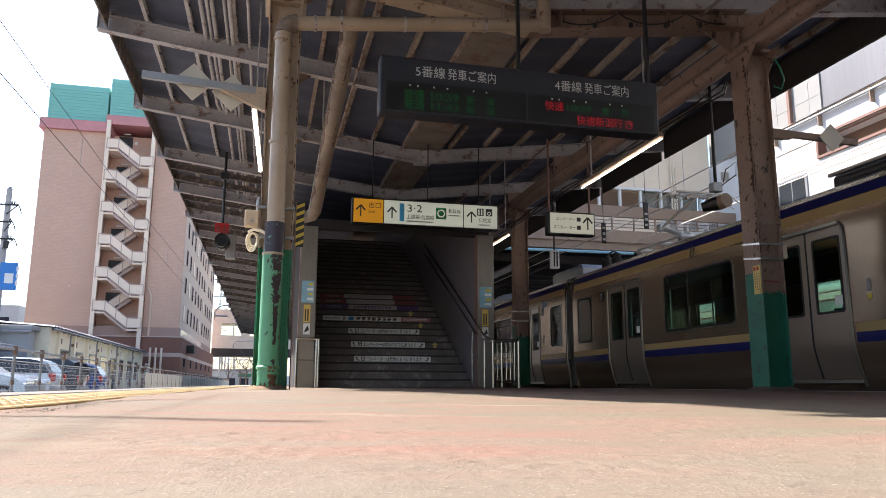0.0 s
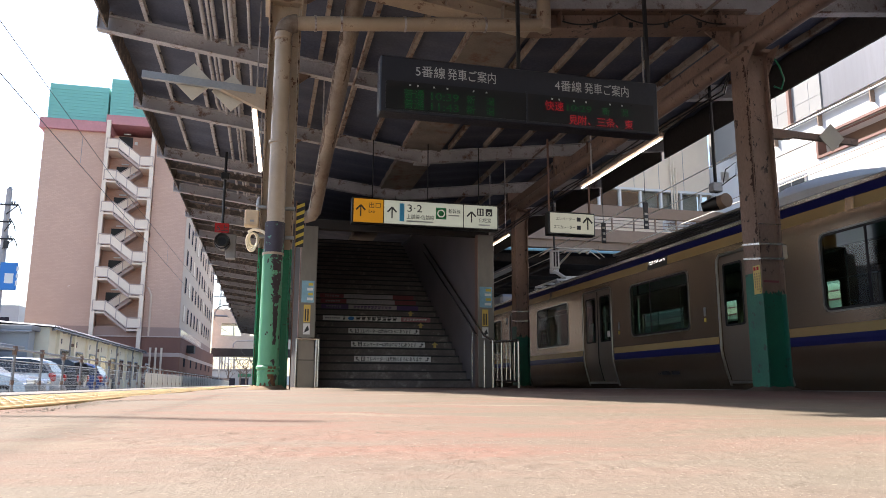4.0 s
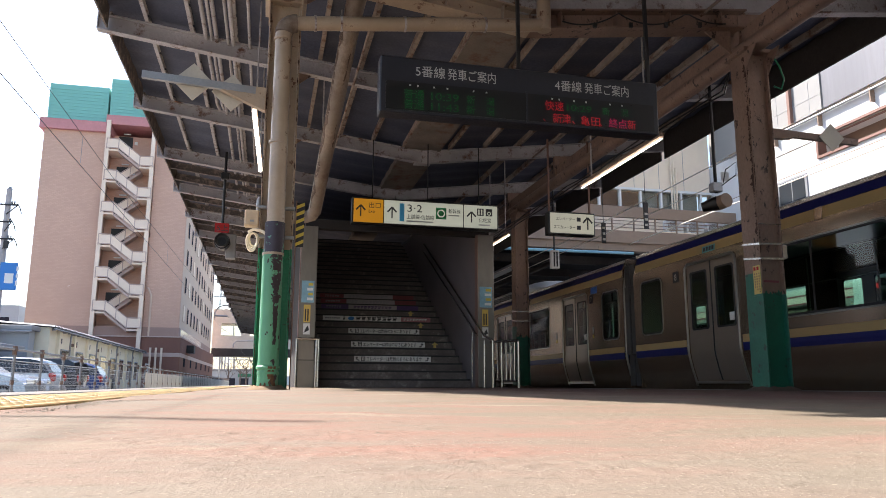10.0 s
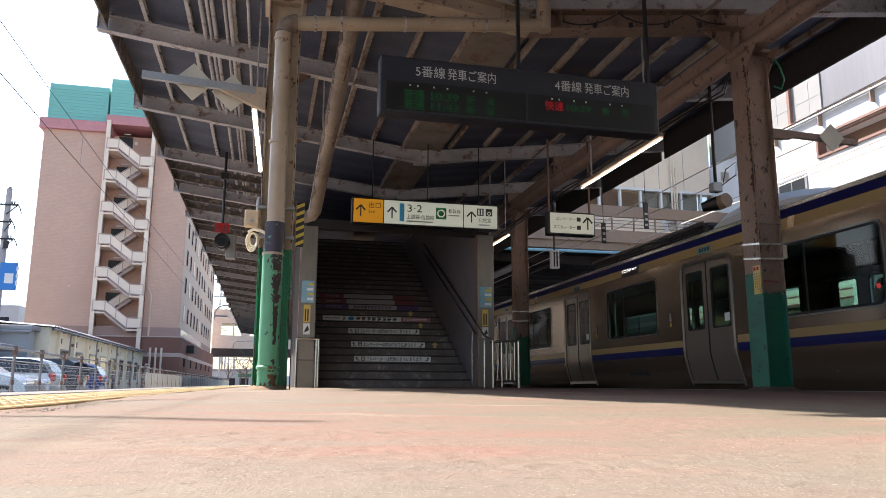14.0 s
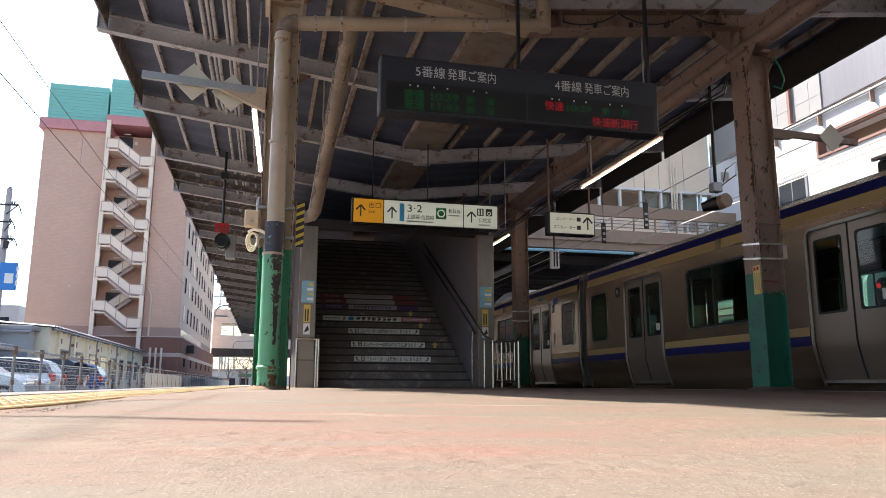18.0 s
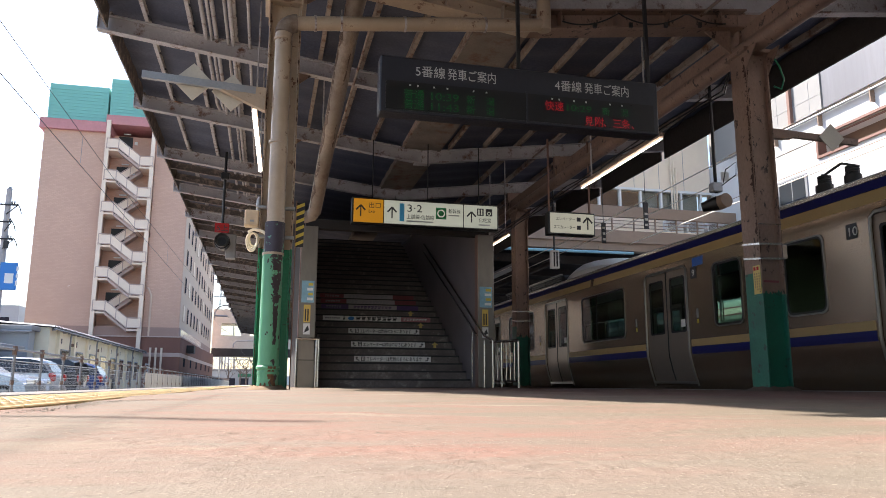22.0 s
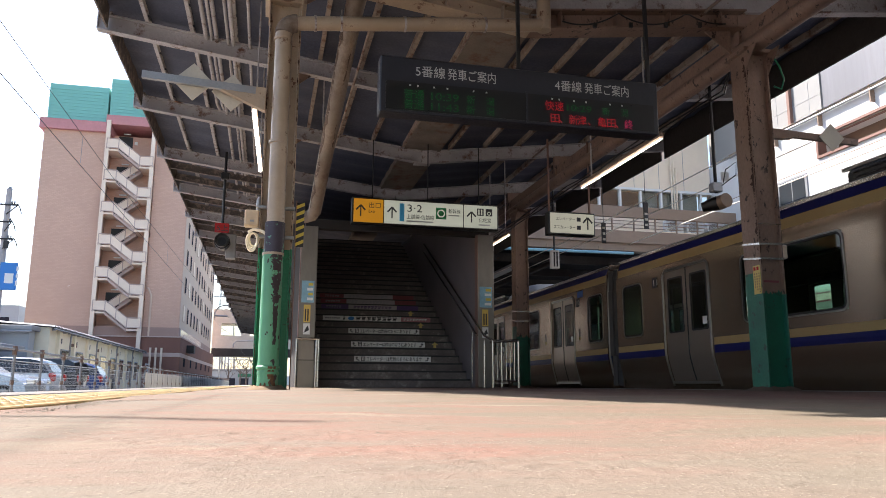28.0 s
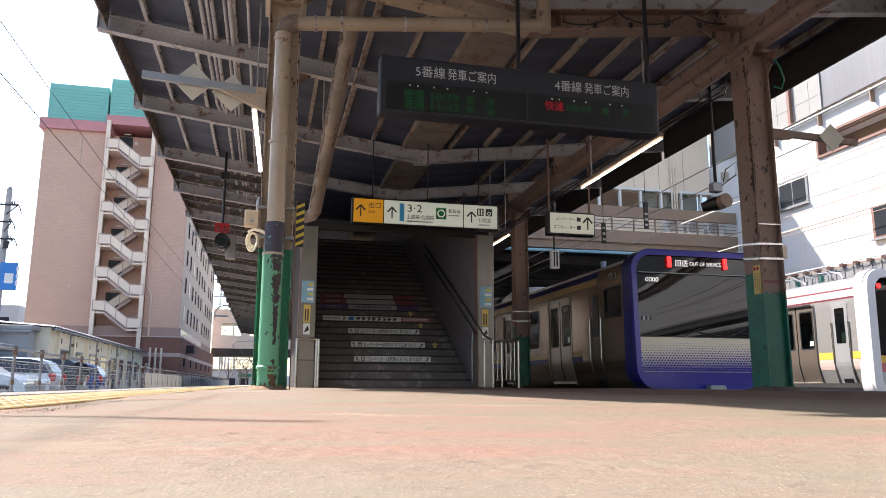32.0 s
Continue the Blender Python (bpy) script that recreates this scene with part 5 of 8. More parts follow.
    part("handle", Geo().box(-0.02, -0.006, 2.10, 2.2, 0.93, 0.96), M["chrome"], cd)
    # company mark as a plain grey shape
    g = Geo()
    for a, b, z0, z1 in ((1.08, 1.12, 2.11, 2.25), (1.12, 1.20, 2.11, 2.14), (1.24, 1.28, 2.11, 2.25), (1.28, 1.38, 2.22, 2.25), (1.36, 1.39, 2.11, 2.22)):
        g.add([(side_x(2.2, 0, -0.008), y, z) for y, z in ((a, z0), (b, z0), (b, z1), (a, z1))], [(0, 1, 2, 3)])
    part("company_mark", g, M["grey_paint"], car, "plain dark mark")
    g = Geo().tube([(0.5, 2.6, 2.5), (0.5, 2.6, 2.72)], 0.06, 10)
    g.tube([(1.9, 1.5, 2.55), (1.9, 1.5, 2.78)], 0.06, 10)
    part("roof_antenna", g, M["pale_blue"], car, "pale blue antenna stub")


M["pale_blue"] = mat("pale blue antenna", (0.35, 0.45, 0.62), 0.4, vary=0.05, bump=0)
M["plate_teal"] = mat("pale teal plate", (0.10, 0.30, 0.32), 0.5, vary=0.1, bump=0)
M["letter_pale"] = mat("pale number letters", (0.55, 0.54, 0.50), 0.5, vary=0.05, bump=0)
car_p = middle_car(True)
car_n = middle_car(False)
car_e = end_car()
nose(car_e)
car_x = copy_thing(car_n, pose(0, 0, 0))
part("roof_box", Geo().box(0.6, 2.35, 0.7, 2.5, 2.5, 2.92, 0.09), M["galv"], car_x, "pale grey roof box")
CARS = [car_x, car_p, car_n, copy_thing(car_n, pose(0, 0, 0)), copy_thing(car_p, pose(0, 0, 0)), car_e]
for y in (2.53, 7.47, 12.41, 17.35):
    dp = part("door_plate", strip(0, y - 0.17, y + 0.17, 2.10, 2.20, 0.007), M["plate_teal"], CARS[2], "teal plate with dark writing bars")
    for i in range(4):
        part("writing_bar", strip(0, y + 0.085 - 0.075 * i, y + 0.14 - 0.075 * i, 2.12, 2.18, 0.010), M["dark_grey"], dp)
# car numbers on dark plates
for k, car in enumerate(CARS):
    for y in (18.22, 1.55) if k < 5 else (18.22,):
        pl = part("number_plate", strip(0, y, y + 0.17, 1.74, 1.92, 0.006), M["dark_grey"], car, "dark plate with the car's number")
        writing(str(k + 6), 0.15, M["letter_pale"], pl, pose(-0.009, y + (0.125 if k + 6 < 10 else 0.155), 1.775, rz=-90), None if k + 6 < 10 else 0.13)
# running numbers low on the sides, as plain bars
for car in CARS[:5]:
    g = Geo()
    for i, w in enumerate((0.03, 0.03, 0.055, 0.055, 0.055, 0.055, 0.02, 0.055, 0.055, 0.055, 0.055)):
        y = 10.16 - 0.064 * i
        b = strip(0, y - w, y, 0.235, 0.295 if w > 0.03 else 0.275, 0.004)
        g.add(b.v, b.f)
    part("number_bars", g, M["dark_grey"], car, "dark bars of a running number")
# ---- beside the far track: fence, car park, low building, hotel ----
M["mesh_panel"] = mat("pale grey fence mesh", (0.74, 0.75, 0.76), 0.5, 0.1, vary=0.15, bump=0.1)
def thin_sheet_mat(name, col, through_share):
    """Thin plastic sheet that lets a share of the light through."""
    m, n, l, p = nmat(name)
    c = mixc(n, l, ramp(n, l, noise_at(n, l, coords(n, l), 0.8, 5.0), 0.35, 0.7), tuple(x * 0.85 for x in col), col)
    l.new(c, p.inputs["Base Color"])
    p.inputs["Roughness"].default_value = 0.6
    tr, mx = n.new("ShaderNodeBsdfTranslucent"), n.new("ShaderNodeMixShader")
    l.new(c, tr.inputs["Color"])
    mx.inputs[0].default_value = through_share
    l.new(p.outputs[0], mx.inputs[1])
    l.new(tr.outputs[0], mx.inputs[2])
    l.new(mx.outputs[0], n["Material Output"].inputs["Surface"])
    return m


M["fence_pale"] = thin_sheet_mat("pale milky fence sheet", (0.80, 0.79, 0.76), 0.45)
def brick_mat(name, a, b, joint, chip):
    """Small facing bricks on a wall that stands across y, weathered in large patches, with pale chips."""
    m, n, l, p = nmat(name)
    v = coords(n, l)
    tc, sep, com = n.new("ShaderNodeTexCoord"), n.new("ShaderNodeSeparateXYZ"), n.new("ShaderNodeCombineXYZ")
    l.new(tc.outputs["Object"], sep.inputs[0])
    l.new(sep.outputs["X"], com.inputs["X"])
    l.new(sep.outputs["Z"], com.inputs["Y"])
    br = n.new("ShaderNodeTexBrick")
    l.new(com.outputs[0], br.inputs["Vector"])
    for key, val in (("Scale", 1.0), ("Mortar Size", 0.014), ("Brick Width", 0.30), ("Row Height", 0.12)):
        br.inputs[key].default_value = val
    for key, val in (("Color1", a), ("Color2", b), ("Mortar", joint)):
        br.inputs[key].default_value = (*val, 1)
    c = mixc(n, l, ramp(n, l, noise_at(n, l, v, 0.16, 4.0), 0.35, 0.75), br.outputs["Color"], tuple(x * 0.86 for x in b))
    c = mixc(n, l, ramp(n, l, noise_at(n, l, v, 1.5, 5.0, 0.75), 0.70, 0.74), c, chip)
    l.new(c, p.inputs["Base Color"])
    p.inputs["Roughness"].default_value = 0.85
    return m


M["hotel"] = brick_mat("pinkish brown facing brick", (0.67, 0.43, 0.325), (0.61, 0.38, 0.285), (0.585, 0.368, 0.275), (0.82, 0.69, 0.59))
M["hotel_side"] = mat("pale mauve side render", (0.68, 0.505, 0.395), 0.85, vary=0.08, coarse=0.1, fine=3.0, bump=0.1)
M["podium"] = mat("dark brown podium brick", (0.255, 0.125, 0.095), 0.8, vary=0.15, coarse=0.3, fine=6, bump=0.15)
M["mauve"] = mat("mauve band brick", (0.40, 0.25, 0.20), 0.8, vary=0.12, coarse=0.3, fine=6, bump=0.1)
M["pink_band"] = mat("faded pink parapet", (0.58, 0.25, 0.25), 0.7, vary=0.15, coarse=0.3, fine=4)
M["teal"] = mat("teal metal cladding", (0.20, 0.50, 0.43), 0.5, vary=0.08, coarse=0.2, fine=2)
M["cream"] = mat("cream wall paint", (0.90, 0.81, 0.61), 0.8, vary=0.12, coarse=0.4, fine=5)
M["pale_grey"] = mat("pale grey siding", (0.42, 0.44, 0.45), 0.7, vary=0.08, coarse=0.3, fine=5)
M["stair_white"] = mat("cream white stair paint", (0.88, 0.70, 0.55), 0.6, vary=0.1, coarse=0.4, fine=4)
M["stair_trim"] = mat("pinkish stair frame paint", (0.55, 0.40, 0.34), 0.6, vary=0.12, coarse=0.5, fine=4)
M["dark_glass"] = mat("dark window pane", (0.03, 0.035, 0.04), 0.08, vary=0.1, bump=0)
M["pane_dim"] = mat("dim matt window pane", (0.04, 0.04, 0.05), 0.5, vary=0.1, bump=0)
M["sky_glass"] = mat("pale reflecting pane", (0.80, 0.82, 0.84), 0.08, 0.7, vary=0.1, bump=0)
for k, s in (("pane_dim", 0.0), ("podium", 0.15), ("hotel_side", 0.15)):
    M[k].node_tree.nodes["Principled BSDF"].inputs["Specular IOR Level"].default_value = s
M["sign_blue"] = mat("blue sign face", (0.03, 0.20, 0.55), 0.5, vary=0.05)

# fence
FX = -5.6
fence = thing("fence", None, label="long steel fence of pipe posts, mesh and pale boards", category="fence", kind="structure")
m_post = Geo().tube([(0, 0, -1.25), (0, 0, 0.84)], 0.035, 8).mesh("post")
m_post.materials.append(M["galv"])
m_cl = Geo().tube([(0, -0.075, 0.82), (0, 0.075, 0.82)], 0.05, 8).tube([(0, 0, 0.70), (0, 0, 0.90)], 0.052, 8).tube([(0, 0, 0.02), (0, 0, 0.12)], 0.046, 8).mesh("clamp")
m_cl.materials.append(M["brown_paint"])
g = Geo()
for z in [-1.1 + 0.1 * i for i in range(17)]:
    g.tube([(0, 0, z), (0, 2.15, z)], 0.0045, 5, False)
for k in range(22):
    g.tube([(0, 0.05 + 0.097 * k, -1.15), (0, 0.05 + 0.097 * k, 0.55)], 0.0011, 4, False)
g.tube([(0, 0, 0.56), (0, 2.15, 0.56)], 0.014, 6)
m_mesh = g.mesh("mesh_panel")
m_mesh.materials.append(M["mesh_panel"])
g = Geo()
g.box(-0.015, 0.015, 0.03, 2.12, -1.15, 0.60)
for k in range(10):
    g.box(0.015, 0.028, 0.06 + 0.21 * k, 0.09 + 0.21 * k, -1.15, 0.60)
m_brd = g.mesh("board_panel")
m_brd.materials.append(M["fence_pale"])
for i in range(56):
    y = 6.0 + 2.15 * i
    pst = part("post", m_post, None, fence, at=pose(FX, y, 0))
    part("clamp", m_cl, None, pst)
    part("panel", m_mesh if i < 15 else m_brd, None, fence, at=pose(FX, y, 0))
g = Geo().tube([(FX, 6, 0.82), (FX, 126, 0.82)], 0.03, 8)
part("top_rail", g, M["galv"], fence)

g = Geo().box(-60, FX - 0.3, 8, 66, RAIL - 0.24, -0.60)
thing("car_park", g, M["asphalt"], "raised grey asphalt car park behind the fence", "car park", kind="structure")

# parked cars
def parked_car(label, paint, x, y, turn, kind):
    """A car with its length along x and its tail at x = 0; kind shapes the roof."""
    car = thing("parked_car", None, label=label, category="car", group="cars in the car park")
    car.matrix_basis = pose(x, y, -0.60, rz=turn)
    L, Wd, H = 4.2, 1.68, 1.52
    if kind == "hatch":
        prof = [(0.0, 0.35), (-0.02, 0.8), (0.08, 0.98), (0.38, 1.40), (0.75, 1.50), (1.7, 1.52), (2.4, 1.42), (3.05, 1.0), (3.9, 0.86), (4.15, 0.66), (4.2, 0.32)]
        glassy = [(0.15, 1.0), (0.42, 1.37), (0.8, 1.44), (1.7, 1.46), (2.3, 1.37), (2.9, 1.0)]
    else:
        prof = [(0.0, 0.35), (-0.03, 0.95), (0.12, 1.45), (0.35, 1.58), (1.9, 1.60), (2.7, 1.48), (3.3, 1.05), (3.9, 0.9), (4.17, 0.7), (4.2, 0.32)]
        glassy = [(0.2, 1.03), (0.28, 1.42), (0.45, 1.51), (1.9, 1.53), (2.6, 1.43), (3.15, 1.05)]
    g = Geo()
    n = 9
    rows = []
    for k in range(n):
        u = k / (n - 1) * 2 - 1
        yy = Wd / 2 * u
        e = abs(u) ** 3
        rows.append([(-(px_ + (0.12 * e if px_ < 1 else -0.25 * e if px_ > 3.5 else 0)), yy * (1 - 0.16 * max(0, pz - 0.95) / 0.6), pz - 0.05 * e) for px_, pz in prof])
    g.sheet(rows)
    for r in (rows[0], rows[-1]):
        g.add(r, [tuple(range(len(r)))])
    part("body", g, paint, car)
    for s in (-1, 1):
        g = Geo()
        ring = [(-gx, s * (Wd / 2 + 0.006) * (1 - 0.16 * max(0, gz - 0.95) / 0.6), gz) for gx, gz in glassy]
        g.add(ring, [tuple(range(len(ring)))])
        part("side_window", g, M["dark_glass"], car)
    g = Geo()
    a, b = (prof[2], prof[3]) if kind == "hatch" else (prof[1], prof[2])
    q = [(-(a[0] + 0.1 * (b[0] - a[0])) + 0.012, -0.62, a[1] + 0.1 * (b[1] - a[1])), (-(a[0] + 0.1 * (b[0] - a[0])) + 0.012, 0.62, a[1] + 0.1 * (b[1] - a[1])), (-(a[0] + 0.9 * (b[0] - a[0])) + 0.03, 0.52, a[1] + 0.9 * (b[1] - a[1])), (-(a[0] + 0.9 * (b[0] - a[0])) + 0.03, -0.52, a[1] + 0.9 * (b[1] - a[1]))]
    g.add(q, [(0, 1, 2, 3)])
    part("rear_window", g, M["dark_glass"], car)
    for s in (-1, 1):
        g = Geo().box(-0.20, 0.0, s * 0.80, s * 0.56, 0.72, 0.98, 0.03)
        part("tail_light", g, M["tail_red"], car, "red tail light")
        g = Geo().box(-4.17, -3.92, s * 0.82, s * 0.5, 0.62, 0.78, 0.03)
        part("headlight", g, M["sky_glass"], car)
        for wx in (-0.75, -3.35):
            g = Geo().tube([(wx, s * 0.66, 0.31), (wx, s * 0.85, 0.31)], 0.31, 18)
            t = part("tyre", g, M["rubber"], car)
            part("rim", Geo().tube([(wx, s * 0.84, 0.31), (wx, s * 0.865, 0.31)], 0.2, 14), M["galv"], t)
    part("plate", Geo().box(0.0, 0.02, -0.17, 0.17, 0.55, 0.72), M["white_paint"], car, "plain pale plate")
    part("bumper", Geo().box(-0.12, 0.035, -0.8, 0.8, 0.3, 0.56, 0.05), M["grey_paint"], car)
    return car


M["car_white"] = mat("white car paint", (0.62, 0.64, 0.66), 0.2, vary=0.03, bump=0)
M["car_dark"] = mat("dark grey car paint", (0.05, 0.055, 0.06), 0.2, 0.2, vary=0.05, bump=0)
M["car_blue"] = mat("blue car paint", (0.05, 0.10, 0.30), 0.2, 0.2, vary=0.05, bump=0)
M["car_pale"] = mat("pale silver car paint", (0.58, 0.62, 0.67), 0.22, 0.2, vary=0.04, bump=0)
M["car_silver"] = mat("silver blue car paint", (0.40, 0.45, 0.50), 0.25, 0.3, vary=0.05, bump=0)
parked_car("silver blue compact car parked behind the fence", M["car_silver"], -10.6, 24.6, 180, "hatch")
parked_car("pale silver hatchback parked behind the fence", M["car_pale"], -6.7, 27.6, 0, "hatch")
parked_car("dark grey tall car parked behind the fence", M["car_dark"], -6.6, 30.6, 0, "van")
parked_car("blue small car parked behind the fence", M["car_blue"], -6.5, 34.0, 0, "hatch")
parked_car("dark grey minivan parked further back", M["car_dark"], -12.6, 27.8, 0, "van")
parked_car("white compact car parked further back", M["car_white"], -13.0, 33.0, 0, "van")

# low cream building with a corrugated roof
low = thing("low_building", None, label="low cream office building with corrugated roof and windows", category="building")
LX, LY0, LY1, LZ = -10.0, 38.5, 66.5, 2.68
part("wall", Geo().box(LX - 6, LX, LY0, LY1, RAIL - 0.25, LZ), M["cream"], low)
g = Geo()
nn = 220
g.sheet([[(x, LY0 - 0.2 + (LY1 - LY0 + 0.4) * i / nn, LZ + 0.02 + (0.45 * (LX + 0.24 - x) / 6.2) + (0.075 if i % 2 else 0)) for x in (LX + 0.24, LX - 6)] for i in range(nn + 1)])
part("roof", g, M["galv"], low, "corrugated metal roof")
part("roof_edge", Geo().box(LX + 0.16, LX + 0.22, LY0 - 0.2, LY1 + 0.2, LZ - 0.10, LZ + 0.0), M["eave_dark"], low)
for i in range(9):
    y = LY0 + 1.2 + 3.1 * i
    part("pilaster", Geo().box(LX, LX + 0.15, y, y + 0.32, RAIL - 0.25, LZ - 0.05), M["cream"], low)
    if i < 8:
        w = part("window", Geo().box(LX, LX + 0.05, y + 0.95, y + 2.5, 0.35, 1.75), M["galv"], low)
        part("pane", Geo().box(LX + 0.051, LX + 0.056, y + 1.0, y + 1.7, 0.42, 1.68), M["dark_glass"], w)
        part("pane", Geo().box(LX + 0.051, LX + 0.056, y + 1.75, y + 2.45, 0.42, 1.68), M["dark_glass"], w)
        part("vent", Geo().box(LX, LX + 0.09, y + 0.6, y + 0.8, 2.0, 2.25), M["dark_steel"], low)
for i in range(28):
    y = LY0 + 0.3 + 1.0 * i
    part("rafter_end", Geo().box(LX, LX + 0.16, y, y + 0.09, LZ - 0.14, LZ - 0.02), M["beam_paint"], low)
part("gutter", Geo().tube([(LX + 0.27, LY0 - 0.2, LZ - 0.08), (LX + 0.27, LY1 + 0.2, LZ - 0.1)], 0.04, 8), M["grey_paint"], low)
for y in (41.5, 47.7, 53.9, 60.1):
    part("downpipe", Geo().tube([(LX + 0.27, y, LZ - 0.1), (LX + 0.24, y, LZ - 0.35), (LX + 0.24, y, -0.6)], 0.045, 8), M["grey_paint"], low)
    part("grille_door", Geo().box(LX, LX + 0.05, y + 0.35, y + 0.95, -0.5, 1.7), M["dark_steel"], low, "dark grille door")
    for k in range(4):
        part("wall_vent", Geo().box(LX, LX + 0.12, y + 1.2 + 0.22 * k, y + 1.32 + 0.22 * k, 1.95, 2.12), M["brown_paint"], low)
nb = part("notice", Geo().box(LX + 0.5, LX + 0.52, 64.6, 66.4, 0.9, 1.7), M["white_paint"], low, "white notice board")
for k in range(3):
    part("notice_bar", Geo().box(LX + 0.521, LX + 0.526, 64.8, 66.2 - 0.3 * k, 1.5 - 0.25 * k, 1.6 - 0.25 * k), M["tail_red"], nb, "red bar of unreadable writing")

shed = thing("grey_shed", None, label="pale grey sided shed with a flat roof", category="building")
part("wall", Geo().box(-30, -10.6, 37.5, 38.4, RAIL - 0.25, 2.45), M["pale_grey"], shed)
part("roof", Geo().box(-30.2, -10.4, 37.2, 38.6, 2.45, 2.68, 0.03), M["grey_paint"], shed)
for i in range(30):
    part("siding_board", Geo().box(-30, -10.7, 37.488, 37.5, -0.5 + 0.1 * i, -0.414 + 0.1 * i), M["pale_grey"], shed)
part("gutter", Geo().tube([(-30, 37.15, 2.4), (-10.4, 37.15, 2.4)], 0.06, 8), M["galv"], shed)
port = thing("carport", None, label="dark grey flat carport roof beside the shed", category="carport")
part("roof", Geo().box(-17, -10.5, 33.8, 36.8, 1.45, 1.68, 0.03), M["grey_paint"], port)
for x in (-16.8, -10.8):
    for y in (34.1, 36.5):
        part("post", Geo().box(x - 0.05, x + 0.05, y - 0.05, y + 0.05, -0.6, 1.45), M["grey_paint"], port)

# hotel
hotel = thing("hotel_building", None, label="tall pinkish brown hotel with zigzag outside stair", category="building")
HY, HX0, HX1, HD = 68.0, -19.7, -7.45, 39.0
FLR, Z1F = 2.86, 4.9
for xa, xb, yo in ((HX0, -14.5, 0), (-14.5, -10.4, 1.6), (-10.4, HX1 - 0.02, 0)):
    part("wall", Geo().box(xa, xb, HY + yo, HY + HD, 4.85, 22.3), M["hotel"], hotel, "pinkish brown render")
part("side_facade", Geo().box(HX1 - 0.02, HX1, HY + 0.3, HY + HD, 4.85, 22.3), M["hotel_side"], hotel, "pale mauve side")
lw = part("lower_wall", Geo().extrude([(HX0, HY - 0.2, RAIL), (HX1 + 0.22, HY - 0.2, RAIL), (HX1 + 0.36, 108, RAIL), (HX0, 108, RAIL)], (0, 0, 5.06)), M["podium"], hotel, "dark brown lower storeys")
for z in (0.55, 2.35):
    part("pale_course", Geo().extrude([(HX0, HY - 0.23, z), (HX1 + 0.25, HY - 0.23, z), (HX1 + 0.39, 108.03, z), (HX0, 108, z)], (0, 0, 0.34)), M["stair_trim"], lw, "pale band")
part("mauve_storey", Geo().box(HX0, HX1 + 0.04, HY - 0.1, HY + HD, 4.06, 4.86), M["mauve"], hotel, "mauve band storey above the dark podium")
part("ledge", Geo().box(HX0, HX1 + 0.30, HY - 0.28, HY + HD + 0.5, 4.0, 4.1), M["stair_trim"], hotel, "pale ledge")
g = Geo()
g.box(HX0 - 0.35, -14.3, HY - 0.35, HY + HD, 22.0, 22.9)
g.box(-14.7, -7.2, HY - 0.35, HY + HD, 22.75, 23.6)
part("parapet", g, M["pink_band"], hotel, "faded pink parapet band")
def clad(x0, x1, y0, z0, z1):
    c = part("roof_screen", Geo().box(x0, x1, y0, y0 + 14, z0, z1), M["teal"], hotel, "teal ribbed roof screen")
    n = int((z1 - z0) / 0.3)
    for i in range(n):
        part("rib", Geo().box(x0 - 0.03, x1 + 0.03, y0 - 0.04, y0, z0 + 0.3 * i + 0.05, z0 + 0.3 * i + 0.11), M["teal"], c)
clad(HX0 + 0.1, -14.75, HY + 0.1, 23.0, 26.25)
clad(-14.6, -7.6, HY + 0.2, 23.7, 27.2)
# outside stair in its bay
for x in (-14.55, -10.75):
    part("stair_post", Geo().box(x, x + 0.32, HY - 0.7, HY - 0.4, RAIL, 23.0), M["stair_white"], hotel, "cream white post")
XA, XB = -13.42, -11.6
def stair_panel(owner, x0, z0, x1, z1, y):
    """A parapet panel in its frame between two places; z is the floor below it."""
    part("parapet_panel", Geo().extrude([(x0, y, z0 + 0.16), (x1, y, z1 + 0.16), (x1, y, z1 + 0.90), (x0, y, z0 + 0.90)], (0, 0.04, 0)), M["stair_white"], owner)
    g = Geo()
    n = max(1, round(abs(x1 - x0) / 0.9))
    for i in range(n + 1):
        x, z = x0 + (x1 - x0) * i / n, z0 + (z1 - z0) * i / n
        g.box(x - 0.035, x + 0.035, y - 0.03, y, z, z + 0.98)
    for dz in (0.12, 0.96):
        g.bar((x0, y - 0.02, z0 + dz), (x1, y - 0.02, z1 + dz), 0.04, 0.06)
    part("parapet_frame", g, M["stair_trim"], owner, "pinkish painted frame")
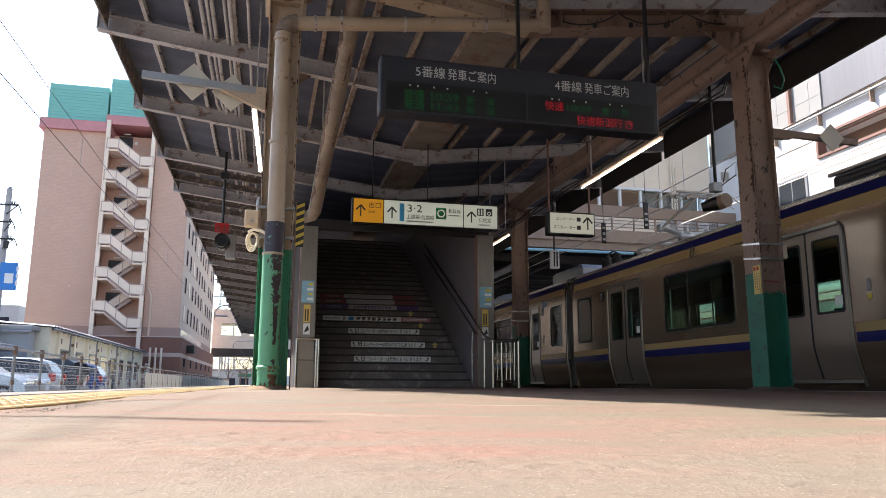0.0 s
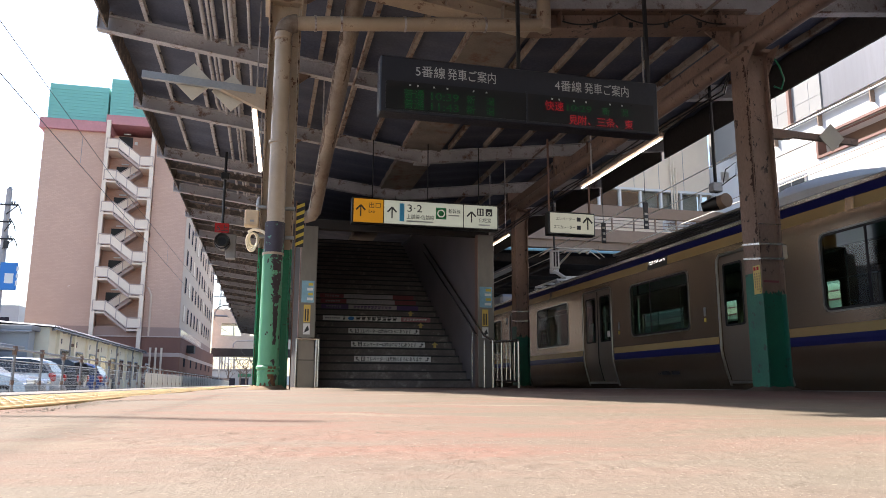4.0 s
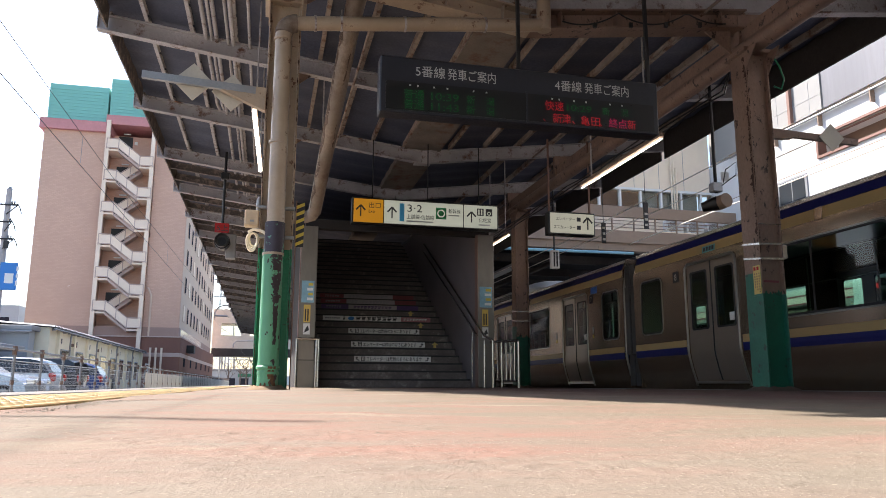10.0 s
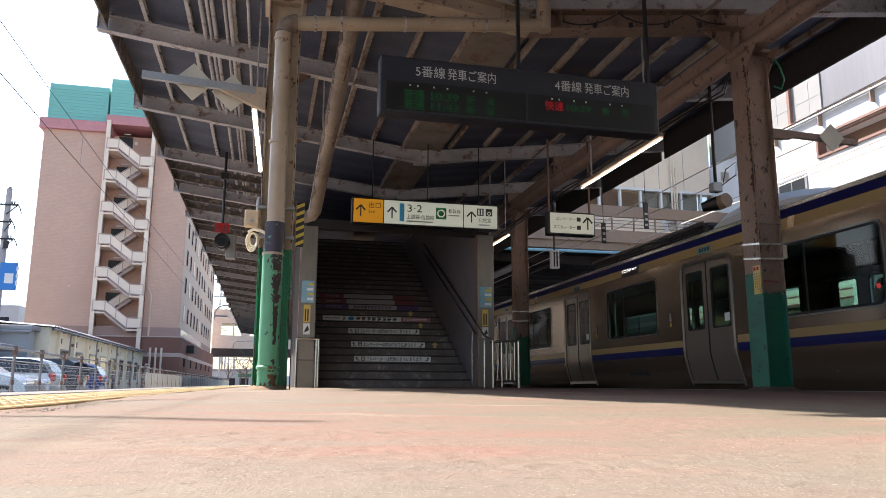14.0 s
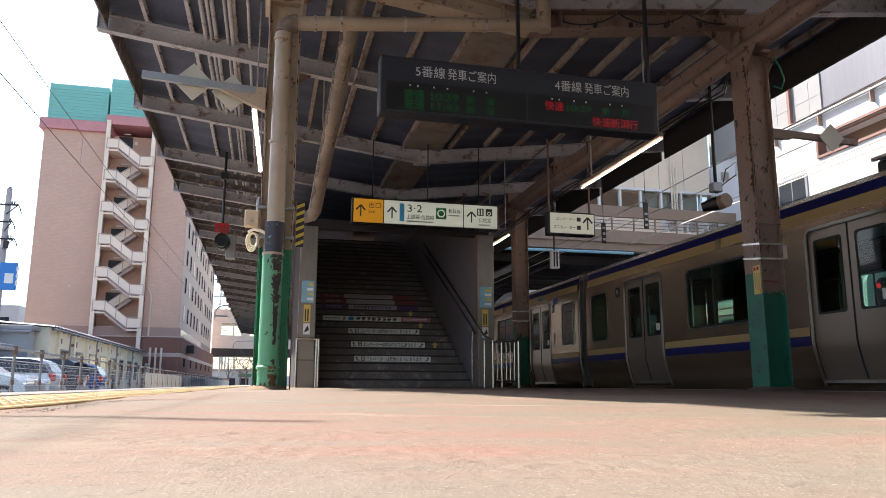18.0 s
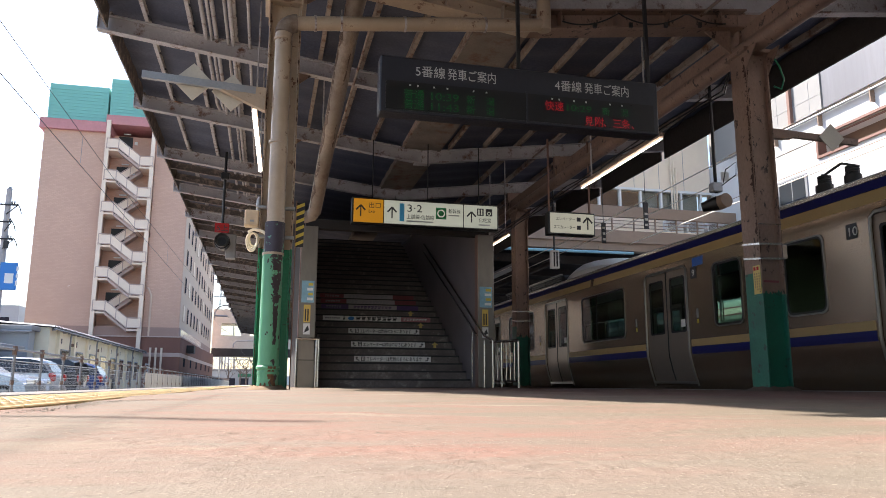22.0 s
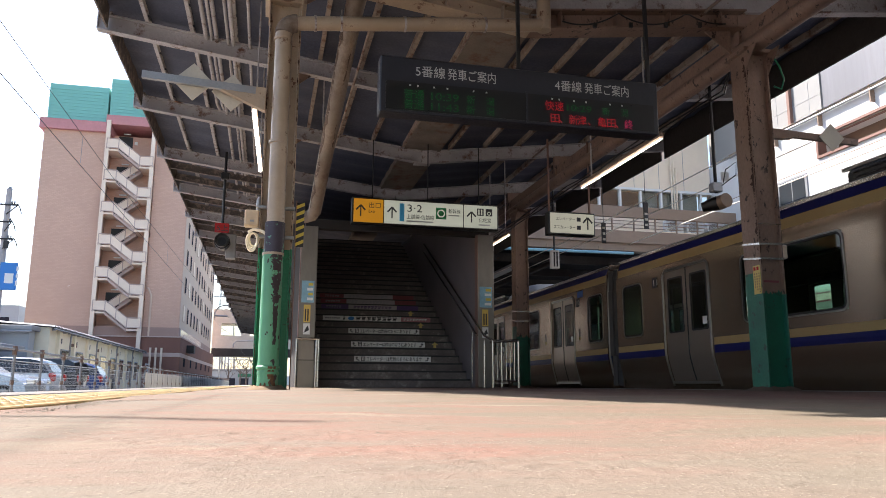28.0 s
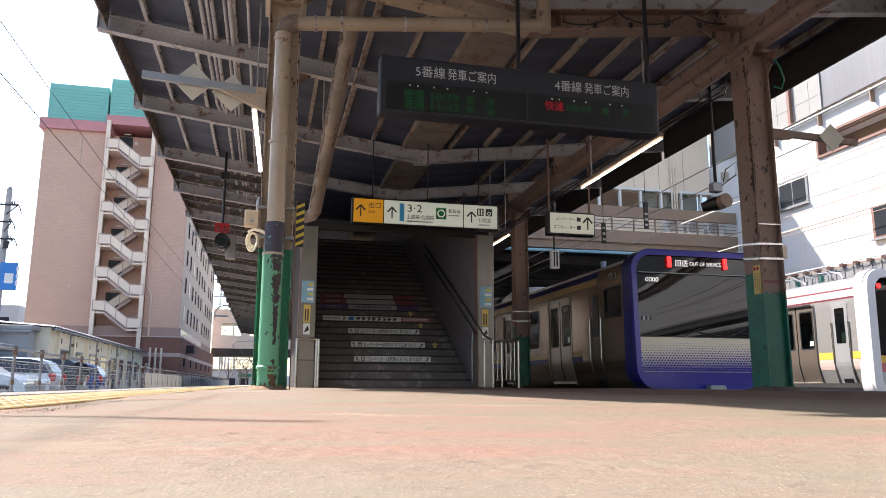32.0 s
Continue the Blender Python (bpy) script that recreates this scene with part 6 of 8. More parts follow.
for k in range(6):
    z = 6.05 + FLR * k
    st = part("landing", Geo().box(-14.4, XA, HY - 0.685, HY + 1.6, z - 0.15, z), M["stair_white"], hotel, "cream white landing")
    stair_panel(st, -14.4, z, XA, z, HY - 0.72)
    st = part("half_landing", Geo().box(XB, -10.5, HY - 0.685, HY + 1.6, z - 0.15 - FLR / 2, z - FLR / 2), M["stair_white"], hotel, "cream white landing")
    stair_panel(st, XB, z - FLR / 2, -10.5, z - FLR / 2, HY - 0.72)
    fl = part("flight", Geo().extrude([(XA, HY - 0.7, z), (XA, HY - 0.7, z - 0.24), (XB, HY - 0.7, z - FLR / 2 - 0.24), (XB, HY - 0.7, z - FLR / 2)], (0, 1.0, 0)), M["stair_trim"], hotel, "pinkish painted stair flight")
    stair_panel(fl, XA, z, XB, z - FLR / 2, HY - 0.74)
    if k:
        fl = part("flight", Geo().extrude([(XA, HY + 0.5, z - FLR), (XA, HY + 0.5, z - FLR - 0.3), (XB, HY + 0.5, z - FLR / 2 - 0.3), (XB, HY + 0.5, z - FLR / 2)], (0, 1.0, 0)), M["stair_trim"], hotel, "pinkish painted stair flight")
        stair_panel(fl, XA, z - FLR, XB, z - FLR / 2, HY + 0.45)
    part("stair_door", Geo().box(-13.9, -12.7, HY + 1.55, HY + 1.6, z, z + 1.9), M["dark_steel"], hotel, "dark stair door")
    part("door_lamp", Geo().box(-13.5, -12.9, HY + 1.5, HY + 1.6, z + 2.1, z + 2.2), M["white_paint"], hotel)
    part("door_notice", Geo().box(-12.55, -12.3, HY + 1.57, HY + 1.6, z + 1.2, z + 1.5), M["white_paint"], hotel)
# windows on the side
for k in range(7):
    z = 5.6 + 2.55 * k
    for i in range(11):
        y = HY + 2.2 + 3.35 * i
        w = part("window", Geo().box(HX1, HX1 + 0.05, y, y + 1.15, z, z + 1.5), M["hotel_side"], hotel)
        part("pane", Geo().box(HX1 + 0.051, HX1 + 0.06, y + 0.07, y + 1.08, z + 0.07, z + 1.43), M["stair_white"] if (i * 7 + k * 3) % 5 < 1 else M["pane_dim"], w)
for i in range(3):
    part("vent_pipe", Geo().tube([(-9.6 + 0.45 * i, HY - 0.45, RAIL), (-9.6 + 0.45 * i, HY - 0.45, 3.1)], 0.09, 8), M["stair_white"], hotel)
part("podium_window", Geo().extrude([(HX1 + 0.045, HY + 0.8, 4.2), (HX1 + 0.045, HY + 22, 4.2), (HX1 + 0.045, HY + 22, 4.8), (HX1 + 0.045, HY + 0.8, 4.8)], (0.05, 0, 0)), M["sky_glass"], hotel)
part("downpipe", Geo().tube([(-9.9, HY - 0.08, RAIL), (-9.9, HY - 0.08, 7.6), (-10.2, HY - 0.08, 8.3)], 0.09, 8), M["hotel_side"], hotel)
for i in range(6):
    y = 71 + 6 * i
    xx = HX1 + 0.225 + (y - HY) * 0.0034
    part("podium_window", Geo().box(xx - 0.1, xx + 0.015, y, y + 1.3, 1.6, 2.4), M["pane_dim"], hotel)
part("unit_box", Geo().box(HX1 + 0.24, HX1 + 0.9, 73, 74.6, 2.9, 3.6, 0.03), M["dark_steel"], hotel)

# far footbridge over the tracks
M["footbridge_beige"] = mat("beige footbridge wall", (0.64, 0.59, 0.51), 0.75, vary=0.12, coarse=0.4, fine=4, bump=0.1)
fb = thing("far_footbridge", None, label="grey enclosed footbridge far across the tracks", category="footbridge")
part("girder", Geo().box(-7.6, 40, 111, 116, 4.0, 5.1), M["dark_steel"], fb, "dark girder")
part("lower_wall", Geo().box(-7.6, 40, 111, 116, 5.1, 6.9), M["footbridge_beige"], fb)
part("upper_wall", Geo().box(-7.6, 40, 111, 116, 8.7, 10.7), M["footbridge_beige"], fb)
for i in range(12):
    part("mullion", Geo().box(-7.6 + 4.0 * i, -6.4 + 4.0 * i, 111, 111.3, 6.9, 8.7), M["footbridge_beige"], fb)
    part("mullion", Geo().box(-7.6 + 4.0 * i, -6.9 + 4.0 * i, 115.7, 116, 6.9, 8.7), M["footbridge_beige"], fb)
    part("pane", Geo().box(-6.4 + 4.0 * i, -3.6 + 4.0 * i, 111.1, 111.14, 6.9, 8.7), M["glass"], fb)
g = Geo()
for x in (-0.6,):
    g.tube([(x, 105, RAIL), (x, 105, 11.0)], 0.18, 10)
g.tube([(-6.95, 104.6, 8.8), (-6.95, 104.6, 9.6), (-6.6, 104.6, 10.3), (-5.9, 104.6, 10.62), (-0.5, 104.6, 10.66)], 0.08, 8)
g.tube([(-6.9, 104.6, 9.2), (-5.3, 104.6, 9.15)], 0.12, 8)
g.tube([(-4.35, 104.6, 4.9), (-4.33, 104.6, 5.4), (-3.95, 104.6, 5.82), (-0.5, 104.6, 5.9)], 0.07, 8)
thing("catenary_mast", g, M["galv"], "grey steel catenary mast and arm", "mast")
# unseen blocks, added to shut low bright sky out of the train's reflections
for i, (x, y, w, d, h) in enumerate(((-56, 4, 10, 26, 23), (-58, 32, 12, 24, 27), (-62, 60, 12, 18, 22), (-78, 84, 14, 24, 19), (-64, -26, 10, 26, 15), (-70, -60, 12, 30, 14))):
    thing("town_block", Geo().box(x - w, x, y, y + d, RAIL - 0.25, h, 0.1), M["pale_grey"], "unseen pale block added to keep low sky off the train", "building", kind="structure")
# lattice tower
g = Geo()
tx, ty = -10.5, 200.0
def tw(z):
    return 2.6 * (1 - z / 42.0) + 0.4
for sx in (-1, 1):
    for sy in (-1, 1):
        g.bar((tx + sx * tw(-1), ty + sy * tw(-1), RAIL), (tx + sx * tw(31), ty + sy * tw(31), 31), 0.16, 0.16)
for k in range(12):
    z0, z1 = -1 + 2.66 * k, -1 + 2.66 * (k + 1)
    for s in (-1, 1):
        g.bar((tx - s * tw(z0), ty - tw(z0), z0), (tx + s * tw(z1), ty - tw(z1), z1), 0.1, 0.1)
    g.bar((tx - tw(z1), ty - tw(z1), z1), (tx + tw(z1), ty - tw(z1), z1), 0.1, 0.1)
for z in (22.5, 27.0):
    g.bar((tx - 3.4, ty, z), (tx + 3.4, ty, z), 0.2, 0.3)
thing("lattice_tower", g, M["galv"], "grey lattice power tower in the distance", "tower")
# gantries over the tracks beyond the footbridge
for k, y in enumerate((126, 140, 158, 180)):
    gt = thing("catenary_gantry", None, label="grey steel gantry over the far tracks", category="gantry", group="gantries over the far tracks")
    for x in (-7.2 - 0.4 * k, 1.5):
        part("gantry_post", Geo().tube([(x, y, RAIL), (x, y, 6.4)], 0.16, 8), M["galv"], gt)
    g = Geo()
    for z in (4.9, 5.7):
        g.bar((-7.2 - 0.4 * k, y, z), (1.5, y, z), 0.12, 0.12)
    for i in range(9):
        g.bar((-7 + 0.95 * i, y, 4.9), (-6.5 + 0.95 * i, y, 5.7), 0.06, 0.06)
    part("gantry_beam", g, M["galv"], gt)
    g = Geo()
    for x in (-5.2, -2.85, -0.6):
        g.tube([(x, y, 4.9), (x + 0.3, y, 3.9), (x + 0.9, y, 3.6)], 0.05, 6)
        insulator(g, x, y, 4.5, 0.4, 0.14)
    part("arm", g, M["dark_steel"], gt)
# utility pole
M["pole_concrete"] = mat("grey pole concrete", (0.40, 0.37, 0.36), 0.85, vary=0.2, coarse=1.0, fine=12, bump=0.15)
pole = thing("utility_pole", None, label="concrete utility pole with dark fittings and blue sign", category="utility pole")
ux, uy = -12.15, 36.9
part("pole_shaft", Geo().tube([(ux + 0.3, uy, -0.6), (ux + 0.27, uy, 8.9)], [0.19, 0.12], 12), M["pole_concrete"], pole)
part("pole_cap", Geo().tube([(ux + 0.27, uy, 8.9), (ux + 0.27, uy, 9.02)], [0.13, 0.06], 12), M["grey_paint"], pole)
for z, w in ((8.1, 0.42), (7.3, 0.24), (6.5, 0.40)):
    g = Geo().box(ux - 0.10, ux + 0.3 + w, uy - 0.17, uy - 0.11, z, z + 0.07)
    g.bar((ux + 0.28, uy - 0.14, z - 0.42), (ux + 0.28 + w, uy - 0.14, z), 0.04, 0.04)
    for k in range(2):
        x = ux + 0.48 + 0.5 * (w - 0.2) * k
        for j in range(3):
            g.tube([(x, uy - 0.14, z + 0.07 + 0.05 * j), (x, uy - 0.14, z + 0.10 + 0.05 * j)], 0.05 - 0.008 * j, 8)
    g.tube([(ux + 0.3 + w, uy - 0.14, z + 0.1), (ux + 0.42 + w, uy - 0.14, z - 0.12), (ux + 0.50 + w, uy - 0.14, z - 0.38)], 0.022, 6)
    part("fitting", g, M["dark_steel"], pole, "dark pole fitting")
g = Geo().tube([(ux + 0.42, uy - 0.16, 6.1), (ux + 0.42, uy - 0.16, 6.45)], 0.11, 10)
part("junction_can", g, M["dark_steel"], pole, "dark cable joint can")
part("sign_arm", Geo().box(ux + 0.28, ux + 0.60, uy - 0.15, uy - 0.10, 5.32, 5.37).box(ux + 0.28, ux + 0.60, uy - 0.15, uy - 0.10, 4.28, 4.33), M["dark_steel"], pole)
sb = part("sign_board", Geo().box(ux + 0.30, ux + 1.0, uy - 0.2, uy - 0.05, 4.2, 5.45, 0.02), M["sign_blue"], pole, "blue shop sign")
for k in range(3):
    part("sign_bar", Geo().box(ux + 0.98, ux + 1.08, uy - 0.206, uy - 0.2, 4.4 + 0.33 * k, 4.62 + 0.33 * k), M["white_paint"], sb, "white bar of small writing")
part("sign_bar", Geo().box(ux + 0.52, ux + 0.88, uy - 0.206, uy - 0.2, 4.5, 4.95), M["white_paint"], sb, "white figure shape")
# far buildings at the edge of the view
far = thing("far_building", None, label="pale distant office building", category="building", at=pose(-52, 120, 0))
part("wall", Geo().box(-8, 16.4, 0, 8, RAIL, 11.4), M["pale_grey"], far)
for i in range(5):
    for k in range(3):
        part("window", Geo().box(5 + 2.2 * i, 6.4 + 2.2 * i, -0.05, 0, 2.4 + 2.8 * k, 4.0 + 2.8 * k), M["pane_dim"], far)
for i in range(9):
    b = thing("distant_building", Geo().box(-6, 6, 0, 6, RAIL, 2.2 + 1.1 * ((i * 7) % 4), 0.1), M["pale_grey"], "pale distant town building", "building", group="distant buildings", at=pose(-30 + 13 * i, 300 + 17 * (i % 3), 0))
    for k in range(4):
        part("window", Geo().box(-4.5 + 2.4 * k, -3.1 + 2.4 * k, -0.06, 0, 2.0, 3.6), M["dark_glass"], b)

# overhead wires of the near track
wires = thing("overhead_wires", None, label="black overhead contact wires above the empty track", category="wire")
def wire(name, pts, r, parent, material):
    return part(name, Geo().tube(pts, r, 6), material, parent)
wire("contact_wire", [(-2.85, -10, 3.28), (-2.85, 8.2, 3.26), (-2.85, 40, 3.55), (-2.85, 120, 4.2)], 0.0048, wires, M["black"])
wire("messenger_wire", [(-2.85, -10, 3.79), (-2.85, 3, 3.77), (-2.85, 8, 3.77), (-2.85, 14, 3.74), (-2.85, 40, 4.4), (-2.85, 104, 6.5)], 0.0042, wires, M["black"])
for y in (11.7, 22.0, 32):
    wire("dropper", [(-2.85, y, 3.32 + (y - 11) * 0.008), (-2.85, y, 3.75 + max(0, y - 14) * 0.025)], 0.004, wires, M["grey_paint"])

# mast and steady arm of the near track, beside the platform
mast = thing("catenary_mast", None, label="steel mast with a steady arm holding the overhead wires", category="mast")
part("mast_shaft", Geo().tube([(-6.77, 5.50, RAIL - 0.25), (-6.77, 5.50, 4.6)], 0.13, 14), M["galv"], mast)
part("steady_arm", Geo().tube([(-6.77, 5.50, 4.05), (-3.27, 3.89, 3.81), (-2.57, 3.57, 3.78)], 0.014, 8), M["galv"], mast)
part("tie_bar", Geo().tube([(-6.77, 5.50, 4.5), (-3.47, 3.98, 3.86)], 0.012, 6), M["galv"], mast)

# bare trees and a low shop beyond the far footbridge
def bare_tree(x, y, h, seed):
    rng = random.Random(seed)
    t = thing("bare_tree", None, label="bare leafless tree beyond the footbridge", category="tree", group="bare trees")
    trunk, limbs, twigs = Geo(), Geo(), Geo()
    trunk.tube([(x, y, RAIL - 0.2), (x + 0.1, y, h * 0.25), (x, y, h * 0.5)], [0.16, 0.12, 0.08], 7)
    def grow(p, d, ln, r, depth):
        q = p + d * ln
        (limbs if depth > 1 else twigs).tube([p, p + d * ln * 0.5 + Vector((rng.uniform(-1, 1), rng.uniform(-1, 1), 0.3)) * ln * 0.06, q], [r, r * 0.8, r * 0.55], 4, False)
        if depth:
            for _ in range(3):
                e = (d + Vector((rng.uniform(-0.9, 0.9), rng.uniform(-0.9, 0.9), rng.uniform(-0.1, 0.8)))).normalized()
                grow(q, e, ln * rng.uniform(0.6, 0.8), r * 0.55, depth - 1)
    for k in range(6):
        a = rng.uniform(0, 6.28)
        grow(Vector((x, y, h * (0.12 + 0.06 * k))), Vector((math.cos(a), math.sin(a), 0.9)).normalized(), h * 0.2, 0.06, 3)
    part("trunk", trunk, M["bark"], t)
    part("limb", limbs, M["bark"], t)
    tagged(part("twigs", twigs, M["bark"], t), kind="stuff")
M["bark"] = mat("grey brown bark", (0.16, 0.13, 0.11), 0.9, vary=0.3)
for k, (x, y, h) in enumerate(((-5.9, 128, 6.2), (-4.2, 133, 5.4), (-3.0, 127, 5.8))):
    bare_tree(x, y, h, 20 + k)
shop = thing("low_shop", None, label="low pale shop with a green sign band", category="building")
part("wall", Geo().box(-9.5, 0.5, 138, 142, RAIL, 2.4), M["pale_grey"], shop)
part("roof", Geo().box(-9.8, 0.8, 137.6, 142.2, 2.4, 2.75, 0.04), M["galv"], shop)
part("sign_band", Geo().box(-4.6, -2.4, 137.5, 137.6, 1.3, 1.9), M["green_paint"], shop, "green sign band")
for i in range(4):
    part("shop_window", Geo().box(-9.0 + 2.3 * i, -7.4 + 2.3 * i, 137.95, 138, -0.3, 1.1), M["pane_dim"], shop)

# ---- across the tracks: overbridge, station building, second train, its canopy ----
M["bldg_white"] = mat("white building panel", (0.70, 0.69, 0.67), 0.6, vary=0.05, coarse=0.3, fine=3, bump=0.05)
# pale panel toned down: a shadow on the end wall, put into its colour
M["bldg_panel"] = mat("pale shaded wall panel", (0.28, 0.275, 0.26), 0.7, vary=0.08, coarse=0.5, fine=4, bump=0.05)
M["bldg_grey"] = mat("grey metal parapet", (0.15, 0.15, 0.16), 0.45, 0.2, vary=0.15, coarse=0.5, fine=3, bump=0.05, stretch=(1, 2.0, 0.2))
M["bridge_beige"] = mat("beige overbridge wall", (0.82, 0.68, 0.515), 0.7, vary=0.08, coarse=0.4, fine=4)
M["brown_trim"] = mat("brown window trim", (0.22, 0.12, 0.09), 0.6, vary=0.15)
M["pipe_blue"] = mat("pale blue service pipe", (0.22, 0.42, 0.50), 0.5, vary=0.12, coarse=1)

OB = thing("overbridge", None, label="beige station overbridge with windows and a railed walkway", category="overbridge", kind="structure")
BY = 27.0
BX0, BX1 = 4.4, 19.15
part("lower_girder", Geo().box(BX0, BX1, BY, BY + 0.4, 5.42, 5.80, 0.01), M["bridge_steel"], OB)
part("walk_deck", Geo().box(BX0, BX1, BY - 0.05, BY + 8, 5.84, 6.30, 0.01), M["bridge_beige"], OB)
part("edge_beam", Geo().box(BX0, BX1, BY - 0.12, BY - 0.05, 5.74, 6.24), M["bridge_steel"], OB)
part("rail_beam", Geo().box(BX0, BX1, BY - 0.12, BY + 0.05, 6.80, 7.26, 0.01), M["bridge_steel"], OB)
for i in range(16):
    x = 4.7 + 0.967 * i
    part("rail_post", Geo().box(x, x + 0.05, BY - 0.1, BY - 0.05, 6.24, 6.80), M["bridge_steel"], OB)
for z in (6.38, 6.52, 6.66):
    part("rail_bar", Geo().tube([(BX0, BY - 0.07, z), (BX1, BY - 0.07, z)], 0.016, 6), M["bridge_steel"], OB)
part("upper_wall", Geo().box(BX0, BX1, BY + 1.6, BY + 2.0, 8.3 + 0.18, 14.0), M["bridge_beige"], OB)
part("wall_foot", Geo().box(BX0, BX1, BY + 1.6, BY + 1.9, 6.3, 7.35), M["bridge_beige"], OB)
part("inner_wall", Geo().box(BX0, BX1, BY + 4, BY + 4.2, 6.3, 14), M["bridge_steel"], OB)
for i in range(9):
    x = 10.70 + 0.985 * i
    part("mullion", Geo().box(x, x + 0.10, BY + 1.55, BY + 1.75, 7.35, 8.5, 0.01), M["white_paint"], OB)
    w = part("pane", Geo().box(x + 0.10, x + 0.985, BY + 1.68, BY + 1.70, 7.35, 8.48), M["glass"], OB)
    if i in (5, 6, 7):
        part("blind", Geo().box(x + 0.13, x + 0.96, BY + 1.80, BY + 1.83, 7.36, 8.45), M["cream_panel"], OB, "pale window blind")
part("pane_head", Geo().box(10.6, BX1, BY + 1.5, BY + 1.78, 8.46, 8.56), M["white_paint"], OB)
for i in range(12):
    part("panel_joint", Geo().box(BX0 + 1.22 * i, BX0 + 0.02 + 1.22 * i, BY + 1.592, BY + 1.6, 8.6, 14.0), M["grey_paint"], OB)
for i in range(3):
    part("wall_pipe", Geo().tube([(17.15 + 0.12 * i, BY + 1.5, 7.0), (17.15 + 0.12 * i, BY + 1.5, 10.2 - 0.3 * i)], 0.04, 8), M["bridge_beige"], OB)
for i in range(7):
    part("service_pipe" if i == 0 else "hanger", Geo().tube([(6.4, BY - 0.3, 5.22), (14.2, BY - 0.3, 5.28)], 0.06, 8) if i == 0 else Geo().box(7.2 + 1.1 * i, 7.23 + 1.1 * i, BY - 0.31, BY - 0.28, 5.2, 5.5), M["pipe_blue"] if i == 0 else M["bridge_steel"], OB)
M["soffit"] = mat("near-black bridge soffit", (0.030, 0.029, 0.031), 0.95, vary=0.35, coarse=0.6, fine=8, bump=0.3)
M["soffit_beam"] = mat("dark bridge girder paint", (0.075, 0.068, 0.066), 0.9, vary=0.35, coarse=0.8, fine=10, bump=0.3, spot=RUST)
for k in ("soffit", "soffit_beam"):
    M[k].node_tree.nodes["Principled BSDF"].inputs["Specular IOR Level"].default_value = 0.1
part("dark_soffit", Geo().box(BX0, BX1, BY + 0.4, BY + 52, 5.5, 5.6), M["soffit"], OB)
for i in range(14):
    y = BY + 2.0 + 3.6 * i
    part("cross_girder", Geo().box(BX0, BX1, y, y + 0.04, 5.16, 5.498).box(BX0, BX1, y - 0.08, y + 0.12, 5.14, 5.16), M["soffit_beam"], OB, "dark cross girder")
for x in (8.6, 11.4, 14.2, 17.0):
    part("long_girder", Geo().box(x - 0.02, x + 0.02, BY + 0.5, BY + 51.5, 5.0, 5.138).box(x - 0.1, x + 0.1, BY + 0.5, BY + 51.5, 4.98, 5.0), M["soffit_beam"], OB, "dark long girder")
part("cable_tray", Geo().box(9.6, 9.95, BY + 0.6, BY + 40, 4.80, 4.86).box(9.6, 9.62, BY + 0.6, BY + 40, 4.86, 4.95), M["galv"], OB, "galvanised cable tray")
# wall added to shut out the bright sky below the bridge
part("far_wall", Geo().box(BX0, BX1, BY + 52, BY + 52.2, RAIL, 14), M["grey_paint"], OB)
# cooling units on the walkway
def unit(x, label):
    u = thing("outdoor_unit", None, label=label, category="air conditioner", group="cooling units on the walkway", at=pose(x, BY + 0.55, 6.3))
    part("casing", Geo().box(0, 0.8, 0, 0.32, 0.06, 0.66, 0.02), M["white_paint"], u)
    fr = part("fan_ring", Geo().tube([(0.3, -0.012, 0.36), (0.3, 0.01, 0.36)], 0.24, 20), M["grey_paint"], u)
    for k in range(3):
        part("fan_grille", Geo().tube([(0.3 + (0.08 + 0.06 * k) * math.cos(a), -0.016, 0.36 + (0.08 + 0.06 * k) * math.sin(a)) for a in [math.pi * j / 8 for j in range(17)]], 0.008, 4), M["white_paint"], fr)
    for dx in (0.08, 0.7):
        part("foot", Geo().box(dx, dx + 0.05, 0.02, 0.3, 0, 0.06), M["dark_steel"], u)
    return u
u0 = unit(16.25, "white outdoor cooling unit on the walkway")
for x in (17.22, 18.2):
    copy_thing(u0, pose(x, BY + 0.55, 6.3))

# station building along the tracks
SB = thing("station_building", None, label="white station building with brown trimmed windows", category="building")
SX = 19.2
part("wall", Geo().box(SX, SX + 10, -30, BY + 2, RAIL, 8.15), M["bldg_white"], SB)
part("upper_band", Geo().box(SX + 0.02, SX + 10, -30, BY + 2, 9.0, 9.75), M["bldg_white"], SB)
part("recess", Geo().box(SX + 0.9, SX + 10, -30, BY, 8.15, 9.0), M["bridge_steel"], SB, "dark recessed window strip")
part("pier", Geo().box(SX + 0.01, SX + 0.9, 21.9, BY + 2, 8.15, 9.0), M["bldg_white"], SB)
part("sill_trim", Geo().box(SX - 0.08, SX + 0.3, -30, 21.9, 8.15, 8.24), M["brown_trim"], SB)
part("head_trim", Geo().box(SX - 0.06, SX + 0.3, -30, 21.9, 8.93, 9.02), M["brown_trim"], SB)
part("side_trim", Geo().box(SX - 0.06, SX + 0.3, 21.85, 21.95, 8.15, 9.02), M["brown_trim"], SB)
part("parapet", Geo().box(SX + 0.35, SX + 10, -30, 21.9, 9.75, 14.5), M["bldg_grey"], SB, "grey metal upper wall")
part("end_wall", Geo().box(SX + 0.3, SX + 10, 21.9, BY + 2, 9.75, 14.5), M["bldg_panel"], SB, "pale panelled wall")
for z in (10.7, 11.9):
    part("panel_joint", Geo().box(SX + 0.29, SX + 0.3, 21.9, BY, z, z + 0.02), M["grey_paint"], SB)
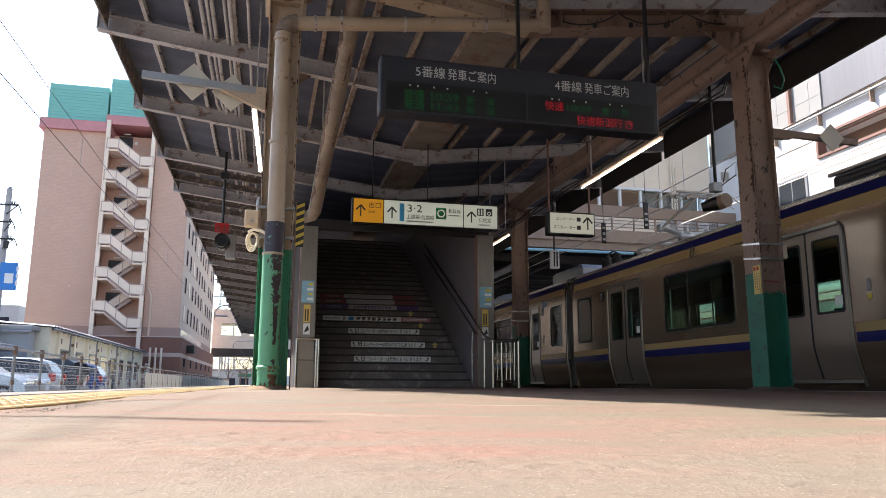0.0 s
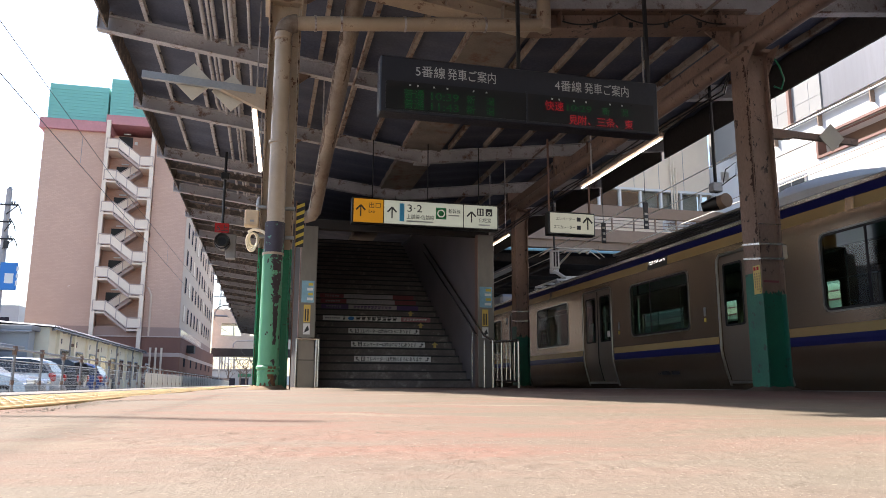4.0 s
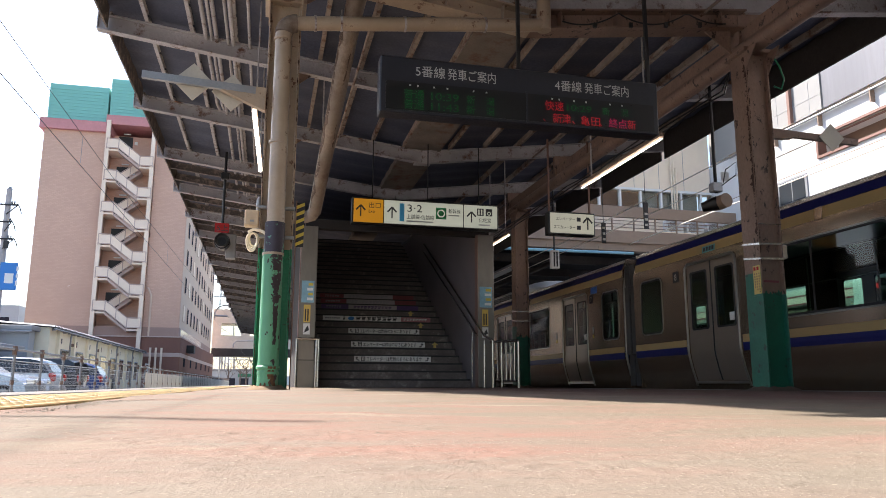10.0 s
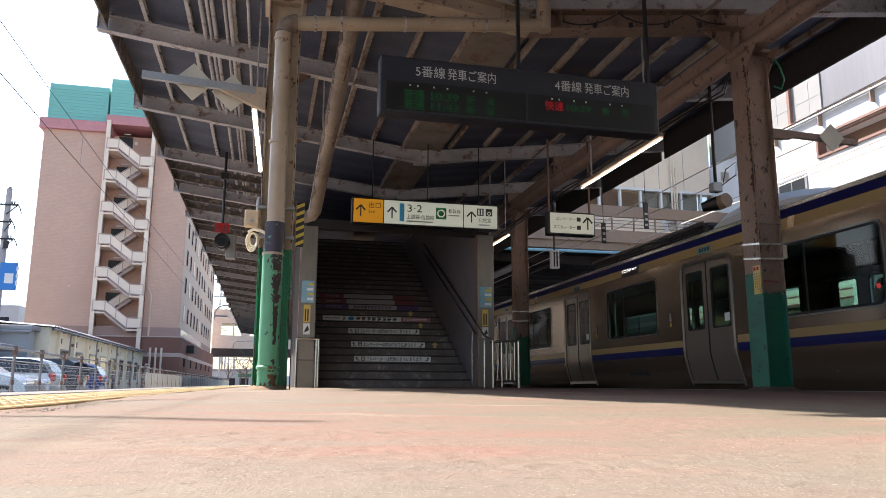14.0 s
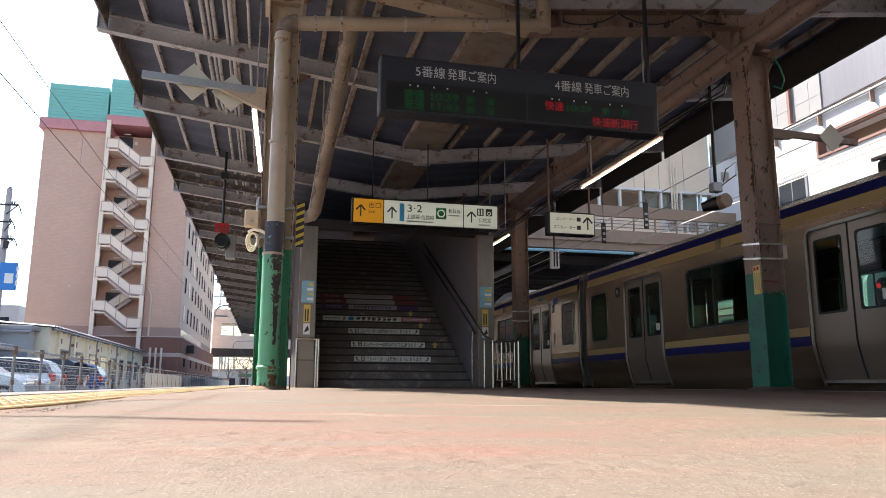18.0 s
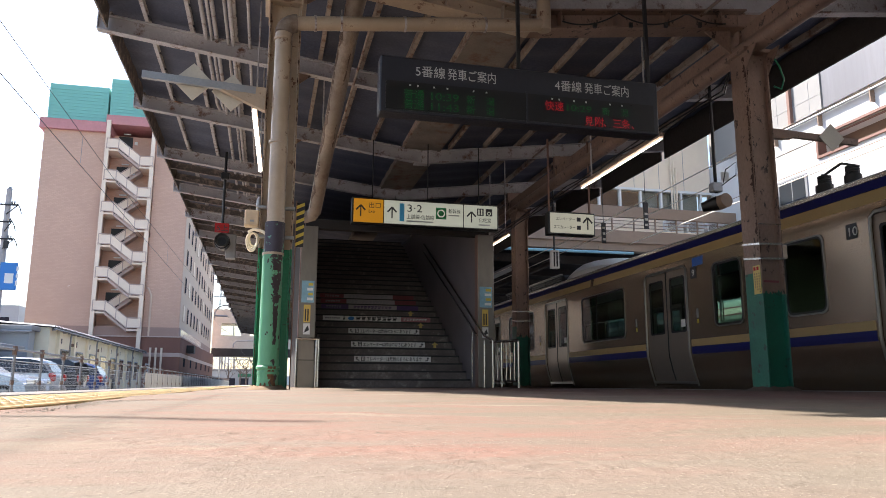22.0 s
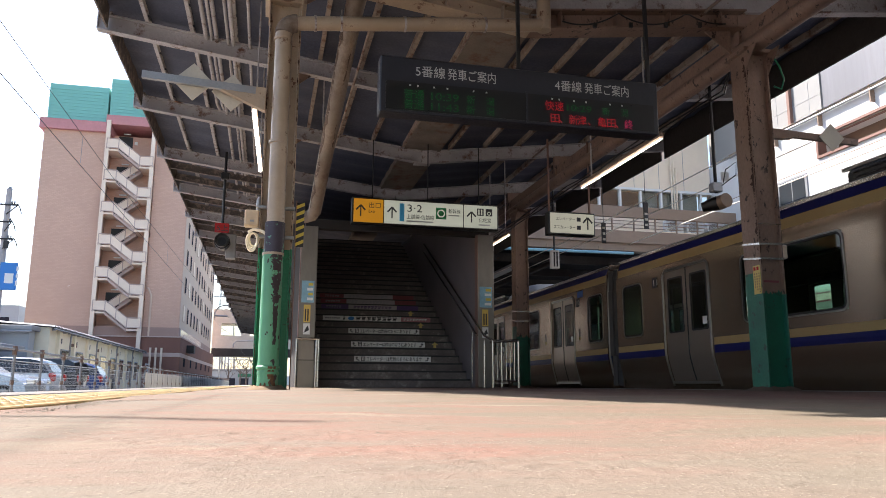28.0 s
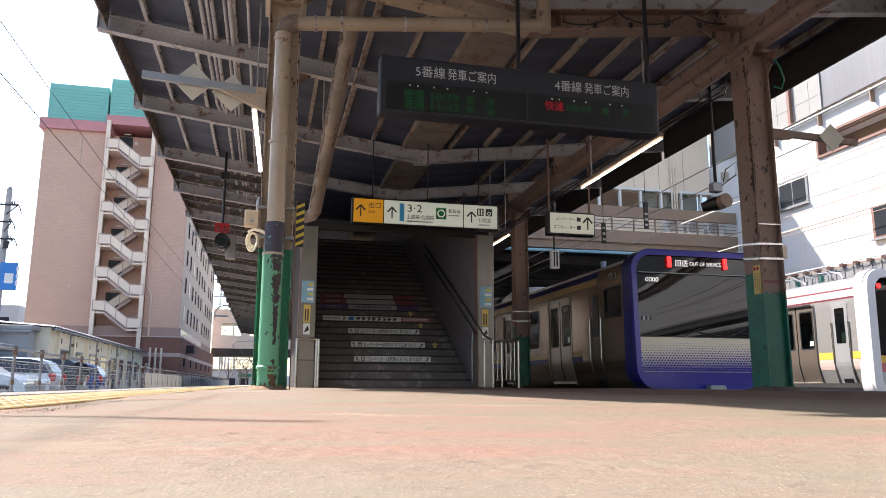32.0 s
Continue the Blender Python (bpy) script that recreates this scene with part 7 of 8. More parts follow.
for y in (22.5, 24.3, 25.6):
    part("panel_joint", Geo().box(SX + 0.29, SX + 0.3, y, y + 0.02, 9.75, 14.5), M["grey_paint"], SB)
part("ladder_duct", Geo().box(SX + 0.16, SX + 0.3, 23.4, 23.54, 9.0, 12.0), M["brown_trim"], SB, "rusty red duct")
part("pipe_run", Geo().tube([(SX - 0.12, -30, 9.72), (SX - 0.12, BY, 9.72)], 0.05, 8), M["galv"], SB)
part("pipe_run", Geo().tube([(SX - 0.1, -30, 9.84), (SX - 0.1, BY, 9.84)], 0.035, 8), M["bridge_steel"], SB)
for i in range(14):
    part("pipe_bracket", Geo().box(SX - 0.16, SX + 0.02, 24 - 2.4 * i, 24.05 - 2.4 * i, 9.3, 9.9), M["bridge_steel"], SB)
for y0, y1, z0, z1 in ((22.65, 24.1, 6.80, 7.75), (16.6, 19.7, 4.85, 5.80), (10.0, 13.5, 4.85, 5.8)):
    w = part("window", Geo().box(SX - 0.05, SX + 0.02, y0 - 0.08, y1 + 0.08, z0 - 0.08, z1 + 0.08), M["brown_trim"] if y0 < 20 else M["galv"], SB)
    n = 2 if y1 - y0 < 2 else 3
    for k in range(n):
        a = y0 + (y1 - y0) * k / n
        part("pane", Geo().box(SX - 0.062, SX - 0.052, a + 0.03, a + (y1 - y0) / n - 0.03, z0, z1), M["dark_glass"], w)
    part("sill", Geo().box(SX - 0.14, SX - 0.05, y0 - 0.12, y1 + 0.12, z0 - 0.14, z0 - 0.08), M["galv"], w)
for i in range(24):
    part("panel_joint", Geo().box(SX - 0.004, SX, 26.2 - 1.6 * i, 26.215 - 1.6 * i, RAIL, 8.1), M["bridge_beige"], SB)
for z in (4.4, 6.3):
    part("panel_joint", Geo().box(SX - 0.004, SX, -30, BY, z, z + 0.015), M["bridge_beige"], SB)

# second platform with its canopy
g = Geo().box(15.95, 18.9, -20, 60, RAIL - 0.3, -0.02)
thing("platform_2", g, M["concrete"], "grey concrete platform behind the second train", "platform", kind="structure")
track("track_3", 12.8 + 1.475, "steel rails on ballast under the second train")
M["fascia_grey"] = mat("weathered grey fascia", (0.20, 0.195, 0.19), 0.6, vary=0.25, coarse=1.5, fine=12, bump=0.1)
can2 = thing("canopy_2", None, label="low grey platform canopy with a ribbed roof edge", category="canopy", kind="structure")
part("fascia", Geo().box(15.9, 15.98, -10, 26, 3.02, 3.40), M["fascia_grey"], can2, "grey steel fascia")
for i in range(60):
    part("fascia_rib", Geo().box(15.88, 15.9, 6 + 0.33 * i, 6.06 + 0.33 * i, 3.03, 3.39), M["fascia_grey"], can2)
part("edge_rail", Geo().tube([(15.86, -10, 3.50), (15.86, 26, 3.50)], 0.02, 6), M["galv"], can2)
part("roof", Geo().box(15.95, 19.0, -10, 26, 3.40, 3.46), M["bridge_steel"], can2)
for i in range(40):
    y = 6 + 0.5 * i
    part("roof_rib", Geo().extrude([(15.8, y, 3.40), (15.8, y + 0.16, 3.40), (15.8, y + 0.13, 3.47), (15.8, y + 0.03, 3.47)], (0.5, 0, 0)), M["brown_trim"], can2)
for y in (8, 16, 24):
    part("post", Geo().box(17.3, 17.5, y, y + 0.2, -0.02, 3.4), M["galv"], can2)
    part("crossbeam", Geo().box(15.98, 18.9, y, y + 0.15, 3.15, 3.38), M["galv"], can2)

# second train
M["t2_body"] = mat("pale steel train side", (0.34, 0.33, 0.31), 0.42, 0.4, vary=0.08, coarse=0.5, stretch=(1, 0.1, 1), bump=0.02)
M["t2_yellow"] = mat("yellow stripe", (0.72, 0.47, 0.08), 0.4, vary=0.05, bump=0)
M["t2_pink"] = mat("pale pink stripe", (0.62, 0.48, 0.42), 0.4, vary=0.05, bump=0)
M["insulator_green"] = mat("green glazed insulator", (0.05, 0.20, 0.16), 0.25, vary=0.1, bump=0)
M["t2_red"] = mat("dark red line", (0.20, 0.03, 0.05), 0.4, vary=0.05, bump=0)
M["t2_rose"] = mat("rose stripe", (0.55, 0.16, 0.18), 0.4, vary=0.05, bump=0)
t2 = thing("second_train", None, label="white fronted local train with yellow and pink stripes", category="train", at=pose(12.8, 13.55, 0))
T2L = 40.0
doors2 = [2.35, 8.6, 14.8, 21.0, 27.5, 34.0]
wins2 = [(3.7, 5.4), (5.6, 7.3), (10.0, 11.6), (11.8, 13.4), (16.2, 17.8), (18.0, 19.6), (22.5, 24.2), (24.4, 26.1)]
for side in (0, 1):
    me = weld(skin(side, 0.35, T2L, [(d - D_W / 2, d + D_W / 2, D_Z0, D_Z1) for d in doors2] + [(a, b, W_Z0, W_Z1) for a, b in wins2]))
    me.materials.append(M["t2_body"])
    part("side_wall", me, None, t2)
    for a, b in wins2:
        window(t2, side, a, b)
    for d in doors2:
        door(t2, side, d)
edges = [0.35, 0.66] + [1.08] + [e for d in doors2 for e in (d - 0.72, d + 0.72)] + [T2L]
for a, b in zip(edges[::2], edges[1::2]):
    part("yellow_stripe", strip(0, a, b, 0.66, 0.82), M["t2_yellow"], t2)
    part("pink_stripe", strip(0, a, b, 0.42, 0.655), M["t2_pink"], t2)
part("upper_band", strip(0, 0.35, T2L, 2.06, 2.22), M["t2_pink"], t2)
part("red_line", strip(0, 0.35, T2L, 2.225, 2.26), M["t2_red"], t2)
part("red_line", strip(0, 0.35, T2L, 2.02, 2.055), M["t2_red"], t2)
part("roof", roof_geo(0.3, T2L), M["galv"], t2)
part("floor", Geo().box(0.08, WID - 0.08, 0.3, T2L, 0.02, 0.12), M["dark_steel"], t2)
part("under_gear", Geo().box(0.3, WID - 0.3, 0.6, T2L, -0.9, -0.1, 0.05), M["dark_steel"], t2)
cdr = part("cab_door", strip(0, 0.64, 1.12, 0.05, 1.96, 0.006), M["grey_paint"], t2, "dark grey cab door")
part("pane", strip(0, 0.74, 1.02, 1.02, 1.82, 0.012), M["front_glass"], cdr)
part("vent_grille", strip(0, 0.72, 1.0, 0.12, 0.22, 0.012), M["black"], cdr)
for y in (0.62, 1.14):
    part("grab_handle", Geo().tube([(side_x(z, 0, -0.02), y, z) for z in (0.1, 0.4, 0.7, 1.5)], 0.016, 6), M["chrome"], cdr)
out, inn = rounded(WID, 2.86, 0.40, 7), rounded(WID - 0.42, 2.5, 0.3, 7)
C2 = WID / 2
ring = ring_geo(Geo(), [(u, v) for u, v in out], inn, lambda u, v, d: (C2 + u, d + 0.10 * abs(v - 1.0) * 0.15, 1.20 + v), 0.16)
part("front_frame", ring, M["white_fibre"], t2, "glossy white front frame")
g = Geo()
oo = rounded(WID, 2.86, 0.34, 7)
g.sheet([[(C2 + u * k, y, 1.20 + v * k) for u, v in oo + oo[:1]] for y, k in ((0.12, 1.0), (0.22, 1.004), (0.40, 1.0))])
part("front_collar", g, M["white_fibre"], t2)
g = Geo().sheet([[(C2 + u, 0.12 + 0.02 * u * u, z) for u in (-1.3, -0.7, 0, 0.7, 1.3)] for z in (0.72, 1.4, 2.45)])
part("windscreen", g, M["front_glass"], t2, "black windscreen")
for z0, z1, mm in ((0.56, 0.72, "t2_yellow"), (0.36, 0.56, "t2_rose"), (-0.05, 0.36, "pale_grey")):
    part("front_stripe", Geo().sheet([[(C2 + u, 0.118 + 0.02 * u * u, z) for u in (-1.3, -0.7, 0, 0.7, 1.3)] for z in (z0, z1)]), M[mm], t2)
part("tail_lamp", Geo().tube([(0.42, 0.12, 2.26), (0.42, 0.10, 2.26)], 0.06, 12), M["tail_lamp"], t2, "lit red tail lamp")
for k in range(6):
    g = Geo()
    insulator(g, 0.5 + 0.1 * (k % 2), 1.9 + 0.95 * k, 2.58, 0.17, 0.06)
    part("insulator", g, M["insulator_green"], t2, "pale green roof insulator")
g = Geo()
for k in range(9):
    y = 1.2 + 0.42 * k
    g.tube([(0.5 + 0.12 * math.sin(k * 2.1), y, 2.58), (0.55, y + 0.15, 2.72 + 0.07 * math.sin(k * 1.7)), (0.45, y + 0.35, 2.78), (0.6, y + 0.5, 2.6)], 0.025, 6)
part("roof_cable", g, M["galv"], t2)
part("horn", Geo().tube([(0.9, 0.7, 2.55), (0.9, 0.7, 2.78)], 0.08, 10), M["galv"], t2)

# wires over the departing train
# canopy shades these wires; their sunlit look is put into the colour
M["wire"] = mat("sunlit-bright wire", (0.80, 0.74, 0.64), 0.35, 0.6, vary=0.1, bump=0)
w2 = thing("train_wires", None, label="bright contact and messenger wires above the train", category="wire")
wire("contact_wire", [(TRX, -10, 3.80), (TRX, 11, 3.765), (TRX, 60, 3.74)], 0.009, w2, M["wire"])
wire("messenger_wire", [(TRX, -10, 4.42), (TRX, 11.2, 4.17), (TRX, 19.1, 4.04), (TRX, 36, 4.15), (TRX, 60, 4.6)], 0.012, w2, M["wire"])
for k, (x, z) in enumerate(((13.9, 4.3), (14.2, 5.76), (17.4, 5.2), (17.45, 5.34), (18.4, 6.2), (18.6, 7.75))):
    wire("far_wire", [(x, -10, z), (x, 60, z - 0.1)], 0.02 if z == 5.76 else 0.014, w2, M["wire" if x < 17 else "bridge_steel"])

# ---- things under the canopy ----
M["led_green"] = glow("green dot letters", (0.02, 0.5, 0.12), 0.026, 0.05)
M["led_red"] = glow("red dot letters", (1.0, 0.03, 0.05), 0.085, 0.08)
M["letter"] = mat("pale grey letters", (0.5, 0.5, 0.48), 0.5, vary=0.05, bump=0)
M["ink"] = mat("dark sign ink", (0.02, 0.02, 0.022), 0.5, vary=0.05, bump=0)
M["lit_white"] = glow("lit white sign face", (0.80, 0.84, 0.68), 0.135, 0.5)
M["lit_yellow"] = glow("lit amber sign face", (0.90, 0.40, 0.02), 0.12, 0.5)
M["lit_cream"] = glow("lit cream sign face", (0.83, 0.82, 0.64), 0.13, 0.5)
M["sign_green"] = mat("green pictogram", (0.02, 0.22, 0.07), 0.5, vary=0.05, bump=0)
M["sign_cyan"] = mat("blue line mark", (0.05, 0.35, 0.60), 0.5, vary=0.05, bump=0)
M["poster_blue"] = mat("pale blue poster", (0.25, 0.45, 0.55), 0.6, vary=0.25, coarse=7, fine=20, bump=0)
M["poster_yellow"] = mat("yellow notice", (0.66, 0.45, 0.10), 0.6, vary=0.12, bump=0)
M["notice_cream"] = mat("faded yellow notice", (0.62, 0.44, 0.13), 0.6, vary=0.15, coarse=12, fine=60, bump=0)
M["pole_dark"] = mat("black hanger steel", (0.018, 0.018, 0.02), 0.5, vary=0.2)

# departure board
brd = thing("departure_board", None, label="hanging dark departure board with green and red letters", category="display board", at=pose(1.0, 7.0, 0))
part("casing", Geo().box(0, 3.1, 0, 0.20, 2.755, 3.36, 0.012), M["dark_grey"], brd)
sc = part("screen", Geo().box(0.06, 1.555, -0.006, 0, 2.785, 3.09), M["black"], brd, "black letter screen")
sd = part("screen", Geo().box(1.575, 3.04, -0.006, 0, 2.785, 3.09), M["black"], brd, "black letter screen")
part("divider", Geo().box(1.555, 1.575, -0.012, 0, 2.77, 3.12), M["dark_grey"], brd)
for x in (1.495, 3.03):
    part("hanger", Geo().box(x, x + 0.036, 0.08, 0.116, 3.36, zr(1.0 + x) + 0.37), M["pole_dark"], brd)
writing("5番線", 0.135, M["letter"], brd, pose(0.36, -0.002, 3.17), 0.31)
writing("発車ご案内", 0.135, M["letter"], brd, pose(0.70, -0.002, 3.17), 0.52)
writing("4番線", 0.135, M["letter"], brd, pose(1.885, -0.002, 3.17), 0.31)
writing("発車ご案内", 0.135, M["letter"], brd, pose(2.225, -0.002, 3.17), 0.52)
for x in (0.30, 0.38, 0.55, 0.69, 0.97, 1.11):
    part("column_mark", Geo().box(x, x + 0.018, -0.009, -0.007, 3.045, 3.063), M["letter"], sc)
    part("column_mark", Geo().box(x + 1.54, x + 1.558, -0.009, -0.007, 3.045, 3.063), M["letter"], sd)
for row, (tm, z) in enumerate((("10:39", 2.92), ("11:43", 2.81))):
    writing("普通", 0.115, M["led_green"], sc, pose(0.24, -0.008, z), 0.21)
    writing(tm, 0.115, M["led_green"], sc, pose(0.50, -0.008, z), 0.29)
    writing("新", 0.10, M["led_green"], sc, pose(0.90, -0.008, z), 0.09)
    writing("潟", 0.10, M["led_green"], sc, pose(1.11, -0.008, z), 0.09)
writing("快速", 0.115, M["led_red"], sd, pose(1.766, -0.008, 2.935), 0.21)
writing("10:29", 0.10, M["led_green"], sd, pose(1.99, -0.008, 2.94), 0.28)
writing("新", 0.10, M["led_green"], sd, pose(2.42, -0.008, 2.935), 0.09)
writing("潟", 0.10, M["led_green"], sd, pose(2.64, -0.008, 2.935), 0.09)
# the letters of the running line, each with its place in the line
M["led_pink"] = glow("crimson dot letters", (0.9, 0.02, 0.16), 0.10, 0.08)
PITCH, RUNNING = 0.1085, []
for first, body in ((0.0, "快速新潟行き"), (11.6, "見附、三条、東三条、加茂、矢代田、新津、亀田、終点新潟")):
    for i, ch in enumerate(body):
        w = writing(ch, 0.115, M["led_pink"] if ch in "終点" else M["led_red"], sd, pose(2.0, 0.05, 2.80), 0.03 if ch == "、" else 0.1)
        w.name = "led_letter"
        RUNNING.append((w, first + i))

# exit sign
sg = thing("exit_sign", None, label="lit hanging sign with amber exit panel and white panels", category="sign", at=pose(1.43, 13.15, 2.96))
SW, SHH = 2.76, 0.46
part("casing", Geo().box(-0.02, SW + 0.02, 0.02, 0.2, -0.02, SHH + 0.02, 0.01), M["black"], sg)
py_ = part("panel", Geo().box(0.012, 0.555, 0, 0.02, 0.012, SHH - 0.012), M["lit_yellow"], sg, "lit amber panel")
pw = part("panel", Geo().box(0.575, 2.075, 0, 0.02, 0.012, SHH - 0.012), M["lit_white"], sg, "lit white panel")
pq = part("panel", Geo().box(2.095, SW - 0.012, 0, 0.02, 0.012, SHH - 0.012), M["lit_white"], sg, "lit white panel")
def arrow(parent, x, z, s):
    g = Geo().box(x - 0.012 * s, x + 0.012 * s, -0.004, -0.001, z, z + 0.2 * s)
    for d in (-1, 1):
        g.bar((x, -0.0025, z + 0.21 * s), (x + d * 0.085 * s, -0.0025, z + 0.115 * s), 0.003, 0.03 * s)
    part("arrow", g, M["ink"], parent, "dark up arrow")
arrow(py_, 0.14, 0.12, 1.0), arrow(pw, 0.72, 0.11, 1.0), arrow(pq, 2.24, 0.11, 1.0)
writing("出口", 0.12, M["ink"], py_, pose(0.28, -0.003, 0.29), 0.21)
writing("Exit", 0.08, M["ink"], py_, pose(0.28, -0.003, 0.19), 0.12)
part("line_mark", Geo().box(0.86, 0.95, -0.003, -0.001, 0.06, 0.40), M["sign_cyan"], pw, "blue line mark")
writing("3·2", 0.20, M["ink"], pw, pose(0.99, -0.003, 0.25), 0.28)
writing("上越線·信越線", 0.10, M["ink"], pw, pose(0.99, -0.003, 0.12), 0.52)
part("small_bar", Geo().box(0.99, 1.50, -0.003, -0.001, 0.06, 0.085), M["grey_paint"], pw, "bar of small writing")
part("pictogram", Geo().box(1.55, 1.75, -0.003, -0.001, 0.14, 0.36), M["sign_green"], pw, "green train pictogram")
part("pictogram_ring", Geo().tube([(1.65 + 0.065 * math.cos(a), -0.004, 0.25 + 0.065 * math.sin(a)) for a in [math.pi * k / 8 for k in range(17)]], 0.012, 5), M["lit_white"], pw)
writing("新幹線", 0.09, M["ink"], pw, pose(1.79, -0.003, 0.27), 0.23)
part("small_bar", Geo().box(1.79, 2.0, -0.003, -0.001, 0.21, 0.235), M["grey_paint"], pw, "bar of small writing")
for x in (2.35, 2.52):
    part("pictogram", Geo().box(x, x + 0.13, -0.003, -0.001, 0.25, 0.39), M["ink"], pq, "dark square pictogram")
for x in (2.385, 2.44):
    part("pictogram_bar", Geo().box(x - 0.012, x + 0.012, -0.006, -0.004, 0.27, 0.37), M["lit_white"], pq)
part("pictogram_ring", Geo().tube([(2.585 + 0.03 * math.cos(a), -0.005, 0.30 + 0.03 * math.sin(a)) for a in [math.pi * k / 6 for k in range(13)]], 0.007, 4), M["lit_white"], pq)
writing("化粧室", 0.09, M["ink"], pq, pose(2.38, -0.003, 0.13), 0.24)
part("small_bar", Geo().box(2.38, 2.6, -0.003, -0.001, 0.06, 0.085), M["grey_paint"], pq, "bar of small writing")
for x in (0.35, 1.4, 2.4):
    part("hanger", Geo().box(x, x + 0.018, 0.08, 0.098, SHH, 1.62), M["pole_dark"], sg)

# elevator sign
es = thing("lift_sign", None, label="lit cream hanging sign for lift and escalator", category="sign", at=pose(4.80, 12.0, 2.71))
part("casing", Geo().box(-0.03, 0.86, 0.01, 0.2, -0.03, 0.39, 0.01), M["black"], es)
ef = part("panel", Geo().box(0, 0.83, 0, 0.01, 0, 0.36), M["lit_cream"], es, "lit cream panel")
writing("エレベーター", 0.075, M["ink"], ef, pose(0.10, -0.003, 0.23), 0.36)
writing("エスカレーター", 0.075, M["ink"], ef, pose(0.06, -0.003, 0.08), 0.40)
for z in (0.21, 0.06):
    part("pictogram", Geo().box(0.50, 0.575, -0.003, -0.001, z + 0.01, z + 0.085), M["dark_grey"], ef)
arrow(ef, 0.71, 0.08, 1.05)
for x in (0.0, 0.78):
    part("hanger", Geo().box(x, x + 0.03, 0.08, 0.11, 0.39, 1.75), M["brown_trim"], es)

# fluorescent lamps
def lamp(pts, label, r=0.0125):
    (x0, y0, z0), (x1, y1, z1) = pts
    f = thing("tube_lamp", None, label=label, category="lamp", group="tube lamps under the canopy")
    part("tube", Geo().tube([pts[0], pts[1]], r, 10), M["tube"], f, "lit white tube")
    part("housing", Geo().bar((x0, y0 - 0.03, z0 + 0.055), (x1, y1 + 0.03, z1 + 0.055), 0.06, 0.05), M["bridge_steel"], f)
    for k in (0.15, 0.85):
        p = Vector(pts[0]).lerp(Vector(pts[1]), k)
        part("stem", Geo().tube([(p.x, p.y, p.z + 0.08), (p.x, p.y, zr(p.x) + 0.37)], 0.012, 6), M["beam_paint"], f)
lamp([(4.9, 8.33, 3.22), (4.9, 10.84, 3.22)], "long lit tube lamp hung under the canopy")
lamp([(4.9, 14.6, 3.17), (4.9, 16.2, 3.17)], "lit tube lamp hung beside the staircase")
# thicker tube here, its glare is put into the radius
lamp([(-0.273, 8.95, 3.36), (-0.212, 11.6, 3.368)], "lit tube lamp hung near the rain pipe", 0.028)

# diamond plates on arms
def plate(c, x, z, s, y, label):
    g = Geo().extrude([(x - s, y, z), (x, y, z - s), (x + s, y, z), (x, y, z + s)], (0, 0.012, 0))
    part("diamond_plate", g, M["plate_grey"], c, label)
M["plate_grey"] = mat("weathered pale plate", (0.55, 0.50, 0.41), 0.6, vary=0.15, coarse=2)
ar = thing("bracket_arm", None, label="bracket arm on the column with two diamond plates", category="bracket arm")
part("bar", Geo().bar((-1.32, 7.42, 3.08), (-0.22, 7.42, 3.01), 0.05, 0.075), M["galv"], ar, "grey steel bar")
part("bracket", Geo().extrude([(-0.58, 7.40, 3.0), (-0.12, 7.40, 2.80), (-0.12, 7.40, 3.05), (-0.42, 7.40, 3.06)], (0, 0.08, 0)), M["beige_paint"], ar, "beige wedge bracket")
plate(ar, -0.84, 3.065, 0.20, 7.455, "grey diamond plate")
plate(ar, -0.46, 3.0, 0.20, 7.50, "grey diamond plate")
ar2 = thing("bracket_arm", None, label="bracket arm on the rusty column with diamond plate", category="bracket arm")
part("bar", Geo().bar((5.85, 7.45, 3.10), (7.1, 7.45, 3.06), 0.05, 0.08), M["brown_paint"], ar2, "brown steel bar")
part("bracket", Geo().extrude([(5.79, 7.42, 3.0), (6.15, 7.42, 3.03), (6.15, 7.42, 3.09), (5.79, 7.42, 3.13)], (0, 0.06, 0)), M["brown_paint"], ar2)
plate(ar2, 6.70, 3.08, 0.18, 7.40, "beige diamond plate")

# repeater signal with red plate
rs = thing("repeater_signal", None, label="small dark hanging signal lamp with red plate", category="signal")
RX, RYY = -1.05, 16.5
part("hanger", Geo().tube([(RX, RYY, 3.01), (RX, RYY, zr(RX) + 0.35)], 0.03, 8), M["pole_dark"], rs)
part("mount_box", Geo().box(RX - 0.09, RX + 0.09, RYY - 0.06, RYY + 0.06, 4.5, 4.66, 0.02), M["black"], rs)
npl = part("number_plate", Geo().box(RX - 0.15, RX + 0.15, RYY - 0.10, RYY - 0.07, 3.29, 3.50, 0.004), M["tail_red"], rs, "red plate with dark writing bars")
writing("5上", 0.15, M["black"], npl, pose(RX - 0.11, RYY - 0.103, 3.335), 0.23, bold=0.01)
part("lamp_body", Geo().tube([(RX + 0.02, RYY - 0.14, 3.09), (RX + 0.02, RYY + 0.14, 3.09)], 0.165, 18), M["black"], rs)
part("hood", Geo().tube([(RX + 0.02, RYY - 0.30, 3.09), (RX + 0.02, RYY - 0.14, 3.09)], 0.145, 18, False), M["black"], rs)
part("lens", Geo().tube([(RX + 0.02, RYY - 0.16, 3.09), (RX + 0.02, RYY - 0.145, 3.09)], 0.085, 14), M["dark_glass"], rs)
part("junction_box", Geo().box(RX + 0.09, RX + 0.30, RYY + 0.07, RYY + 0.27, 2.76, 3.30, 0.012), M["grey_paint"], rs)

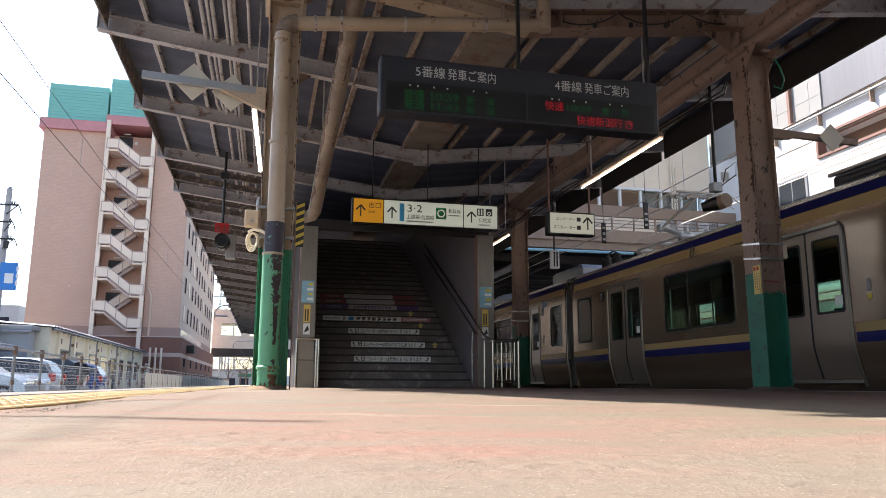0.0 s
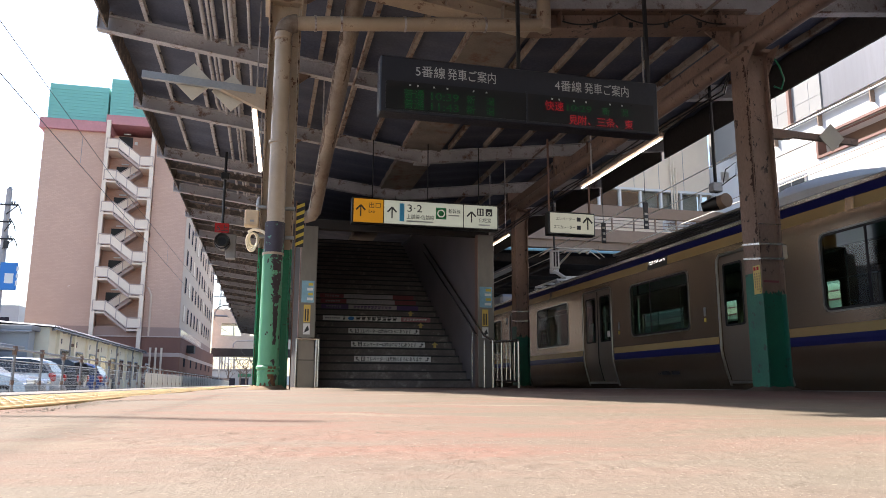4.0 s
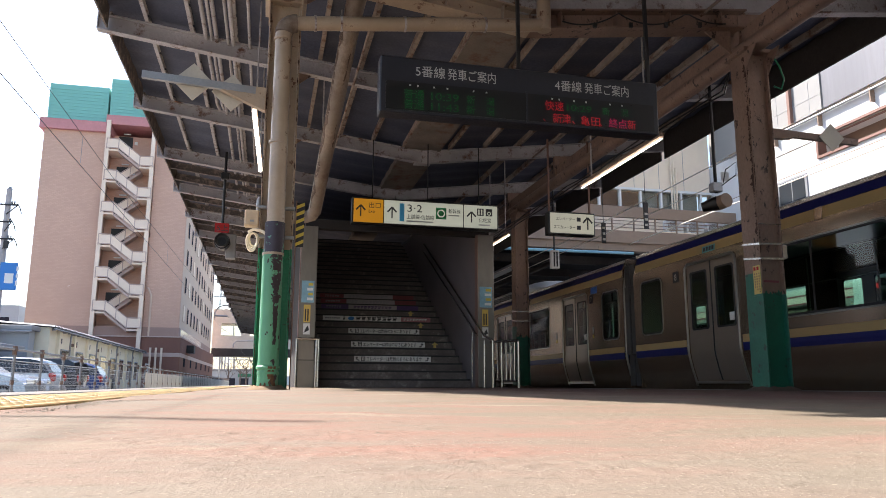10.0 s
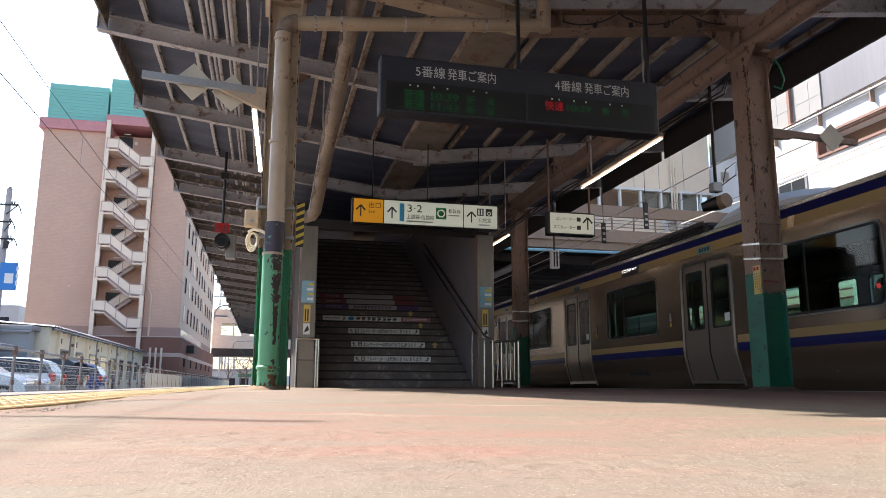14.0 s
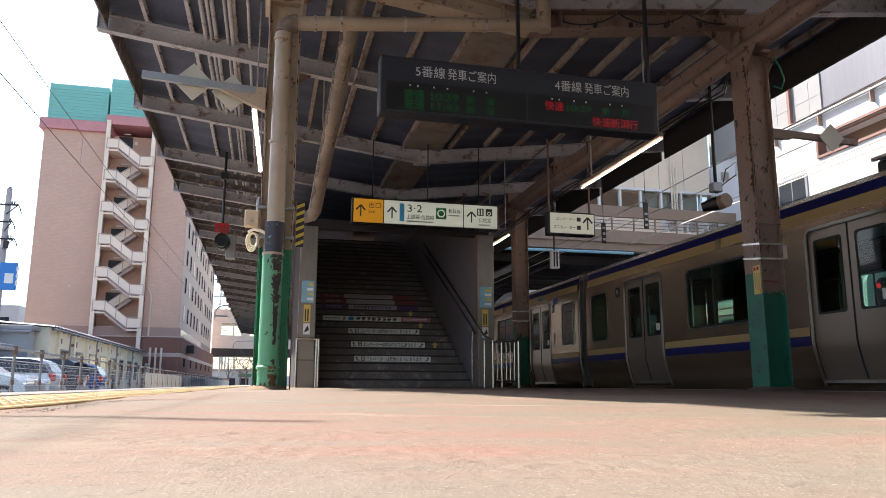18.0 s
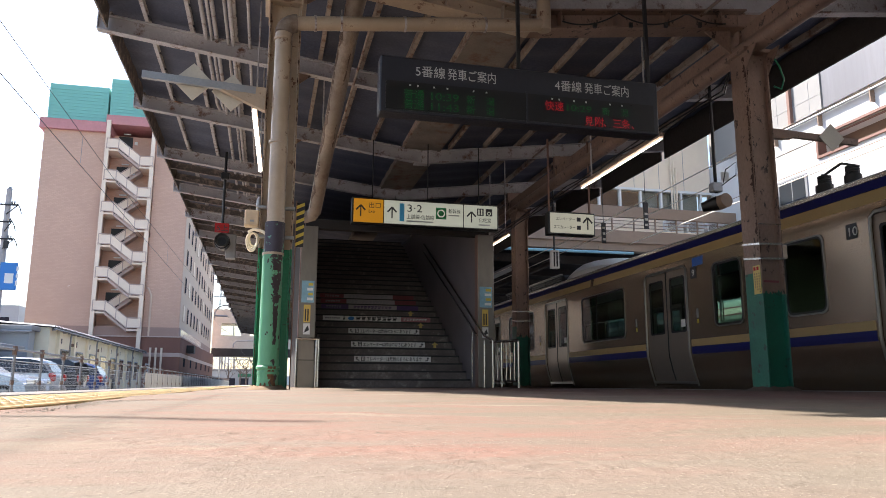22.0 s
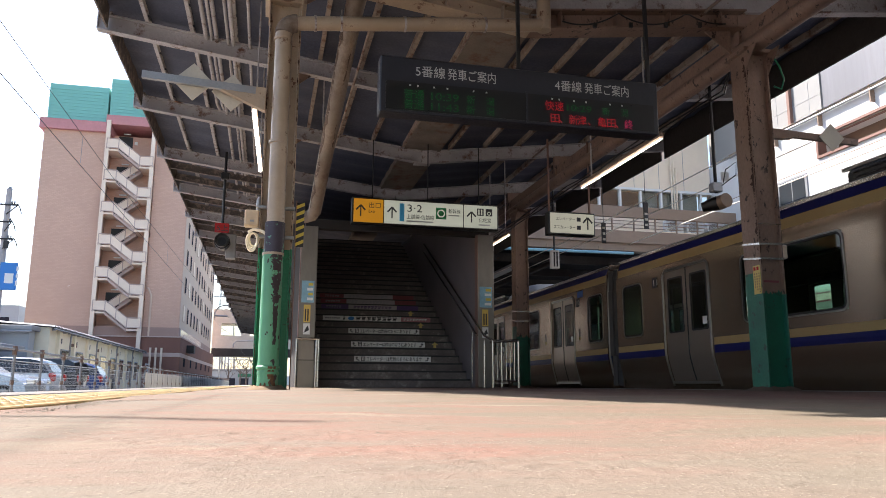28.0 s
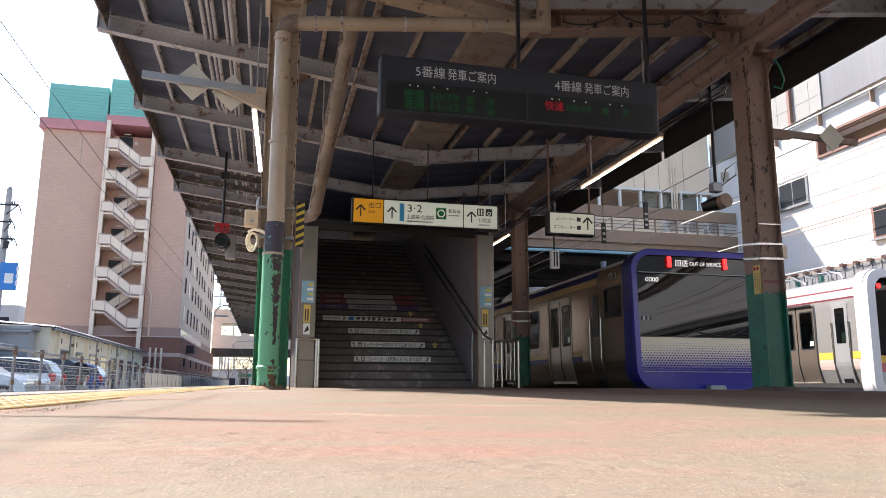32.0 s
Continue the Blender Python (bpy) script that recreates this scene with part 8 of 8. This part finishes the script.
# round lamp on a pole over the track side
ml = thing("train_signal_lamp", None, label="black round signal lamp hanging from the canopy edge", category="signal")
part("pole", Geo().tube([(6.36, 9.36, 2.85), (6.36, 9.36, 5.12)], 0.025, 8), M["pole_dark"], ml)
part("lamp_body", Geo().tube([(6.42, 9.20, 2.71), (6.40, 9.36, 2.70)], 0.105, 20), M["bridge_steel"], ml, "dark round lamp face")
part("hood", Geo().tube([(6.385, 9.36, 2.70), (6.22, 9.52, 2.66)], [0.112, 0.07], 16), M["black"], ml)
part("clamp_box", Geo().box(6.28, 6.44, 9.3, 9.42, 2.86, 3.0, 0.01), M["galv"], ml)
part("tag", Geo().box(6.42, 6.55, 9.30, 9.31, 3.03, 3.16), M["white_paint"], ml, "small white tag")
part("loop_cable", Geo().tube([(6.42, 9.3, 2.95), (6.6, 9.2, 3.1), (6.62, 9.2, 3.3), (6.5, 9.3, 3.2), (6.45, 9.3, 3.0)], 0.008, 6), M["black"], ml)

# box and cables on the column
jb = thing("junction_box", None, label="beige junction box with looped cable on the column", category="junction box")
M["box_beige"] = mat("aged beige box paint", (0.60, 0.46, 0.31), 0.6, vary=0.2, coarse=8, fine=40, bump=0.15, spot=(0.30, 0.18, 0.10), spot_at=(0.64, 0.70), spot_scale=14)
part("box_body", Geo().box(-0.265, -0.125, 7.34, 7.45, 1.58, 1.745, 0.01), M["box_beige"], jb)
part("box_lid", Geo().box(-0.257, -0.132, 7.327, 7.34, 1.59, 1.738, 0.004), M["box_beige"], jb)
part("box_label", Geo().box(-0.21, -0.17, 7.3255, 7.327, 1.62, 1.64), M["grey_paint"], jb, "small grey label")
g = Geo()
for k in range(4):
    cx, cz, rx, rz = -0.165 - 0.006 * k, 1.46 - 0.008 * k, 0.042 + 0.010 * (k % 2), 0.062 + 0.009 * k
    g.tube([(cx + rx * math.cos(t), 7.35 - 0.008 * k + 0.012 * math.sin(2 * t), cz + rz * math.sin(t) * (1.25 if math.sin(t) < 0 else 0.8)) for t in [2 * math.pi * i / 20 for i in range(21)]], 0.009, 6)
g.tube([(-0.22, 7.35, 1.52), (-0.17, 7.33, 1.545), (-0.09, 7.33, 1.53), (-0.03, 7.30, 1.49)], 0.016, 8)
part("cable_loop", g, M["cream"], jb, "beige looped cable")
part("conduit", Geo().tube([(-0.14, 7.44, 1.75), (-0.14, 7.44, 1.86), (-0.125, 7.47, 1.90)], 0.02, 8), M["galv"], jb)
for z in (1.48, 1.78):
    part("saddle_clip", Geo().box(-0.16, 0.22, 7.40, 7.46, z, z + 0.03, 0.004), M["galv"], jb)
# warning strip
ws = thing("warning_strip", None, label="yellow and black striped warning strip on a post", category="warning strip")
part("backing", Geo().box(0.24, 0.32, 7.50, 7.52, 1.42, 1.88), M["black"], ws)
for k in range(6):
    z = 1.425 + 0.077 * k
    part("stripe", Geo().extrude([(0.24, 7.496, z), (0.32, 7.496, z + 0.04), (0.32, 7.496, z + 0.075), (0.24, 7.496, z + 0.035)], (0, 0.003, 0)), M["stripe_yellow"], ws)
g = Geo().box(0.235, 0.245, 7.5, 7.56, 0.0, 1.9)
part("guard_plate", g, M["brown_trim"], ws)

# notice on the right column and cable box
nt = thing("column_notice", None, label="yellow vertical notice on the rusty column", category="notice")
nbd = part("board", Geo().box(5.472, 5.478, 7.315, 7.44, 1.09, 1.42), M["notice_cream"], nt)
for k in range(3):
    for j in range(8 - k):
        part("writing_bar", Geo().box(5.470, 5.472, 7.328 + 0.038 * k, 7.344 + 0.038 * k, 1.332 - 0.03 * j - 0.018, 1.332 - 0.03 * j), M["brown_trim"], nbd, "brown mark of small writing")
for k in range(2):
    part("writing_bar", Geo().box(5.470, 5.472, 7.335 + 0.055 * k, 7.372 + 0.055 * k, 1.365, 1.405), M["tail_red"], nbd, "red mark of writing")
# rust that has eaten the corner of the column
def rust_run(owner, x, y, z0, z1, w, seed, flank=False):
    """A ragged run of rust down an edge, on the front or on the flank of a column."""
    rows = []
    for i in range(220):
        z = z0 + (z1 - z0) * i / 219
        a = w * max(0.02, 0.15 + 1.0 * noise.noise((seed, z * 2.2, 0)) + 0.9 * noise.noise((seed, z * 14, 3)) + 0.7 * noise.noise((seed, z * 60, 5)))
        o = 0.01 * noise.noise((seed + 7, z * 3, 0))
        rows.append([(x, y, z), (x, y + o + a, z)] if flank else [(x + o - a * 0.5, y, z), (x + o + a * 0.5, y, z)])
    part("rust_run", Geo().sheet(rows), M["rust_dark"], owner, "dark rust run")
M["rust_dark"] = mat("flaking dark rust", (0.07, 0.032, 0.02), 0.9, vary=0.5, coarse=14, fine=60, bump=0.8)
rust_run(col_r, -0.002, 0.006, 1.45, 3.98, 0.085, 2, True)
rust_run(col_r, -0.0025, 0.02, 1.5, 3.6, 0.05, 11, True)
rust_run(col_r, 0.011, -0.002, 1.40, 3.98, 0.02, 3)
rust_run(col_r, 0.299, -0.002, 1.40, 3.98, 0.021, 5)
rust_run(col_l, -0.0025, 0.004, 1.45, 3.9, 0.07, 8, True)
rust_run(col_l, 0.319, -0.002, 0.1, 3.9, 0.02, 9)
rust_run(col_l, 0.011, -0.002, 0.05, 3.9, 0.016, 13)
cb = thing("cable_box", None, label="small beige cable box strapped to the column", category="junction box")
part("box_body", Geo().box(5.79, 5.90, 7.36, 7.52, 1.52, 1.68, 0.01), M["bridge_beige"], cb)
part("conduit", Geo().tube([(5.82, 7.45, 1.53), (5.82, 7.45, 1.26), (5.79, 7.45, 1.24)], 0.014, 6), M["galv"], cb)
thing("green_cable", Geo().tube([(5.84, 7.28, 4.02), (5.90, 7.24, 3.86), (5.95, 7.24, 3.70), (5.92, 7.26, 3.58), (5.84, 7.29, 3.62)], 0.012, 6), M["green_paint"], "loose loop of green cable at the column top", "cable")

M["post_steel"] = mat("dull brown grey post steel", (0.245, 0.22, 0.192), 0.42, 0.8, vary=0.18, coarse=2.0, fine=12, bump=0, stretch=(1, 1, 0.4), rv=0.08)
# stair front: posts, posters, handrails, riser signs
for x0, x1, side in ((0.555, 0.85, -1), (3.93, 4.25, 1)):
    p = thing("stair_post", None, label="stainless clad stair post with posters", category="post", group="posts of the stair opening")
    part("cladding", Geo().box(x0, x1, STY0 - 0.12, STY0 + 0.05, 0, 2.95, 0.01), M["post_steel"], p, "brushed steel cladding")
    xa, xb = x0 + 0.03, x1 - 0.04
    # strip added to hide the side face, which mirrored too much sky
    part("edge_trim", Geo().box(x0 - 0.014, x0 - 0.001, STY0 - 0.115, STY0 + 0.05, 0, 2.95), M["brown_trim"], p, "brown strip added over the bright side face")
    if side < 0:
        part("base_panel", Geo().box(x0 - 0.004, x1 + 0.004, STY0 - 0.125, STY0 - 0.1, 0, 0.48), M["post_steel"], p)
        part("panel_seam", Geo().box(x0 - 0.005, x1 + 0.005, STY0 - 0.128, STY0 - 0.12, 0.475, 0.49), M["dark_steel"], p)
    pp = part("poster", Geo().box(xa, xb, STY0 - 0.128, STY0 - 0.121, 1.52, 1.92), M["poster_blue"], p, "pale blue poster")
    for k in range(4):
        part("poster_bar", Geo().box(xa + 0.10 + 0.02 * (k % 2), xb - 0.02, STY0 - 0.131, STY0 - 0.128, 1.56 + 0.09 * k, 1.61 + 0.09 * k), M["stripe_yellow"] if k % 2 else M["white_paint"], pp)
    pn = part("notice", Geo().box(x0 + 0.08, x0 + 0.20, STY0 - 0.128, STY0 - 0.121, 1.16, 1.48), M["poster_yellow"], p, "yellow notice")
    for k in range(2):
        part("notice_bar", Geo().box(x0 + 0.10 + 0.045 * k, x0 + 0.125 + 0.045 * k, STY0 - 0.131, STY0 - 0.128, 1.18, 1.40), M["ink"], pn)
    pi = part("pictogram", Geo().box(x0 + 0.08, x0 + 0.20, STY0 - 0.128, STY0 - 0.121, 0.94, 1.14), M["white_paint"], p, "white stair pictogram")
    part("figure", Geo().extrude([(x0 + 0.09, STY0 - 0.131, 0.97), (x0 + 0.19, STY0 - 0.131, 1.02), (x0 + 0.16, STY0 - 0.131, 1.10), (x0 + 0.12, STY0 - 0.131, 1.04)], (0, 0.003, 0)), M["ink"], pi)

rl = thing("stair_railing", None, label="steel railing with bars beside the stair foot", category="railing")
RY = STY0 - 0.1
part("top_bar", Geo().tube([(3.98, RY + 0.75, 1.45), (4.08, RY + 0.1, 0.83), (4.16, RY, 0.86), (4.75, RY, 0.90)], 0.028, 10), M["chrome"], rl)
part("bottom_bar", Geo().tube([(4.06, RY, 0.13), (4.74, RY, 0.13)], 0.015, 8), M["chrome"], rl)
for x in (4.05, 4.40, 4.74):
    part("post", Geo().tube([(x, RY, 0), (x, RY, 0.88)], 0.024, 10), M["chrome"], rl)
for x in (4.14, 4.23, 4.31, 4.49, 4.57, 4.66):
    part("baluster", Geo().tube([(x, RY, 0.13), (x, RY, 0.86)], 0.011, 8), M["chrome"], rl)
hr = thing("stair_handrail", None, label="double steel handrail climbing the stairwell wall", category="handrail")
def slope_rail(x, z0):
    return [(x, SY - 0.3, z0), (x, SY + 0.1, z0 + 0.12), (x, SY + 7.0, z0 + 0.12 + 6.9 * RISE / TREAD)]
part("rail", Geo().tube([(4.06, 13.12, 0.86), (3.90, 13.14, 0.95), (3.90, 18.6, 3.67)], 0.021, 8), M["chrome"], hr)
part("rail", Geo().tube([(3.90, 13.62, 0.98), (3.90, 18.6, 3.45)], 0.019, 8), M["chrome"], hr)
part("end_post", Geo().tube([(4.06, 13.12, 0), (4.06, 13.12, 0.87)], 0.022, 8), M["chrome"], hr)
part("rail", Geo().tube(slope_rail(0.92, 0.80), 0.02, 8), M["chrome"], hr)
for k in range(5):
    y = SY + 0.3 + 1.4 * k
    z = 0.95 + (y - 13.14) * 0.498
    if y < 18.4:
        part("rail_bracket", Geo().box(3.895, 3.94, y, y + 0.025, z - 0.05, z - 0.02), M["steel"], hr)
for k in range(3):
    part("baluster", Geo().tube([(3.84 + 0.06 * k, RY + 0.1 + 0.2 * k, 0.12 + 0.15 * k), (3.84 + 0.06 * k, RY + 0.1 + 0.2 * k, 0.9 + 0.2 * k)], 0.011, 8), M["chrome"], hr)
lr = thing("stair_railing", None, label="low steel guard rail at the stair foot", category="railing")
part("top_bar", Geo().tube([(0.52, RY - 0.1, 0.86), (0.93, RY - 0.1, 0.86)], 0.026, 10), M["chrome"], lr)
for x in (0.53, 0.88, 0.92):
    part("post", Geo().tube([(x, RY - 0.1, 0), (x, RY - 0.1, 0.86)], 0.024, 10), M["chrome"], lr)

M["riser_white"] = mat("white riser sign", (0.80, 0.78, 0.74), 0.6, vary=0.08, bump=0)
M["riser_pink"] = mat("faded pink riser sign", (0.45, 0.18, 0.20), 0.6, vary=0.15, bump=0)
# pale strip dimmed in colour for the dark upper stairwell
M["riser_dim"] = mat("pale riser sign toned for shade", (0.42, 0.36, 0.37), 0.6, vary=0.2, bump=0)
M["riser_violet"] = mat("dull violet riser sign", (0.10, 0.05, 0.16), 0.6, vary=0.15, bump=0)
def riser_sign(step, x0, x1, material, label, body=None, h=0.11):
    y = SY + TREAD * step - 0.014
    z = RISE * step + 0.028
    r = thing("riser_sign", None, label=label, category="sign", group="signs on the stair risers")
    b = part("strip", Geo().box(x0, x1, y - 0.004, y, z, z + h), material, r)
    if body:
        writing(body, 0.092, M["ink"], r, pose(x0 + 0.25, y - 0.006, z + 0.018), (x1 - x0) * 0.72, bold=0.010)
        lm = part("lift_mark", Geo().box(x0 + 0.145, x0 + 0.225, y - 0.006, y - 0.004, z + 0.012, z + 0.098), M["ink"], r)
        g = Geo().box(x0 + 0.160, x0 + 0.181, y - 0.008, y - 0.006, z + 0.022, z + 0.062)
        g.box(x0 + 0.189, x0 + 0.210, y - 0.008, y - 0.006, z + 0.022, z + 0.062)
        g.box(x0 + 0.165, x0 + 0.205, y - 0.008, y - 0.006, z + 0.075, z + 0.088)
        part("lift_sign", g, material, lm, "white lift pictogram")
        for s, xx in ((1, x0 + 0.075), (-1, x1 - 0.085)):
            g = Geo().tube([(xx + 0.035 * s, y - 0.006, z + 0.025), (xx - 0.005 * s, y - 0.006, z + 0.028), (xx - 0.022 * s, y - 0.006, z + 0.045), (xx - 0.022 * s, y - 0.006, z + 0.072)], 0.010, 5)
            g.extrude([(xx - 0.052 * s, y - 0.009, z + 0.062), (xx + 0.012 * s, y - 0.009, z + 0.062), (xx - 0.022 * s, y - 0.009, z + 0.10)], (0, 0.004, 0))
            part("turn_arrow", g, M["ink"], r, "black turning arrow")
    else:
        for k in range(5):
            a = x0 + (x1 - x0) * (0.08 + 0.17 * k)
            part("writing_bar", Geo().box(a, a + (x1 - x0) * 0.12, y - 0.006, y - 0.004, z + 0.03, z + 0.08), M["ink"] if material is M["riser_white"] else M["grey_paint"], r, "bar of dim writing")
    return r
for k in (3, 5, 7):
    riser_sign(k, 1.74, 3.33, M["riser_white"], "white riser sign with dark lettering about the lift", "エレベーターは階段の後ろにあります")
def riser_advert(step, label, pieces, marks=()):
    """A strip of several coloured pieces on one riser; marks are dark or pale blocks of lettering on it."""
    y, z = SY + TREAD * step - 0.014, RISE * step + 0.028
    r = thing("riser_sign", None, label=label, category="sign", group="signs on the stair risers")
    for x0, x1, m in pieces:
        part("strip", Geo().box(x0, x1 - 0.004, y - 0.004, y, z, z + 0.11), M[m], r)
    for x0, x1, za, zb, m in marks:
        part("writing_bar", Geo().box(x0, x1, y - 0.006, y - 0.004, z + za, z + zb), M[m], r)
    return r


def glyphs(x0, x1, n, za, zb, m, fill=0.82):
    """n blocks of lettering, each cut by a thin gap like a written sign."""
    w = (x1 - x0) / n
    out = []
    for k in range(n):
        a = x0 + w * k
        out += [(a, a + w * fill, zb - 0.02, zb, m), (a + w * 0.1 * (k % 3), a + w * (fill - 0.1), za + 0.018, zb - 0.028, m), (a, a + w * fill * (0.6 + 0.2 * (k % 2)), za, za + 0.012, m)]
    return out


adv = riser_advert(9, "long pale riser sign with dark lettering bars and a red end", ((1.22, 3.02, "riser_white"), (3.02, 3.72, "riser_pink")), glyphs(1.98, 2.94, 8, 0.015, 0.095, "ink") + glyphs(1.27, 1.62, 7, 0.045, 0.07, "grey_paint") + glyphs(1.68, 1.74, 1, 0.02, 0.09, "ink") + glyphs(3.08, 3.64, 8, 0.03, 0.08, "riser_white"))
part("oval_mark", Geo().extrude([(1.86 + 0.07 * math.cos(a), SY + TREAD * 9 - 0.021, RISE * 9 + 0.083 + 0.042 * math.sin(a)) for a in [math.pi * k / 10 for k in range(20)]], (0, 0.003, 0)), M["sign_blue"], adv, "blue oval mark")
for step, side, x0 in ((11, "riser_violet", 1.86), (12, "riser_red", 1.84), (13, "riser_red", 1.80)):
    riser_advert(step, "dim riser advertisement strip, pale between coloured ends", ((1.22, x0, side), (x0, 3.02, "riser_dim"), (3.02, 3.55, side)), glyphs(x0 + 0.12, 2.9, 11, 0.025, 0.085, "riser_violet" if step == 11 else "grey_paint") + glyphs(1.34, 1.7, 6, 0.035, 0.08, "grey_paint"))
# small pale arrows on the risers
for step, x in ((5, 3.55), (8, 3.42), (10, 3.30)):
    y, z = SY + TREAD * step - 0.014, RISE * step + 0.03
    ra = thing("riser_arrow", None, label="small pale yellow up arrow on a riser", category="sign", group="arrows on the stair risers")
    part("arrow", Geo().extrude([(x - 0.03, y - 0.004, z), (x + 0.03, y - 0.004, z), (x + 0.03, y - 0.004, z + 0.06), (x + 0.075, y - 0.004, z + 0.06), (x, y - 0.004, z + 0.12), (x - 0.075, y - 0.004, z + 0.06), (x - 0.03, y - 0.004, z + 0.06)], (0, 0.003, 0)), M["notice_cream"], ra)

# hanging plates over the track, and a hanging lamp case
for (x, y, z0, z1, w, label) in ((6.74, 14.0, 2.98, 3.42, 0.10, "thin dark hanging plate with pale writing bars"), (7.73, 14.0, 3.34, 3.92, 0.11, "thin dark hanging plate with pale writing bars")):
    h = thing("hanging_plate", None, label=label, category="hanging sign", group="plates hung over the track")
    b = part("board", Geo().box(x, x + w, y, y + 0.02, z0, z1, 0.004), M["dark_steel"], h)
    for k in range(3):
        part("writing_bar", Geo().box(x + 0.02, x + w - 0.02, y - 0.003, y, z0 + 0.06 + 0.12 * k, z0 + 0.11 + 0.12 * k), M["plate_grey"], b, "pale bar of small writing")
    part("hook", Geo().tube([(x + w / 2, y + 0.01, z1), (x + w / 2, y + 0.01, z1 + 1.4)], 0.006, 6), M["pole_dark"], h)
lc = thing("platform_monitor", None, label="small white hanging lamp case under the canopy", category="lamp")
part("case_front", Geo().box(5.60, 5.78, 14.0, 14.1, 2.40, 2.78, 0.01), M["white_paint"], lc)
part("slot", Geo().box(5.65, 5.68, 13.994, 14.0, 2.44, 2.74), M["ink"], lc)
part("slot", Geo().box(5.71, 5.74, 13.994, 14.0, 2.44, 2.74), M["ink"], lc)
part("stem", Geo().tube([(5.69, 14.05, 2.78), (5.69, 14.05, 4.6)], 0.02, 8), M["pole_dark"], lc)

# conduits under the left wing
for k, x in enumerate((-1.05, -0.97, -0.90, -0.74, -0.67, -0.43)):
    c = thing("conduit", Geo().tube([(x, 3, zr(x) + 0.22), (x, 13.2, zr(x) + 0.22), (x + 0.03, 13.4, zr(x) + 0.2)] if k in (0, 1) else [(x, 3, zr(x) + 0.22), (x, 45, zr(x) + 0.22)], 0.022 if k % 2 else 0.03, 8), M["beam_paint"], "rusty grey conduit under the canopy roof", "conduit", group="conduits under the canopy")
for k, x in enumerate((0.95, 1.10, 5.05)):
    thing("conduit", Geo().tube([(x, 3, zr(x) - 0.03), (x, 13.5, zr(x) - 0.03)], 0.02, 8), M["purlin"], "rusty grey conduit under the canopy roof", "conduit", group="conduits under the canopy")
# cables along the girder
for k in range(3):
    pts = [(5.36, 7.46, 3.82)] + [(5.38 + 0.03 * k, 7.7 + 0.7 * i, 3.76 - 0.035 * k - 0.05 * abs(math.sin(i * 1.3 + k))) for i in range(24)]
    thing("slack_cable", Geo().tube(pts, 0.010, 5), M["black"], "slack black cable along the girder", "cable", group="cables along the girder")

# ---- what moves ----
# how far the train has come, by the second
WAY = [(0, -0.23), (1, 1.37), (2, 2.89), (3, 4.40), (4, 5.92), (5, 7.49), (6, 9.15), (7, 10.90), (8, 12.78), (9, 14.79), (10, 16.93), (12, 21.65), (14, 26.93), (16, 32.74),
       (18, 39.06), (20, 45.83), (22, 53.07), (24, 60.76), (26, 68.94), (28, 77.63), (30, 86.81), (31, 91.55), (32, 96.37)]


def motions():
    for k, car in enumerate(CARS):
        walk(car, [(t, pose(6.6, 15.75 - 20 * k + s, 0)) for t, s in WAY])
    # the running line of the board: each letter slides along its slot and sinks back into the casing at the ends
    speed, turn, left, right = 0.338, 18.55, 1.735, 2.77
    for letter, place in RUNNING:
        zero = 10 + (1.844 + (place - 28.6) * PITCH - right) / speed      # when it comes up at the right end
        length = (right - left) / speed
        rows = {}
        for lap in (-1, 0, 1, 2):
            t0 = zero + lap * turn
            for dt in (-0.6, -0.2, -0.0667, 0.0, length * 0.33, length * 0.67, length, length + 0.0667, length + 0.2, length + 0.6):
                front = -1e-6 <= dt <= length + 1e-6
                rows[round((t0 + dt) * FPS)] = (right - speed * dt, -0.008 if front else 0.05)
        keys = sorted(rows)
        for edge in (0, 32 * FPS):
            a = max(k for k in keys if k <= edge)
            b = min(k for k in keys if k >= edge)
            u = 0 if a == b else (edge - a) / (b - a)
            (xa, da), (xb, db) = rows[a], rows[b]
            rows[edge] = (xa + (xb - xa) * u, max(da, db))
        walk(letter, [(k / FPS, pose(rows[k][0], rows[k][1], 2.80)) for k in sorted(rows) if 0 <= k <= 32 * FPS])


motions()
